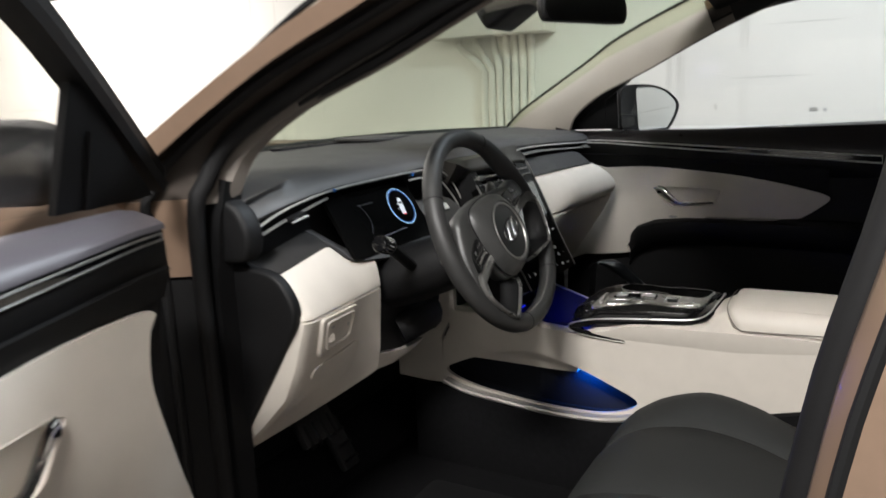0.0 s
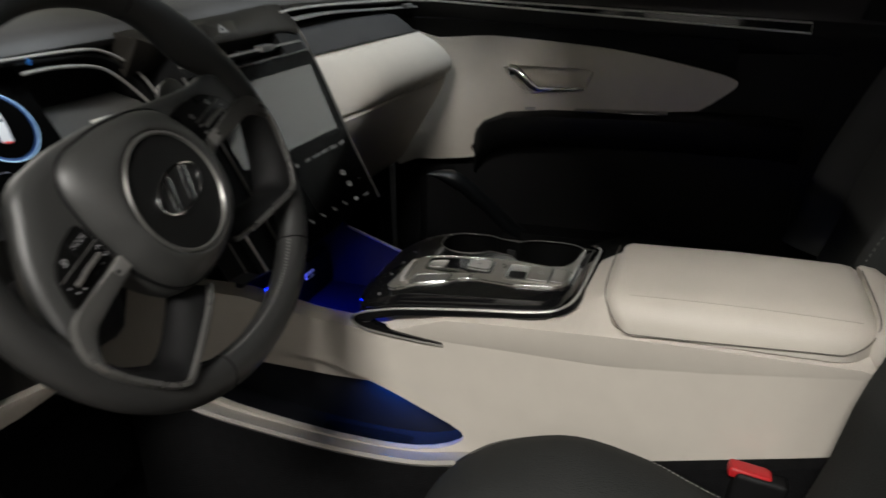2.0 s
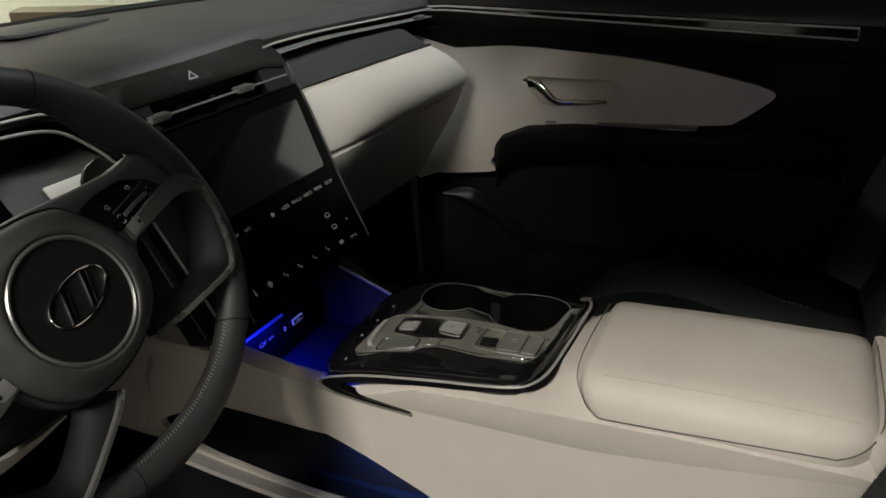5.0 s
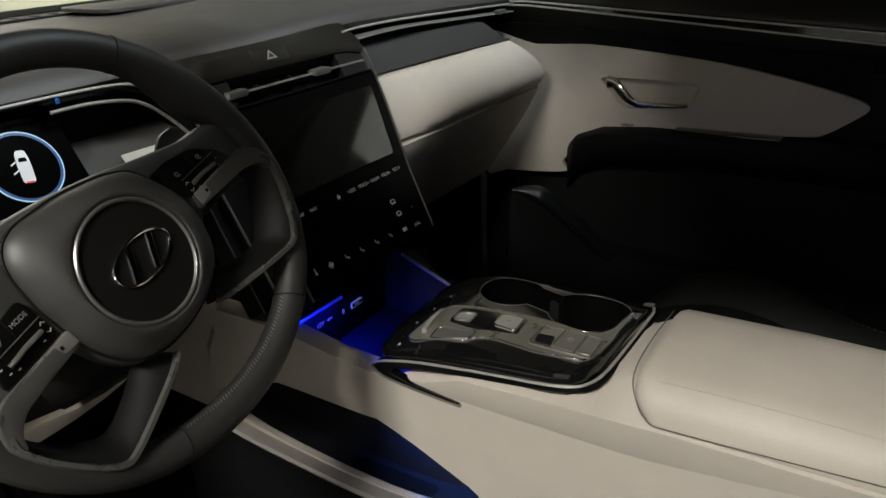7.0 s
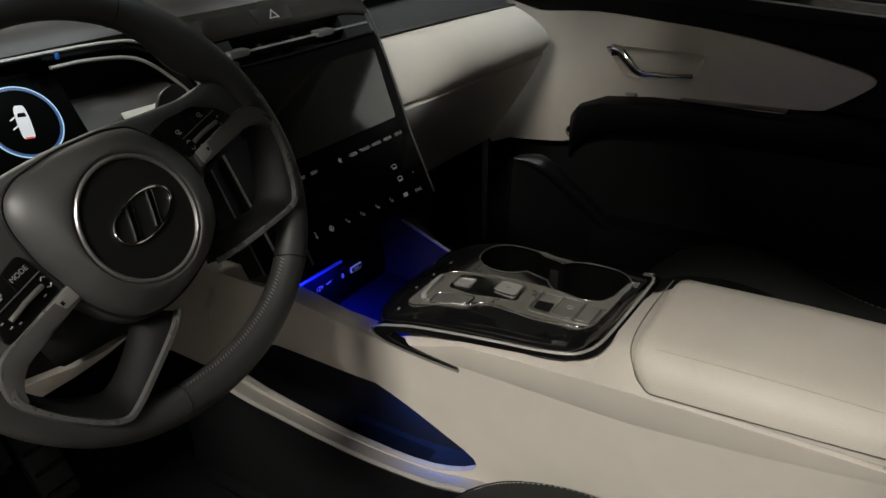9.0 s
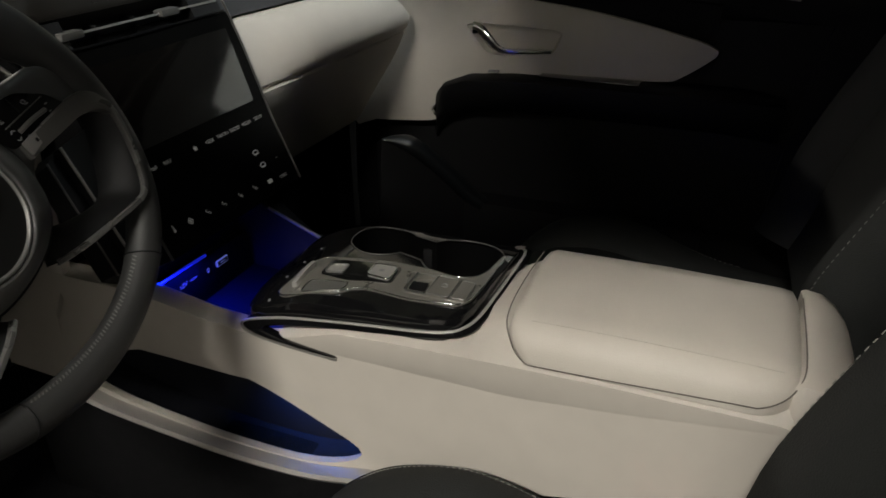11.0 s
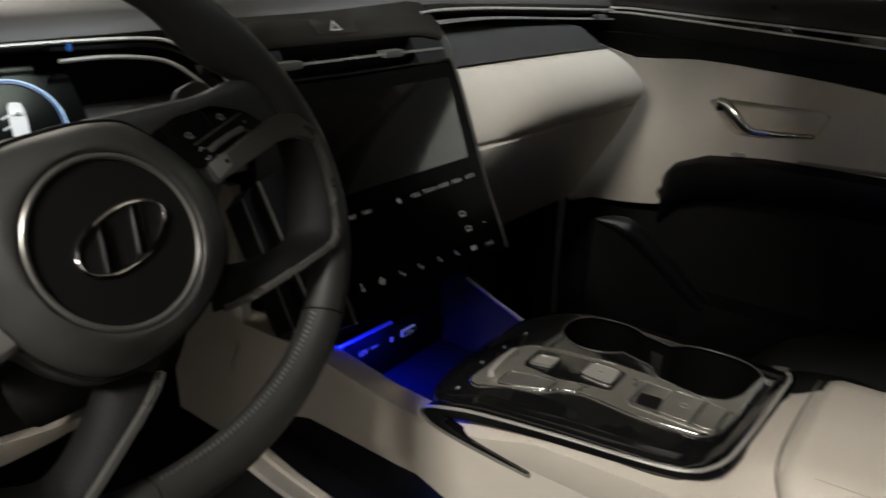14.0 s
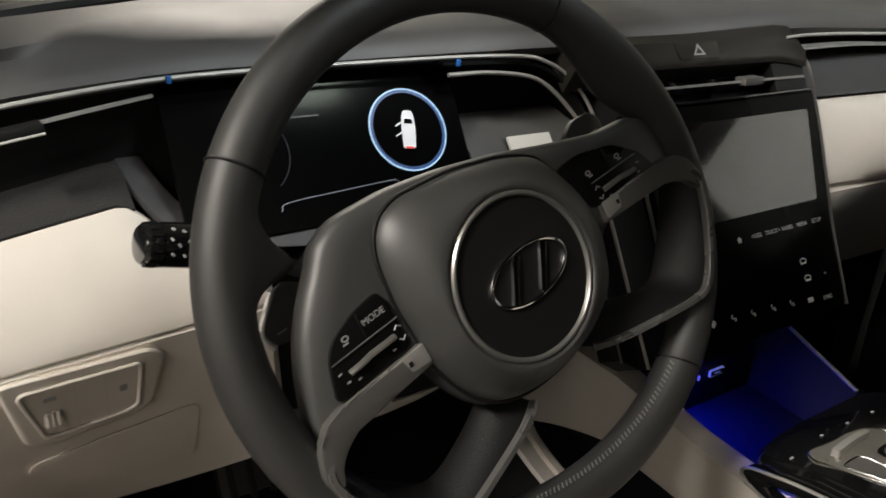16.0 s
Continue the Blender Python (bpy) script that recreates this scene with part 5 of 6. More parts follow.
        # satin bar with two keys, running on into the loop of the lower spoke
        part("spoke_bar", prism(rounded([(0.0745, -0.0115), (0.0760, 0.0030), (0.1345, 0.0015), (0.148, 0.0), (0.157, -0.008), (0.1625, -0.022), (0.1605, -0.031), (0.1545, -0.030), (0.1520, -0.0235), (0.1460, -0.0185), (0.1360, -0.0150), (0.1, -0.0128)], 0.004), lambda a, b, c: m(a, b, -0.003 + c + 0.009 * max(0.0, min(1.0, (a - 0.128) / 0.025))), 0.0085, 0.0015), SPOKE, s, "dark satin spoke bar")
        for lo, hi in ((0.0780, 0.1020), (0.1026, 0.1270)):
            k = part("bar_key", prism(rounded([(lo, -0.0095), (lo, 0.0022), (hi, 0.0016), (hi, -0.0070)], 0.0015), lambda a, b, c: m(a, b, 0.0045 + c), 0.0024, 0.0008), KEY_CAPS, s)
            bar_icon(m, (lo + hi) / 2, -0.0035, 0.0025, 0.003, BLACK, k, 0.0070)
        loop = spline([(0.1545, -0.015, 0.011), (0.1590, -0.026, 0.013), (0.1515, -0.050, 0.013), (0.136, -0.078, 0.0125), (0.1235, -0.0915, 0.0115), (0.110, -0.0930, 0.010), (0.081, -0.0880, 0.007), (0.048, -0.0815, 0.002), (0.029, -0.0760, -0.004)], 5)
        part("spoke_frame", sweep([m(p.x, p.y, p.z) for p in loop], [(-0.0024, -0.004), (0.0024, -0.004), (0.0026, 0.0), (0.0016, 0.0024), (-0.0016, 0.0024), (-0.0026, 0.0)], up=axis), FRAME, s, "satin grey frame")
        inner = spline([(0.149, -0.017, -0.004), (0.146, -0.030, -0.008), (0.135, -0.050, -0.012), (0.1155, -0.071, -0.013), (0.104, -0.0755, -0.013), (0.090, -0.0730, -0.013), (0.070, -0.066, -0.014), (0.054, -0.058, -0.014), (0.044, -0.056, -0.014)], 5)
        ring = [[m(p.x, p.y, p.z - 0.001), m(p.x * 0.6 + q.x * 0.4, p.y * 0.6 + q.y * 0.4, p.z - 0.0045), m(q.x, q.y, q.z), m(q.x, q.y, q.z - 0.008), m(p.x + 0.002, p.y - 0.002, p.z - 0.020)] for p, q in zip(loop, inner)]
        part("lower_spoke", loft(ring), BLACK, s, "", 50)
        leaf = [(0.095, 0.030), (0.1367, 0.0366), (0.1388, 0.0405), (0.1392, 0.0469), (0.1315, 0.0555), (0.123, 0.0635), (0.114, 0.066), (0.100, 0.055)] if g == -1 else [(0.108, 0.016), (0.136, 0.021), (0.146, 0.032), (0.145, 0.042), (0.138, 0.048), (0.123, 0.049), (0.110, 0.042)]
        rim_side = leaf[1:6] if g == -1 else leaf[1:5]
        pad = part("paddle", prism(rounded(leaf, 0.004), lambda a, b, c: m(a, b, -0.042 + c), 0.006, 0.002), HUB, s, "shift paddle")
        part("paddle_edge", sweep([m(p.x, p.y, -0.0375) for p in spline([(a - 0.0006, b, 0) for a, b in rim_side], 4)], 0.0021 if g == -1 else 0.0010, up=axis), SILVER if g == -1 else SPOKE, pad)
        bar_icon(m, rim_side[1][0] - 0.010, rim_side[1][1] + 0.002, 0.006, 0.0010, PRINT, pad, -0.0355)
    words("MODE", 0.0052, lambda u, v, w=0.0: on_wheel(u, v, w), PRINT, s, -0.0905, 0.0305, 0.0061)
    part("column", sweep([on_wheel(0, 0, -0.02), on_wheel(0, 0, -0.09)], ring_pts(16, 0.05)), BLACK, s)
    return s


def stalk():
    s = thing("indicator_stalk", "black indicator stalk on the steering column", "stalk")
    part("arm", sweep(spline([(-0.42, 0.11, 0.935), (-0.475, 0.102, 0.968), (-0.53, 0.0915, 0.999)], 4), ring_pts(10, 0.0105, 0.0095)), BLACK, s)
    axis = Vector((-0.9544, -0.15, 0.26)).normalized()
    turn = axis.to_track_quat("Z", "Y").to_matrix()
    foot = Vector((-0.526, 0.0915, 0.998))
    aim = turn.transposed() @ Vector((-0.09, -0.43, 0.17))
    facing = math.atan2(aim.y, aim.x)
    on = lambda h, r, a: foot + axis * (h * 0.9) + turn @ Vector((r * math.cos(a), r * math.sin(a), 0))
    knob = part("knob", loft([[on(h, r, k * math.tau / 24) for k in range(24)] for h, r in ((0.0, 0.0095), (0.003, 0.0135), (0.010, 0.0142), (0.0102, 0.0136), (0.0115, 0.0136), (0.0117, 0.0142), (0.031, 0.0138), (0.0312, 0.0130), (0.0325, 0.0130), (0.0327, 0.0136), (0.041, 0.0128), (0.0435, 0.011), (0.0442, 0.006))]), PIANO, s)
    for k in range(18):
        part("grip_rib", sweep([on(0.0335, 0.0136, k * math.tau / 18), on(0.0405, 0.0130, k * math.tau / 18)], 0.0006), BLACK, knob)
    for h, a in ((0.015, 0.15), (0.022, 0.0), (0.027, 0.25), (0.018, 0.65), (0.025, 0.75), (0.018, -0.45), (0.026, -0.4)):
        a += facing
        part("symbol", sweep([on(h, 0.0141, a - 0.06), on(h + 0.002, 0.0141, a + 0.06)], 0.0006), ICON, knob)
    w = thing("wiper_stalk", "black wiper stalk on the steering column", "stalk")
    part("arm", sweep(spline([(-0.33, 0.10, 0.965), (-0.27, 0.10, 0.985), (-0.22, 0.10, 1.0)], 4), ring_pts(10, 0.008, 0.007)), BLACK, w)
    part("knob", sweep([(-0.225, 0.1, 0.998), (-0.19, 0.1, 1.01)], ring_pts(14, 0.012, 0.012)), PIANO, w)


steering_wheel()
stalk()

# ---- doors ----
def door(put, name, label, driver):
    """A front door built on (l, z, n): l from the front of its insert to the rear, z up, n out of the trim into the car."""
    d = thing(name, label, "car door")
    first = -0.045 if driver else -0.12
    # dark upper trim and lower panel
    rings = []
    for i in range(25):
        l = first + (0.90 - first) * i / 24
        dz = -0.045 * max(0.0, l) / 0.7
        rings.append([put(l, z, n) for z, n in ((1.104 + 0.035 * max(0.0, l - 0.3), -0.075), (1.104 + 0.035 * max(0.0, l - 0.3), -0.045), (1.102 + dz * 0.3, -0.018), (1.096 + dz, 0.0), (1.088 + dz, 0.006), (1.06 + dz, 0.008), (1.03 + dz, 0.0), (0.98, -0.012), (0.86, -0.02), (0.72, -0.02), (0.56, -0.012), (0.42, -0.02), (0.40, -0.075))])
    part("trim_panel", loft(rings), BLACK, d)
    # beige insert, bulging a little
    fore = [(0.05, 0.735, 0), (-0.034, 0.742, 0), (-0.024, 0.775, 0), (-0.006, 0.815, 0), (0.013, 0.872, 0), (0.0225, 0.922, 0), (0.018, 0.953, 0), (0.006, 0.982, 0)] if driver else [(0.085, 0.757, 0), (0.03, 0.748, 0), (-0.05, 0.742, 0), (-0.11, 0.745, 0), (-0.11, 1.01, 0)]
    outline = [(p.x, p.y) for p in spline([(-0.005 if driver else 0.004, 1.003, 0), (0.12, 1.008, 0), (0.25, 0.998, 0), (0.37, 0.985, 0), (0.47, 0.967, 0), (0.56, 0.946, 0), (0.592, 0.935, 0), (0.60, 0.926, 0), (0.588, 0.912, 0), (0.54, 0.878, 0), (0.51, 0.872, 0), (0.4, 0.868, 0), (0.27, 0.866, 0), (0.19, 0.858, 0), (0.14, 0.835, 0), (0.095, 0.80, 0), (0.076, 0.775, 0), *fore], 3, True)]
    def belly(l, z, n):
        return put(l, z, n - 0.004 + 0.016 * math.sin(max(0.0, min(1.0, (z - 0.70) / 0.31)) * math.pi) * min(1.0, max(0.0, (0.62 - l) / 0.3)))
    hand = rounded([(0.145, 0.948), (0.165, 0.953), (0.31, 0.949), (0.335, 0.945), (0.318, 0.905), (0.205, 0.896), (0.188, 0.902)], 0.012)
    bm = flat_hole(outline, [hand], lambda a, b, c: Vector((a, b, c)), 0.012)
    bmesh.ops.subdivide_edges(bm, edges=[e for e in bm.edges if e.calc_length() > 0.06], cuts=2, use_grid_fill=True)
    bmesh.ops.triangulate(bm, faces=bm.faces[:])
    for v in bm.verts:
        v.co = belly(v.co.x, v.co.y, v.co.z)
    part("insert", bm, BEIGE, d, "beige door insert")
    bowl = part("handle_bowl", loft([[belly(0.24 + (a - 0.24) * q, 0.925 + (b - 0.925) * q, h) for a, b in hand] for q, h in ((1.0, 0.0125), (0.97, 0.008), (0.93, -0.004), (0.5, -0.006), (0.01, -0.006))], True, False), BEIGE, d)
    part("bowl_rim", sweep([belly(a, b, 0.0122) for a, b in hand], 0.0007, True, put(0, 0, 1) - put(0, 0, 0)), BEIGE, d)
    lever = [belly(p.x, p.y, p.z) for p in spline([(0.162, 0.943, 0.014), (0.177, 0.942, 0.017), (0.192, 0.930, 0.019), (0.213, 0.912, 0.02), (0.230, 0.907, 0.02), (0.268, 0.908, 0.019), (0.316, 0.911, 0.017)], 5)]
    rings = []
    out = (put(0, 0, 1) - put(0, 0, 0)).normalized()
    for i, p in enumerate(lever):
        k = i / (len(lever) - 1)
        t = (lever[min(i + 1, len(lever) - 1)] - lever[max(i - 1, 0)]).normalized()
        side = t.cross(out).normalized()
        h = 0.008 * (1 - k) ** 1.3 + 0.0036
        rings.append([p + side * (a * h) + out * (b * 0.004) for a, b in ring_pts(8, 1.0)])
    part("handle", loft(rings), CHROME, d, "satin chrome door handle")
    # gloss strip with bright outline along the sill
    top = lambda l: 1.084 - 0.045 * max(0.0, l) / 0.7
    wid = lambda l: 0.006 + 0.012 * max(0.0, min(1.0, (l + 0.1) / 0.8))
    ls = [first + 0.01 + (0.70 - first) * i / 16 for i in range(17)]
    part("gloss_strip", loft([[put(l, top(l) - wid(l) * q, n) for q, n in ((0, 0.006), (0, 0.0105), (1, 0.0105), (1, 0.006))] for l in ls]), PIANO, d, "dark gloss trim strip")
    edge = [put(l, top(l), 0.0115) for l in ls] + [put(l, top(l) - wid(l), 0.0115) for l in ls[::-1]]
    part("bright_outline", sweep(edge, 0.0012 if driver else 0.0018, True, out), DARKSILVER if driver else PALE_METAL, d)
    # armrest with switch panel
    rings = []
    for l, zt, n in ((0.078, 0.79, 0.0), (0.085, 0.81, 0.02), (0.11, 0.838, 0.045), (0.16, 0.858, 0.06), (0.25, 0.866, 0.065), (0.5, 0.868, 0.065), (0.66, 0.865, 0.06), (0.72, 0.855, 0.03)):
        rings.append([put(l, z, m) for z, m in ((zt, -0.015), (zt, n * 0.85), (zt - 0.006, n), (zt - 0.035, n * 1.02), (zt - 0.055, n * 0.8), (zt - 0.075, n * 0.3), (zt - 0.08, -0.015))])
    arm = part("armrest", loft(rings), BLACK, d)
    part("switch_strip", prism([(0.3, 0.012), (0.48, 0.012), (0.48, 0.05), (0.3, 0.05)], lambda a, b, c: put(a, 0.8685 + c, b), 0.003, 0.001), PIANO, arm)
    part("switch", rbox(put(0.21, 0.869, 0.035), (0.012, 0.02, 0.004), 0.001), PRINT, arm)
    # map pocket
    rings = []
    for l, n in ((0.02, 0.0), (0.06, 0.03), (0.2, 0.045), (0.5, 0.045), (0.62, 0.02)):
        rings.append([put(l, z, m) for z, m in ((0.6, -0.014), (0.6, n), (0.54, n * 1.05), (0.45, n * 0.8), (0.44, -0.016))])
    part("map_pocket", loft(rings), BLACK, d)
    part("speaker", prism([(0.05 + a, 0.53 + b) for a, b in ring_pts(28, 0.075)], lambda a, b, c: put(a, b, -0.02 + c), 0.012, 0.003), BLACK, d)
    # outer skin
    part("outer_skin", loft([[put(l, z, n) for z, n in ((1.096, -0.10), (1.0, -0.125), (0.8, -0.155), (0.5, -0.15), (0.36, -0.125), (0.36, -0.08), (1.096, -0.08))] for l in (-0.075, 0.0, 0.3, 0.85)]), PAINT, d)
    # padded sill and the grey band over the insert
    ls = [first + (0.90 - first) * i / 20 for i in range(21)]
    # the driver's pad takes the copy with the lamp sheen in its colour
    part("sill_pad", loft([[put(l, z, n) for z, n in ((1.105 + 0.035 * max(0.0, l - 0.3), -0.07), (1.109 + 0.035 * max(0.0, l - 0.3), -0.05), (1.108 + 0.02 * max(0.0, l - 0.3), -0.026), (1.101 - 0.028 * max(0.0, l), -0.004), (1.094 - 0.06 * max(0.0, l), 0.0085), (1.088 - 0.064 * max(0.0, l), 0.010), (1.088 - 0.064 * max(0.0, l), -0.03))] for l in ls]), LIT_SILL if driver else SILLTRIM, d)
    part("lower_band", loft([[put(l, z, n) for z, n in ((1.045 - 0.064 * max(0.0, l), 0.006), (1.043 - 0.064 * max(0.0, l), 0.011), (1.03 - 0.07 * max(0.0, l), 0.006), (1.008 - 0.07 * max(0.0, l), 0.0), (1.008 - 0.07 * max(0.0, l), -0.012))] for l in ls[:15]]), BLACK, d)
    # window with its frame and the mirror corner
    frame_path = spline([(-0.165, 1.118, -0.085), (-0.115, 1.158, -0.073), (0.0, 1.246, -0.045), (0.103, 1.318, -0.022), (0.25, 1.395, 0.002), (0.45, 1.455, 0.02), (0.7, 1.475, 0.027), (0.8, 1.43, 0.012), (0.85, 1.118, -0.085)], 5)
    part("window_frame", sweep([put(p.x, p.y, p.z) for p in frame_path], [(-0.003, -0.018), (0.034, -0.014), (0.034, 0.008), (0.018, 0.012), (0.012, 0.018), (-0.003, 0.018)], up=out), BLACK, d)
    pane = [put(p.x, p.y, p.z - 0.003) for p in frame_path]
    bm = bmesh.new()
    bm.faces.new([bm.verts.new(p) for p in pane])
    g = part("window_glass", thick(bm, 0.004), SIDEGLASS, d, "clear side window")
    g.visible_shadow = False
    bmc = prism([(-0.15, 1.112), (0.022, 1.112), (0.026, 1.25), (0.0, 1.245)], lambda a, b, c: put(a, b, -0.085 + 0.3 * (b - 1.112) + c), 0.012, 0.003)
    part("mirror_corner", bmc, BLACK, d)
    part("corner_trim", prism([(-0.125, 1.112), (-0.018, 1.112), (-0.01, 1.2)], lambda a, b, c: put(a, b, -0.074 + 0.3 * (b - 1.112) + c), 0.006, 0.002), BLACK, d)
    # wing mirror
    if driver:
        part("mirror_shell", loft([[put(l - 0.10 + (a * s), 1.16 + b * s * 0.75, n) for a, b in ring_pts(20, 0.072)] for l, n, s in ((0.02, -0.115, 0.55), (0.01, -0.15, 0.8), (0.0, -0.2, 1.0), (0.0, -0.3, 1.05), (0.005, -0.35, 0.9), (0.01, -0.375, 0.5))]), BLACK, d, "wing mirror housing")
    else:
        for l, w, h in ((0.535, 0.020, 0.010), (0.568, 0.010, 0.007)):
            for q in range(3):
                part("glass_mark", prism([(l, 1.150 + q * h * 0.36), (l + w, 1.150 + q * h * 0.36), (l + w, 1.150 + q * h * 0.36 + h * 0.2), (l, 1.150 + q * h * 0.36 + h * 0.2)], lambda a, b, c: put(a, b, -0.085 + 0.32 * (b - 1.115) + 0.006 + c), 0.0004), PRINT, d)
    return d, out


def passenger_door():
    put = lambda l, z, n: Vector((0.682 - n, 0.12 - l, z))
    d, out = door(put, "passenger_front_door", "closed passenger door with beige insert and black armrest", False)


def driver_door():
    base, along, face = Vector((-0.952, 0.137, 0)), Vector((-0.962, -0.272, 0)), Vector((0.272, -0.962, 0))
    put = lambda l, z, n: base + along * l + face * n + Vector((0, 0, z))
    door(put, "driver_front_door", "open driver door with pale beige insert and chrome handle", True)


# ---- body shell ----
def body():
    b = thing("car_body", "bronze car body shell with black door seals, driver side open", "car")
    # stations up the front pillar: outer edge, lower edge of the painted face, seal, inner edge of the lining, windshield edge
    ST = [[(-0.82, 0.375, 1.12), (-0.80, 0.345, 1.085), (-0.748, 0.262, 1.085), (-0.69, 0.235, 1.10), (-0.70, 0.435, 1.13)],
          [(-0.805, 0.315, 1.165), (-0.782, 0.310, 1.148), (-0.718, 0.228, 1.165), (-0.676, 0.205, 1.158), (-0.685, 0.365, 1.185)],
          [(-0.77, 0.14, 1.275), (-0.739, 0.157, 1.260), (-0.692, 0.133, 1.230), (-0.654, 0.125, 1.216), (-0.675, 0.173, 1.305)],
          [(-0.74, 0.015, 1.343), (-0.704, 0.012, 1.330), (-0.662, 0.0, 1.296), (-0.631, -0.01, 1.275), (-0.65, 0.053, 1.376)],
          [(-0.695, -0.235, 1.455), (-0.665, -0.24, 1.442), (-0.622, -0.24, 1.40), (-0.595, -0.245, 1.385), (-0.60, -0.21, 1.48)],
          [(-0.66, -0.50, 1.53), (-0.635, -0.50, 1.515), (-0.595, -0.50, 1.475), (-0.565, -0.50, 1.462), (-0.55, -0.50, 1.55)],
          [(-0.65, -0.90, 1.565), (-0.625, -0.90, 1.55), (-0.585, -0.90, 1.51), (-0.555, -0.90, 1.498), (-0.54, -0.90, 1.585)],
          [(-0.66, -1.60, 1.545), (-0.635, -1.60, 1.53), (-0.595, -1.60, 1.49), (-0.565, -1.60, 1.48), (-0.55, -1.60, 1.565)]]
    for g in (1, -1):
        st = [[Vector((p[0] * g, p[1], p[2])) for p in r] for r in grid(ST, 1, 5)]
        part("a_pillar", loft([[r[0] + Vector((g * 0.06, 0.075, -0.012)), r[0] + Vector((g * 0.012, 0.012, 0.001)), r[0], r[0] * 0.58 + r[1] * 0.42 + Vector((-g * 0.003, -0.02, -0.012)), r[1], r[0] + Vector((g * 0.06, 0.05, -0.03))] for r in st]), PAINT, b, "bronze painted pillar and roof rail")
        # inner face of the pillar, its shade put into the colour
        part("pillar_channel", loft([[r[1] + Vector((g * 0.002, 0.002, 0.002)), r[1] * 0.6 + r[2] * 0.4 + Vector((g * 0.006, 0.006, 0.006)), r[2] + Vector((g * 0.004, 0.012, 0.006)), r[4] * 0.5 + r[2] * 0.5] for r in st]), SHADED_CHANNEL, b, "bronze door channel with shade in its colour")
        # edge of the beige lining, coloured as it looks in shade
        part("pillar_edge", loft([[r[2] + Vector((g * 0.010, 0.004, 0.0)), r[2] * 0.4 + r[3] * 0.6 + Vector((-g * 0.002, -0.006, -0.005)), r[3] + Vector((-g * 0.001, -0.003, -0.003)), r[3] * 0.8 + r[4] * 0.2]  for r in st]), SHADED_EDGE, b)
        part("pillar_lining", loft([[r[2] * 0.3 + r[3] * 0.7 + Vector((0, 0.004, 0.004)), r[3], r[3] * 0.7 + r[4] * 0.3 + Vector((g * 0.008, 0, 0)), r[3] * 0.3 + r[4] * 0.7 + Vector((g * 0.008, 0, 0)), r[4], r[4] * 0.5 + r[2] * 0.5 + Vector((g * 0.004, 0.0, 0.0))] for r in st if r[3].y > -0.24]), PILLAR, b, "beige pillar lining")
        part("rail_lining", loft([[r[2] * 0.3 + r[3] * 0.7 + Vector((0, 0.004, 0.004)), r[3], r[3] * 0.7 + r[4] * 0.3 + Vector((g * 0.008, 0, 0)), r[3] * 0.3 + r[4] * 0.7 + Vector((g * 0.008, 0, 0)), r[4], r[4] * 0.5 + r[2] * 0.5 + Vector((g * 0.004, 0.0, 0.0))] for r in st if r[3].y < -0.21]), HEADLINER, b, "black roof rail lining")
        part("windshield_edge", sweep([r[4] + Vector((-g * 0.002, 0.003, 0.0)) for r in st[:26]], 0.0045), RUBBER, b)
        # rearward face under the pillar, with its two seals
        low = [(-0.80, 0.345), (-0.80, 0.325), (-0.775, 0.318), (-0.752, 0.285), (-0.742, 0.272), (-0.70, 0.30), (-0.70, 0.40), (-0.80, 0.40)]
        part("hinge_pillar", loft([[(x * g, y, z) for x, y in low] for z in (0.985, 1.03, 1.095)]), PAINT, b, "bronze painted pillar")
        # lower part of the same pillar, black in place of deep shade
        part("pillar_shade", loft([[(x * g, y, z) for x, y in low] for z in (0.36, 0.7, 0.98)]), BLACK, b, "lower hinge pillar, black for its deep shade")
        part("painted_edge", sweep([(-0.796 * g, 0.322, 0.40), (-0.796 * g, 0.322, 0.98)], 0.004), PAINT, b)
        down = [Vector((-0.742 * g, 0.266, 0.42)), Vector((-0.742 * g, 0.268, 0.7)), Vector((-0.746 * g, 0.268, 0.98))]
        part("door_seal", sweep(spline(down + [r[2] for r in st[0::2]], 3), ring_pts(12, 0.012, 0.013), up=(0, 1, 1)), RUBBER, b, "black rubber door seal")
        part("outer_seal", sweep(spline([Vector((-0.772 * g, 0.312, 0.42)), Vector((-0.772 * g, 0.312, 0.98))] + [r[1] * 0.72 + r[2] * 0.28 + Vector((-g * 0.002, -0.004, -0.004)) for r in st[0:30:2]], 3), ring_pts(8, 0.008, 0.007), up=(0, 1, 1)), RUBBER, b)
        part("inner_flange", sweep([Vector((-0.712 * g, 0.272, 0.42)), Vector((-0.712 * g, 0.272, 0.98)), Vector((-0.706 * g, 0.262, 1.07)), Vector((-0.70 * g, 0.25, 1.12))], [(-0.018, -0.02), (0.018, -0.02), (0.018, 0.02), (-0.018, 0.02)], up=(0, 1, 0)), BLACK, b)
        part("rail_trim", sweep([r[3] + Vector((-g * 0.012, 0.006, 0.004)) for r in st[10:]], ring_pts(8, 0.010, 0.008), up=(0, 1, 1)), RUBBER, b)
        bp = spline([(-g * 0.79, -0.60, 0.30), (-g * 0.785, -0.545, 0.6), (-g * 0.78, -0.575, 0.9), (-g * 0.755, -0.625, 1.12), (-g * 0.70, -0.67, 1.35), (-g * 0.63, -0.70, 1.53)], 5)
        bp = [p + Vector((0, -0.12 if g == -1 else 0.0, 0)) for p in bp]
        part("b_pillar", sweep(bp, [(-0.045, -0.075), (0.045, -0.075), (0.05, 0.03), (0.02, 0.05), (-0.02, 0.05), (-0.05, 0.03)], up=(0, 1, 0.2)), PAINT, b, "bronze painted pillar")
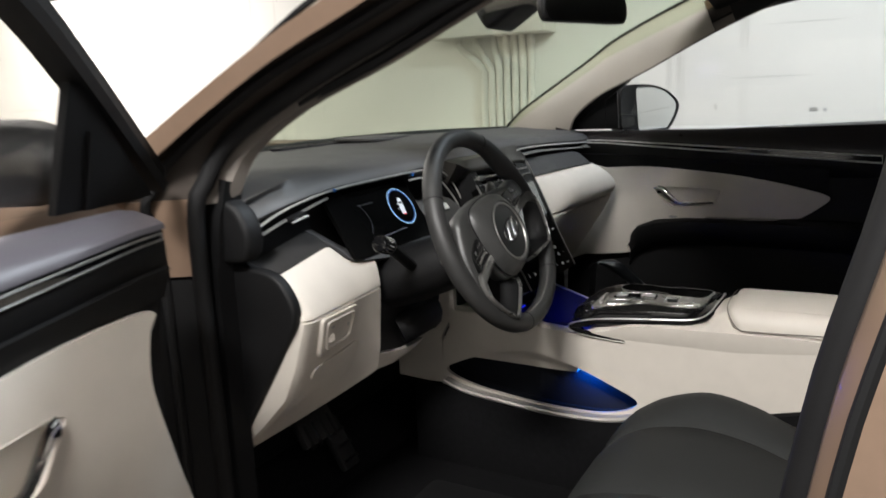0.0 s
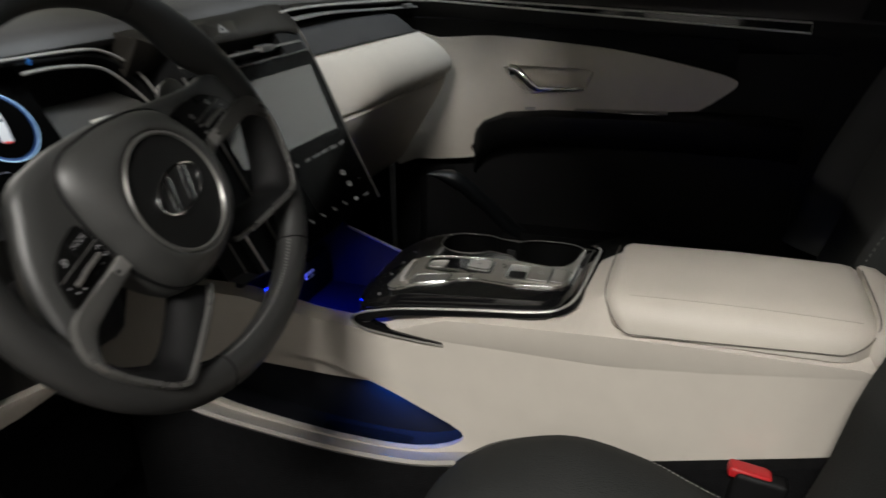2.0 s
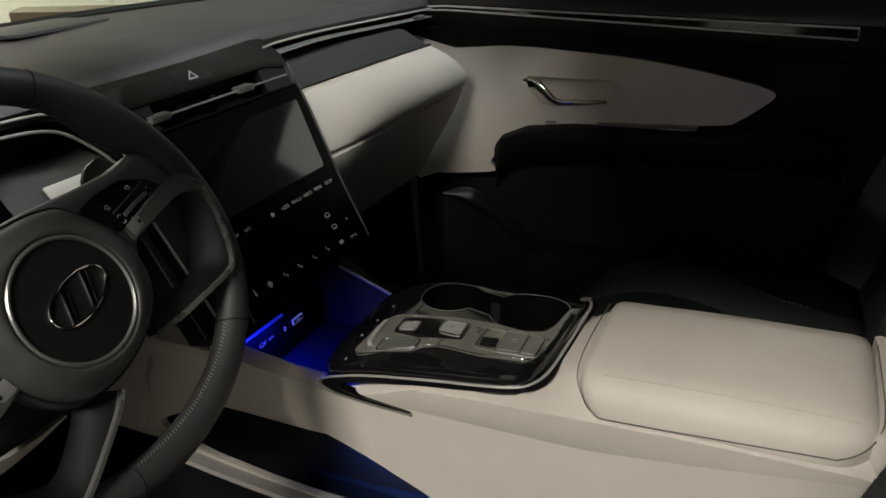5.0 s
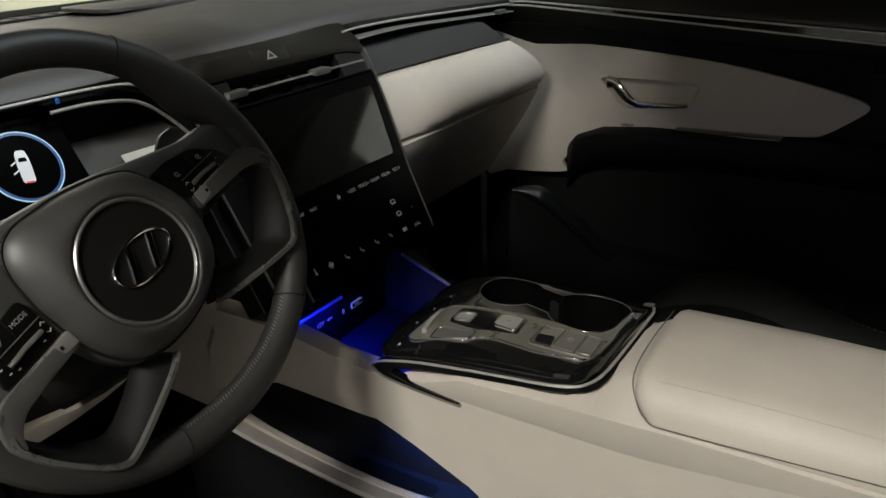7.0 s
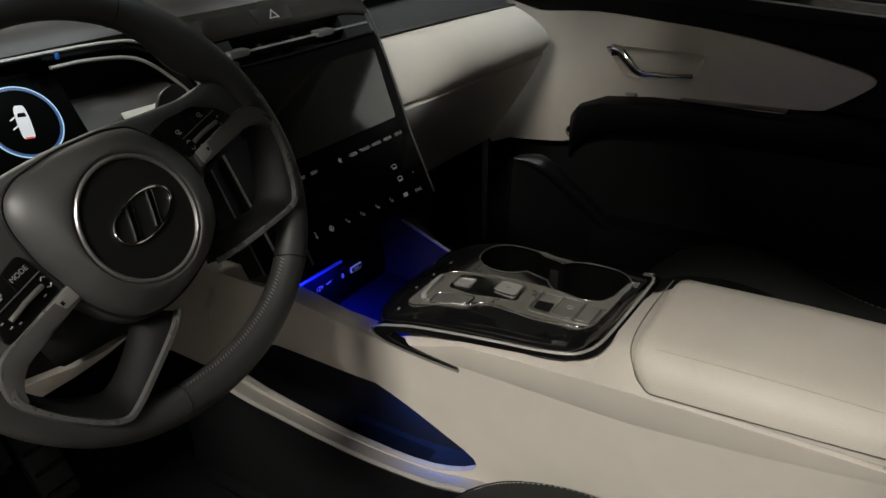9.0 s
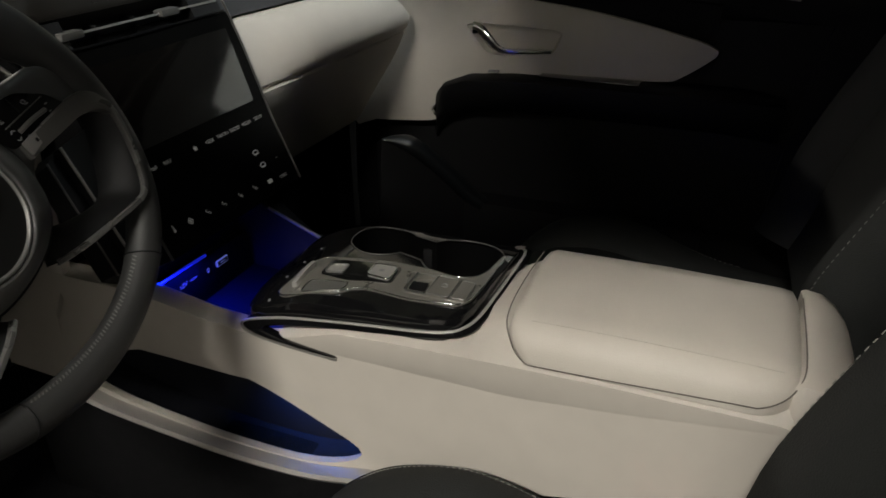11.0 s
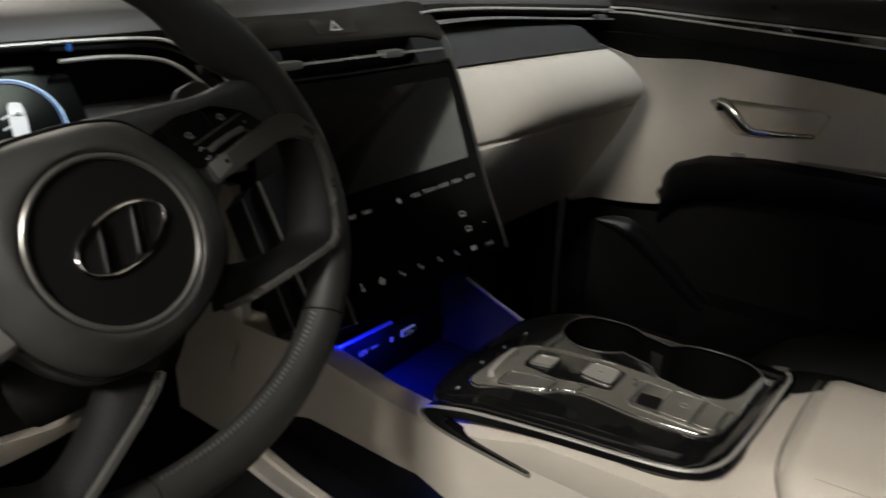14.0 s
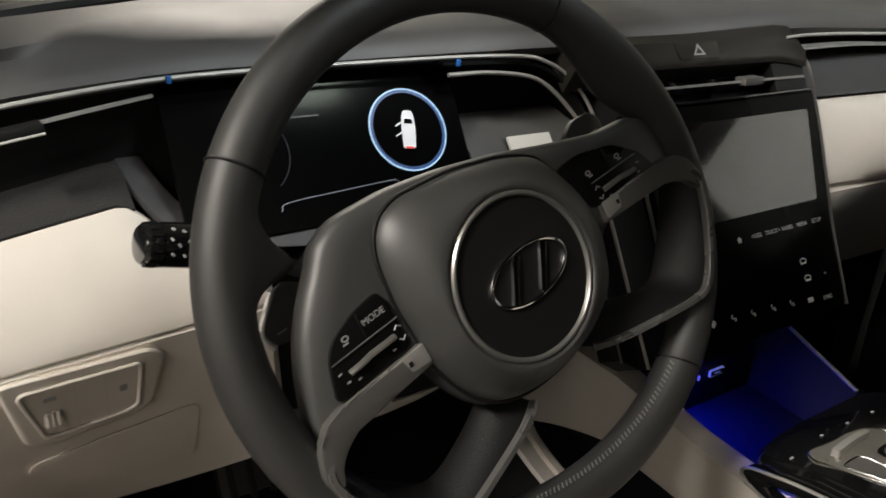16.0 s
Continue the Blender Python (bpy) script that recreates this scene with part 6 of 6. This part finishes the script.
        part("b_seal", sweep([p + Vector((g * 0.052, 0.052, 0)) for p in bp], ring_pts(12, 0.022, 0.02), up=(0, 1, 0.2)), RUBBER, b)
        part("b_trim", sweep([p + Vector((g * 0.075, 0.0, 0)) for p in bp], [(-0.02, -0.08), (0.02, -0.08), (0.02, 0.06), (-0.02, 0.06)], up=(0, 1, 0.2)), GREY if g == 1 else BLACK, b)
        part("b_groove", sweep([p + Vector((-g * 0.046, 0.034, 0)) for p in bp], ring_pts(8, 0.007, 0.007), up=(0, 1, 0.2)), RUBBER, b)
        part("sill", sweep([(-g * 0.80, 0.36, 0.36), (-g * 0.80, -0.65, 0.36)], [(-0.07, -0.06), (0.07, -0.06), (0.07, 0.05), (-0.04, 0.06), (-0.07, 0.04)]), PAINT, b)
        part("sill_seal", sweep([(-g * 0.755, 0.33, 0.425), (-g * 0.755, -0.6, 0.425)], 0.014), RUBBER, b)
        part("kick_panel", prism([(0.30, 0.42), (0.72, 0.42), (0.72, 1.05), (0.36, 1.08), (0.30, 0.9)], lambda a, c, w: Vector((-g * (0.70 + w), a, c)), 0.05), BLACK, b)
        part("fender", loft([[(-g * x, y, z) for x, z in ((0.86, 0.36), (0.92, 0.6), (0.915, 0.85), (0.87, 1.0), (0.78, 1.09), (0.74, 1.08), (0.74, 0.36))] for y in (0.37, 0.6, 1.0, 1.5)]), PAINT, b, "bronze front wing")
        part("rear_side", loft([[(-g * x, y, z) for x, z in ((0.84, 0.36), (0.91, 0.6), (0.90, 0.9), (0.83, 1.13), (0.76, 1.13), (0.76, 0.36))] for y in (-0.68, -1.0, -1.6, -2.3)]), PAINT, b)
        part("rear_glass_frame", prism([(-0.72, 1.12), (-2.2, 1.15), (-2.05, 1.2), (-1.7, 1.45), (-0.78, 1.5)], lambda a, c, w: Vector((-g * (0.79 - 0.5 * (c - 1.12) - w), a, c)), 0.006), material("privacy_glass", (0.01, 0.011, 0.011), 0.05), b, "dark tinted rear window")
    part("dash_seal", sweep(spline([(-0.70, 0.285, 1.104), (-0.62, 0.305, 1.112), (-0.56, 0.365, 1.115), (-0.45, 0.490, 1.116), (-0.33, 0.595, 1.118), (-0.2, 0.675, 1.119), (0.0, 0.71, 1.121), (0.28, 0.705, 1.122), (0.5, 0.625, 1.123), (0.70, 0.44, 1.122)], 5), ring_pts(8, 0.008, 0.007)), RUBBER, b)
    # windshield
    low = spline([(-0.735, 0.40, 1.11), (-0.55, 0.545, 1.11), (-0.33, 0.645, 1.11), (0.0, 0.705, 1.11), (0.28, 0.705, 1.11), (0.52, 0.62, 1.11), (0.735, 0.42, 1.11)], 4)
    top = spline([(-0.60, -0.28, 1.46), (-0.45, -0.23, 1.48), (-0.25, -0.20, 1.49), (0.0, -0.19, 1.495), (0.25, -0.20, 1.49), (0.45, -0.23, 1.48), (0.60, -0.28, 1.46)], 4)
    mid = [(p * 0.5 + q * 0.5) + Vector((0, 0.03, 0.03)) for p, q in zip(low, top)]
    ws = part("windshield", thick(loft([low, mid, top], False), 0.005), WINDSHIELD, b, "clear windshield")
    ws.visible_shadow = False
    down = [q * 0.82 + p * 0.18 + Vector((0, 0, -0.004)) for p, q in zip(mid, top)]
    part("windshield_band", thick(loft([[q + Vector((0, 0, -0.004)) for q in top], down], False), 0.003), BLACK, b, "black band along the top of the windshield")
    part("roof", loft([[(x, y, z - 0.05 * (x / 0.62) ** 2) for x in (-0.62, -0.4, -0.2, 0, 0.2, 0.4, 0.62)] + [(x, y, z - 0.03 - 0.05 * (x / 0.62) ** 2) for x in (0.62, 0.4, 0.2, 0, -0.2, -0.4, -0.62)] for y, z in ((-0.185, 1.51), (-0.3, 1.54), (-0.5, 1.575), (-1.0, 1.60), (-1.6, 1.58), (-2.1, 1.52))]), PAINT, b, "bronze roof")
    part("headliner", loft([[(x, y, z - 0.05 * (x / 0.62) ** 2) for x in (-0.6, -0.3, 0, 0.3, 0.6)] + [(x, y, z - 0.012 - 0.05 * (x / 0.62) ** 2) for x in (0.6, 0.3, 0, -0.3, -0.6)] for y, z in ((-0.195, 1.475), (-0.3, 1.497), (-0.5, 1.53), (-1.0, 1.555), (-1.6, 1.535), (-2.1, 1.48))]), HEADLINER, b)
    part("bonnet", loft([[(x, y, z - 0.05 * (x / 0.78) ** 2) for x in (-0.78, -0.4, 0, 0.4, 0.78)] + [(x, y, 0.9) for x in (0.78, 0.4, 0, -0.4, -0.78)] for y, z in ((0.74, 1.08), (1.1, 1.06), (1.5, 1.0), (1.65, 0.93))]), PAINT, b, "bronze bonnet")
    part("front_end", loft([[(x, y, z) for x, z in ((-0.9, 0.3), (-0.9, 0.9), (0, 0.93), (0.9, 0.9), (0.9, 0.3))] for y in (1.5, 1.72)]), PAINT, b)
    part("tailgate", prism([(-0.85, 0.4), (0.85, 0.4), (0.85, 1.12), (0.6, 1.48), (-0.6, 1.48), (-0.85, 1.12)], lambda a, c, w: Vector((a, -2.3 + 0.3 * max(0, c - 1.1) + w, c)), 0.05), BLACK, b)
    part("bulkhead", prism([(0.74, 1.09), (0.74, 0.36), (0.6, 0.36), (0.66, 0.6), (0.68, 1.09)], lambda a, c, w: Vector((-0.74 + w, a, c)), 1.48), BLACK, b)
    part("floor_pan", rbox((0, -0.8, 0.40), (1.52, 2.95, 0.05), 0.01), CARPET, b)
    part("foot_ramp", prism([(0.36, 0.42), (0.62, 0.62), (0.64, 0.42)], lambda a, c, w: Vector((-0.70 + w, a, c)), 1.4), CARPET, b)
    for g in (1, -1):
        for y in (1.0, -1.75):
            w = part("wheel", sweep([(-g * 0.80, y, 0.345), (-g * 0.90, y, 0.345)], ring_pts(28, 0.34)), RUBBER, b)
            part("rim", sweep([(-g * 0.88, y, 0.345), (-g * 0.905, y, 0.345)], ring_pts(20, 0.23)), SILVER, w)


def rear_mirror():
    m = thing("rear_view_mirror", "black interior mirror under the windshield", "mirror")
    c = Vector((0.01, -0.05, 1.389))
    tilt = Euler((radians(-6), 0, radians(-23))).to_matrix()
    shape = rounded([(-0.12, -0.032), (0.12, -0.032), (0.128, 0.0), (0.115, 0.034), (-0.115, 0.034), (-0.128, 0.0)], 0.02)
    part("housing", loft([[c + tilt @ Vector((a * s, y, b * s)) for a, b in shape] for y, s in ((0.0, 0.97), (0.004, 1.0), (0.02, 0.95), (0.035, 0.7))]), BLACK, m)
    part("glass", prism([(a * 0.95, b * 0.93) for a, b in shape], lambda a, b, w: c + tilt @ Vector((a, -0.0015 - w * 0.1, b)), 0.01), MIRROR, m)
    part("stem", sweep([c + Vector((0, 0.03, 0.01)), c + Vector((0, 0.09, 0.04)), c + Vector((0, 0.10, 0.055))], 0.012), BLACK, m)
    part("sensor_cover", rbox(c + Vector((0.01, 0.16, 0.022)), (0.13, 0.13, 0.06), 0.02, 3, Euler((radians(-32), 0, 0)).to_matrix()), BLACK, m)


def passenger_mirror():
    m = thing("wing_mirror", "black wing mirror outside the passenger window", "mirror")
    c = Vector((0.985, 0.06, 1.172))
    shape = [(p.x, p.y) for p in spline([(-0.135, -0.075, 0), (-0.145, 0.0, 0), (-0.125, 0.06, 0), (-0.02, 0.069, 0), (0.065, 0.053, 0), (0.115, 0.026, 0), (0.136, 0.002, 0), (0.125, -0.03, 0), (0.085, -0.075, 0), (0.04, -0.085, 0), (-0.08, -0.085, 0)], 4, True)]
    pane = rounded([(-0.078, 0.058), (0.0, 0.059), (0.06, 0.046), (0.103, 0.02), (0.118, 0.0), (0.106, -0.03), (0.07, -0.072), (-0.07, -0.075)], 0.012)
    turn = Euler((radians(-3), 0, radians(-26))).to_matrix()
    put = lambda a, b, w: c + turn @ Vector((a, w, b))
    part("housing", loft([[put(a * s, b * s, y) for a, b in shape] for y, s in ((-0.004, 0.97), (-0.006, 1.0), (0.01, 1.03), (0.05, 0.95), (0.085, 0.7), (0.095, 0.4))]), BLACK, m)
    part("glass", prism(pane, lambda a, b, w: put(a, b, -0.0075 - w), 0.0015), MIRROR, m)
    part("foot", sweep([(0.80, 0.13, 1.13), (0.87, 0.12, 1.125), (0.93, 0.12, 1.13)], [(-0.03, -0.012), (0.03, -0.012), (0.03, 0.014), (-0.03, 0.014)]), BLACK, m)


# ---- seats ----
def seat(cx, name, label):
    s = thing(name, label, "car seat", group="front seats")
    rings = []
    for y, zt, w, bo in ((-0.160, 0.55, 0.14, 0.0), (-0.168, 0.585, 0.165, 0.002), (-0.188, 0.615, 0.188, 0.006), (-0.22, 0.638, 0.206, 0.012), (-0.265, 0.654, 0.216, 0.022), (-0.335, 0.662, 0.221, 0.032), (-0.41, 0.652, 0.222, 0.027), (-0.47, 0.634, 0.22, 0.02), (-0.55, 0.615, 0.22, 0.015), (-0.70, 0.60, 0.22, 0.01)):
        zt -= 0.055 if cx > 0 else 0.0
        pr = [(-w, 0.44), (-w - 0.012, zt - 0.05), (-w - 0.012, zt - 0.004), (-w - 0.008, zt + bo * 0.5), (-w + 0.003, zt + bo * 0.86), (-w + 0.020, zt + bo), (-w + 0.042, zt + bo * 0.96), (-w + 0.066, zt + bo * 0.62), (-w + 0.085, zt + bo * 0.2), (-w + 0.092, zt - 0.005), (-w + 0.099, zt), (-0.06, zt + 0.006), (0, zt + 0.007)]
        rings.append([(cx + x, y, z) for x, z in pr] + [(cx - x, y, z) for x, z in pr[:-1][::-1]])
    skin = grid(rings, 1, 4)
    cu = part("cushion", loft(skin), SEAT, s, "", 60)
    n = len(rings[0])
    for i, j in ((3, 4), (n - 4, n - 5)):
        part("piping", sweep([r[i] for r in skin[10:34]], 0.0018), BLACK, cu)
        pts = spline([r[i] * 0.45 + r[j] * 0.55 + Vector((0, 0, 0.0008)) for r in skin[12:34]], 6)
        for a, b in zip(pts[::2], pts[1::2]):
            part("stitch", sweep([a, b], ring_pts(4, 0.0006)), STITCH, cu)
    rings = []
    lean = -0.05 if cx > 0 else -0.013
    for z, y, w in ((0.66, -0.58, 0.225), (0.72, -0.605, 0.245), (0.8, -0.625, 0.255), (0.9, -0.665, 0.258), (1.0, -0.71, 0.255), (1.12, -0.755, 0.24), (1.22, -0.785, 0.21), (1.28, -0.80, 0.17), (1.30, -0.815, 0.12)):
        y += lean
        pr = [(-w, y - 0.13), (-w - 0.012, y - 0.03), (-w, y + 0.03), (-w + 0.03, y + 0.045), (-w + 0.065, y + 0.025), (-w + 0.095, y - 0.005), (-w + 0.10, y - 0.012), (-w + 0.106, y - 0.007), (0, y - 0.012)]
        rings.append([(cx + x, yy, z) for x, yy in pr] + [(cx - x, yy, z) for x, yy in pr[:-1][::-1]])
    skin = grid(rings, 1, 3)
    bk = part("backrest", loft(skin), SEAT, s, "", 60)
    n = len(rings[0])
    for i, j in ((2, 3), (n - 3, n - 4)):
        pts = spline([r[i] * 0.5 + r[j] * 0.5 + Vector((0, 0.001, 0)) for r in skin[2:20]], 8)
        for a, b in zip(pts[::2], pts[1::2]):
            part("stitch", sweep([a, b], ring_pts(4, 0.0005)), STITCH if cx < 0 else SEAM, bk)
    part("headrest", loft([[(cx + x * q, y + d, z) for x, d in ((-0.12, -0.06), (-0.13, -0.02), (-0.11, 0.02), (0, 0.03), (0.11, 0.02), (0.13, -0.02), (0.12, -0.06))] for z, y, q in ((1.34, -0.83, 0.85), (1.36, -0.83, 1.0), (1.45, -0.84, 1.0), (1.5, -0.85, 0.85))]), SEAT, s)
    for g in (-1, 1):
        part("headrest_post", sweep([(cx + g * 0.06, -0.84, 1.26), (cx + g * 0.06, -0.85, 1.38)], 0.006), CHROME, s)
    part("base", rbox((cx, -0.42, 0.46), (0.42, 0.46, 0.09), 0.02), BLACK, s)


def buckle():
    b = thing("seat_belt_buckle", "black seat belt buckle with red release button", "buckle")
    t = Euler((radians(8), 0, 0)).to_matrix()
    part("body", rbox((-0.148, -0.515, 0.622), (0.026, 0.052, 0.10), 0.006, 3, t), BLACK, b)
    part("button", rbox((-0.148, -0.5095, 0.670), (0.019, 0.042, 0.012), 0.004, 3, t), RED, b, "red release button")
    part("strap", rbox((-0.148, -0.53, 0.53), (0.01, 0.05, 0.14), 0.003), BLACK, b)


def pedals():
    p = thing("brake_pedal", "black rubber brake pedal", "pedal")
    part("pad", rbox((-0.42, 0.36, 0.60), (0.10, 0.02, 0.06), 0.008, 2, Euler((radians(-30), 0, 0)).to_matrix()), PEDAL, p)
    for k in range(4):
        part("rib", rbox((-0.455 + k * 0.023, 0.348, 0.595), (0.008, 0.008, 0.05), 0.002, 1, Euler((radians(-30), 0, 0)).to_matrix()), BLACK, p)
    part("lever", sweep(spline([(-0.41, 0.37, 0.61), (-0.40, 0.45, 0.68), (-0.40, 0.5, 0.8)], 4), 0.01), BLACK, p)
    a = thing("accelerator_pedal", "long black accelerator pedal", "pedal")
    part("pad", rbox((-0.32, 0.40, 0.54), (0.05, 0.018, 0.17), 0.006, 2, Euler((radians(-32), 0, 0)).to_matrix()), PEDAL, a)
    for k in range(5):
        part("rib", rbox((-0.32, 0.352 + k * 0.017, 0.49 + k * 0.027), (0.042, 0.008, 0.006), 0.002, 1, Euler((radians(-32), 0, 0)).to_matrix()), BLACK, a)
    part("lever", sweep([(-0.32, 0.44, 0.6), (-0.32, 0.5, 0.72)], 0.009), BLACK, a)
    m = thing("floor_mat", "black carpet floor mat in the driver footwell", "mat")
    part("mat", prism(rounded([(-0.62, -0.16), (-0.17, -0.16), (-0.17, 0.3), (-0.3, 0.36), (-0.62, 0.34)], 0.05), lambda a, b, c: Vector((a, b, 0.426 + c)), 0.008, 0.003), CARPET, m)
    part("heel_pad", prism(rounded([(-0.45, 0.0), (-0.24, 0.0), (-0.24, 0.2), (-0.45, 0.2)], 0.02), lambda a, b, c: Vector((a, b, 0.4345 + c)), 0.003, 0.001), RUBBER, m)


def footwell_brace():
    f = thing("footwell_panel", "dark grey curved panel in the passenger footwell", "panel")
    ridge = spline([(0.535, 0.095, 0.748), (0.556, 0.07, 0.742), (0.578, 0.042, 0.724), (0.615, -0.004, 0.668), (0.652, -0.05, 0.605), (0.69, -0.11, 0.55)], 5)
    dark = material("dark_footwell_plastic", (0.008, 0.009, 0.010), 0.36, vary=0.05)
    rings = []
    for k, p in enumerate(ridge):
        f1 = min(1.0, 0.12 + k / 9.0)
        along = (ridge[min(k + 1, len(ridge) - 1)] - ridge[max(k - 1, 0)]).normalized()
        side = along.cross(Vector((0, 0, 1))).normalized()
        rings.append([p + side * (a * f1) + side.cross(along) * (b * f1) for a, b in ring_pts(14, 0.028, 0.016)])
    part("ridge", loft(rings), dark, f, "", 60)
    part("skirt", loft([[p, p + Vector((0.06, 0.04, -0.03)), p + Vector((0.05, 0.04, -0.2)), p + Vector((-0.005, 0.01, -0.2))] for p in ridge]), BLACK, f)


passenger_door()
driver_door()
body()
rear_mirror()
passenger_mirror()
seat(-0.385, "driver_seat", "charcoal front seat with pale stitching, beside the open door")
seat(0.385, "passenger_seat", "charcoal front seat with pale stitching, beyond the console")
buckle()
pedals()
footwell_brace()
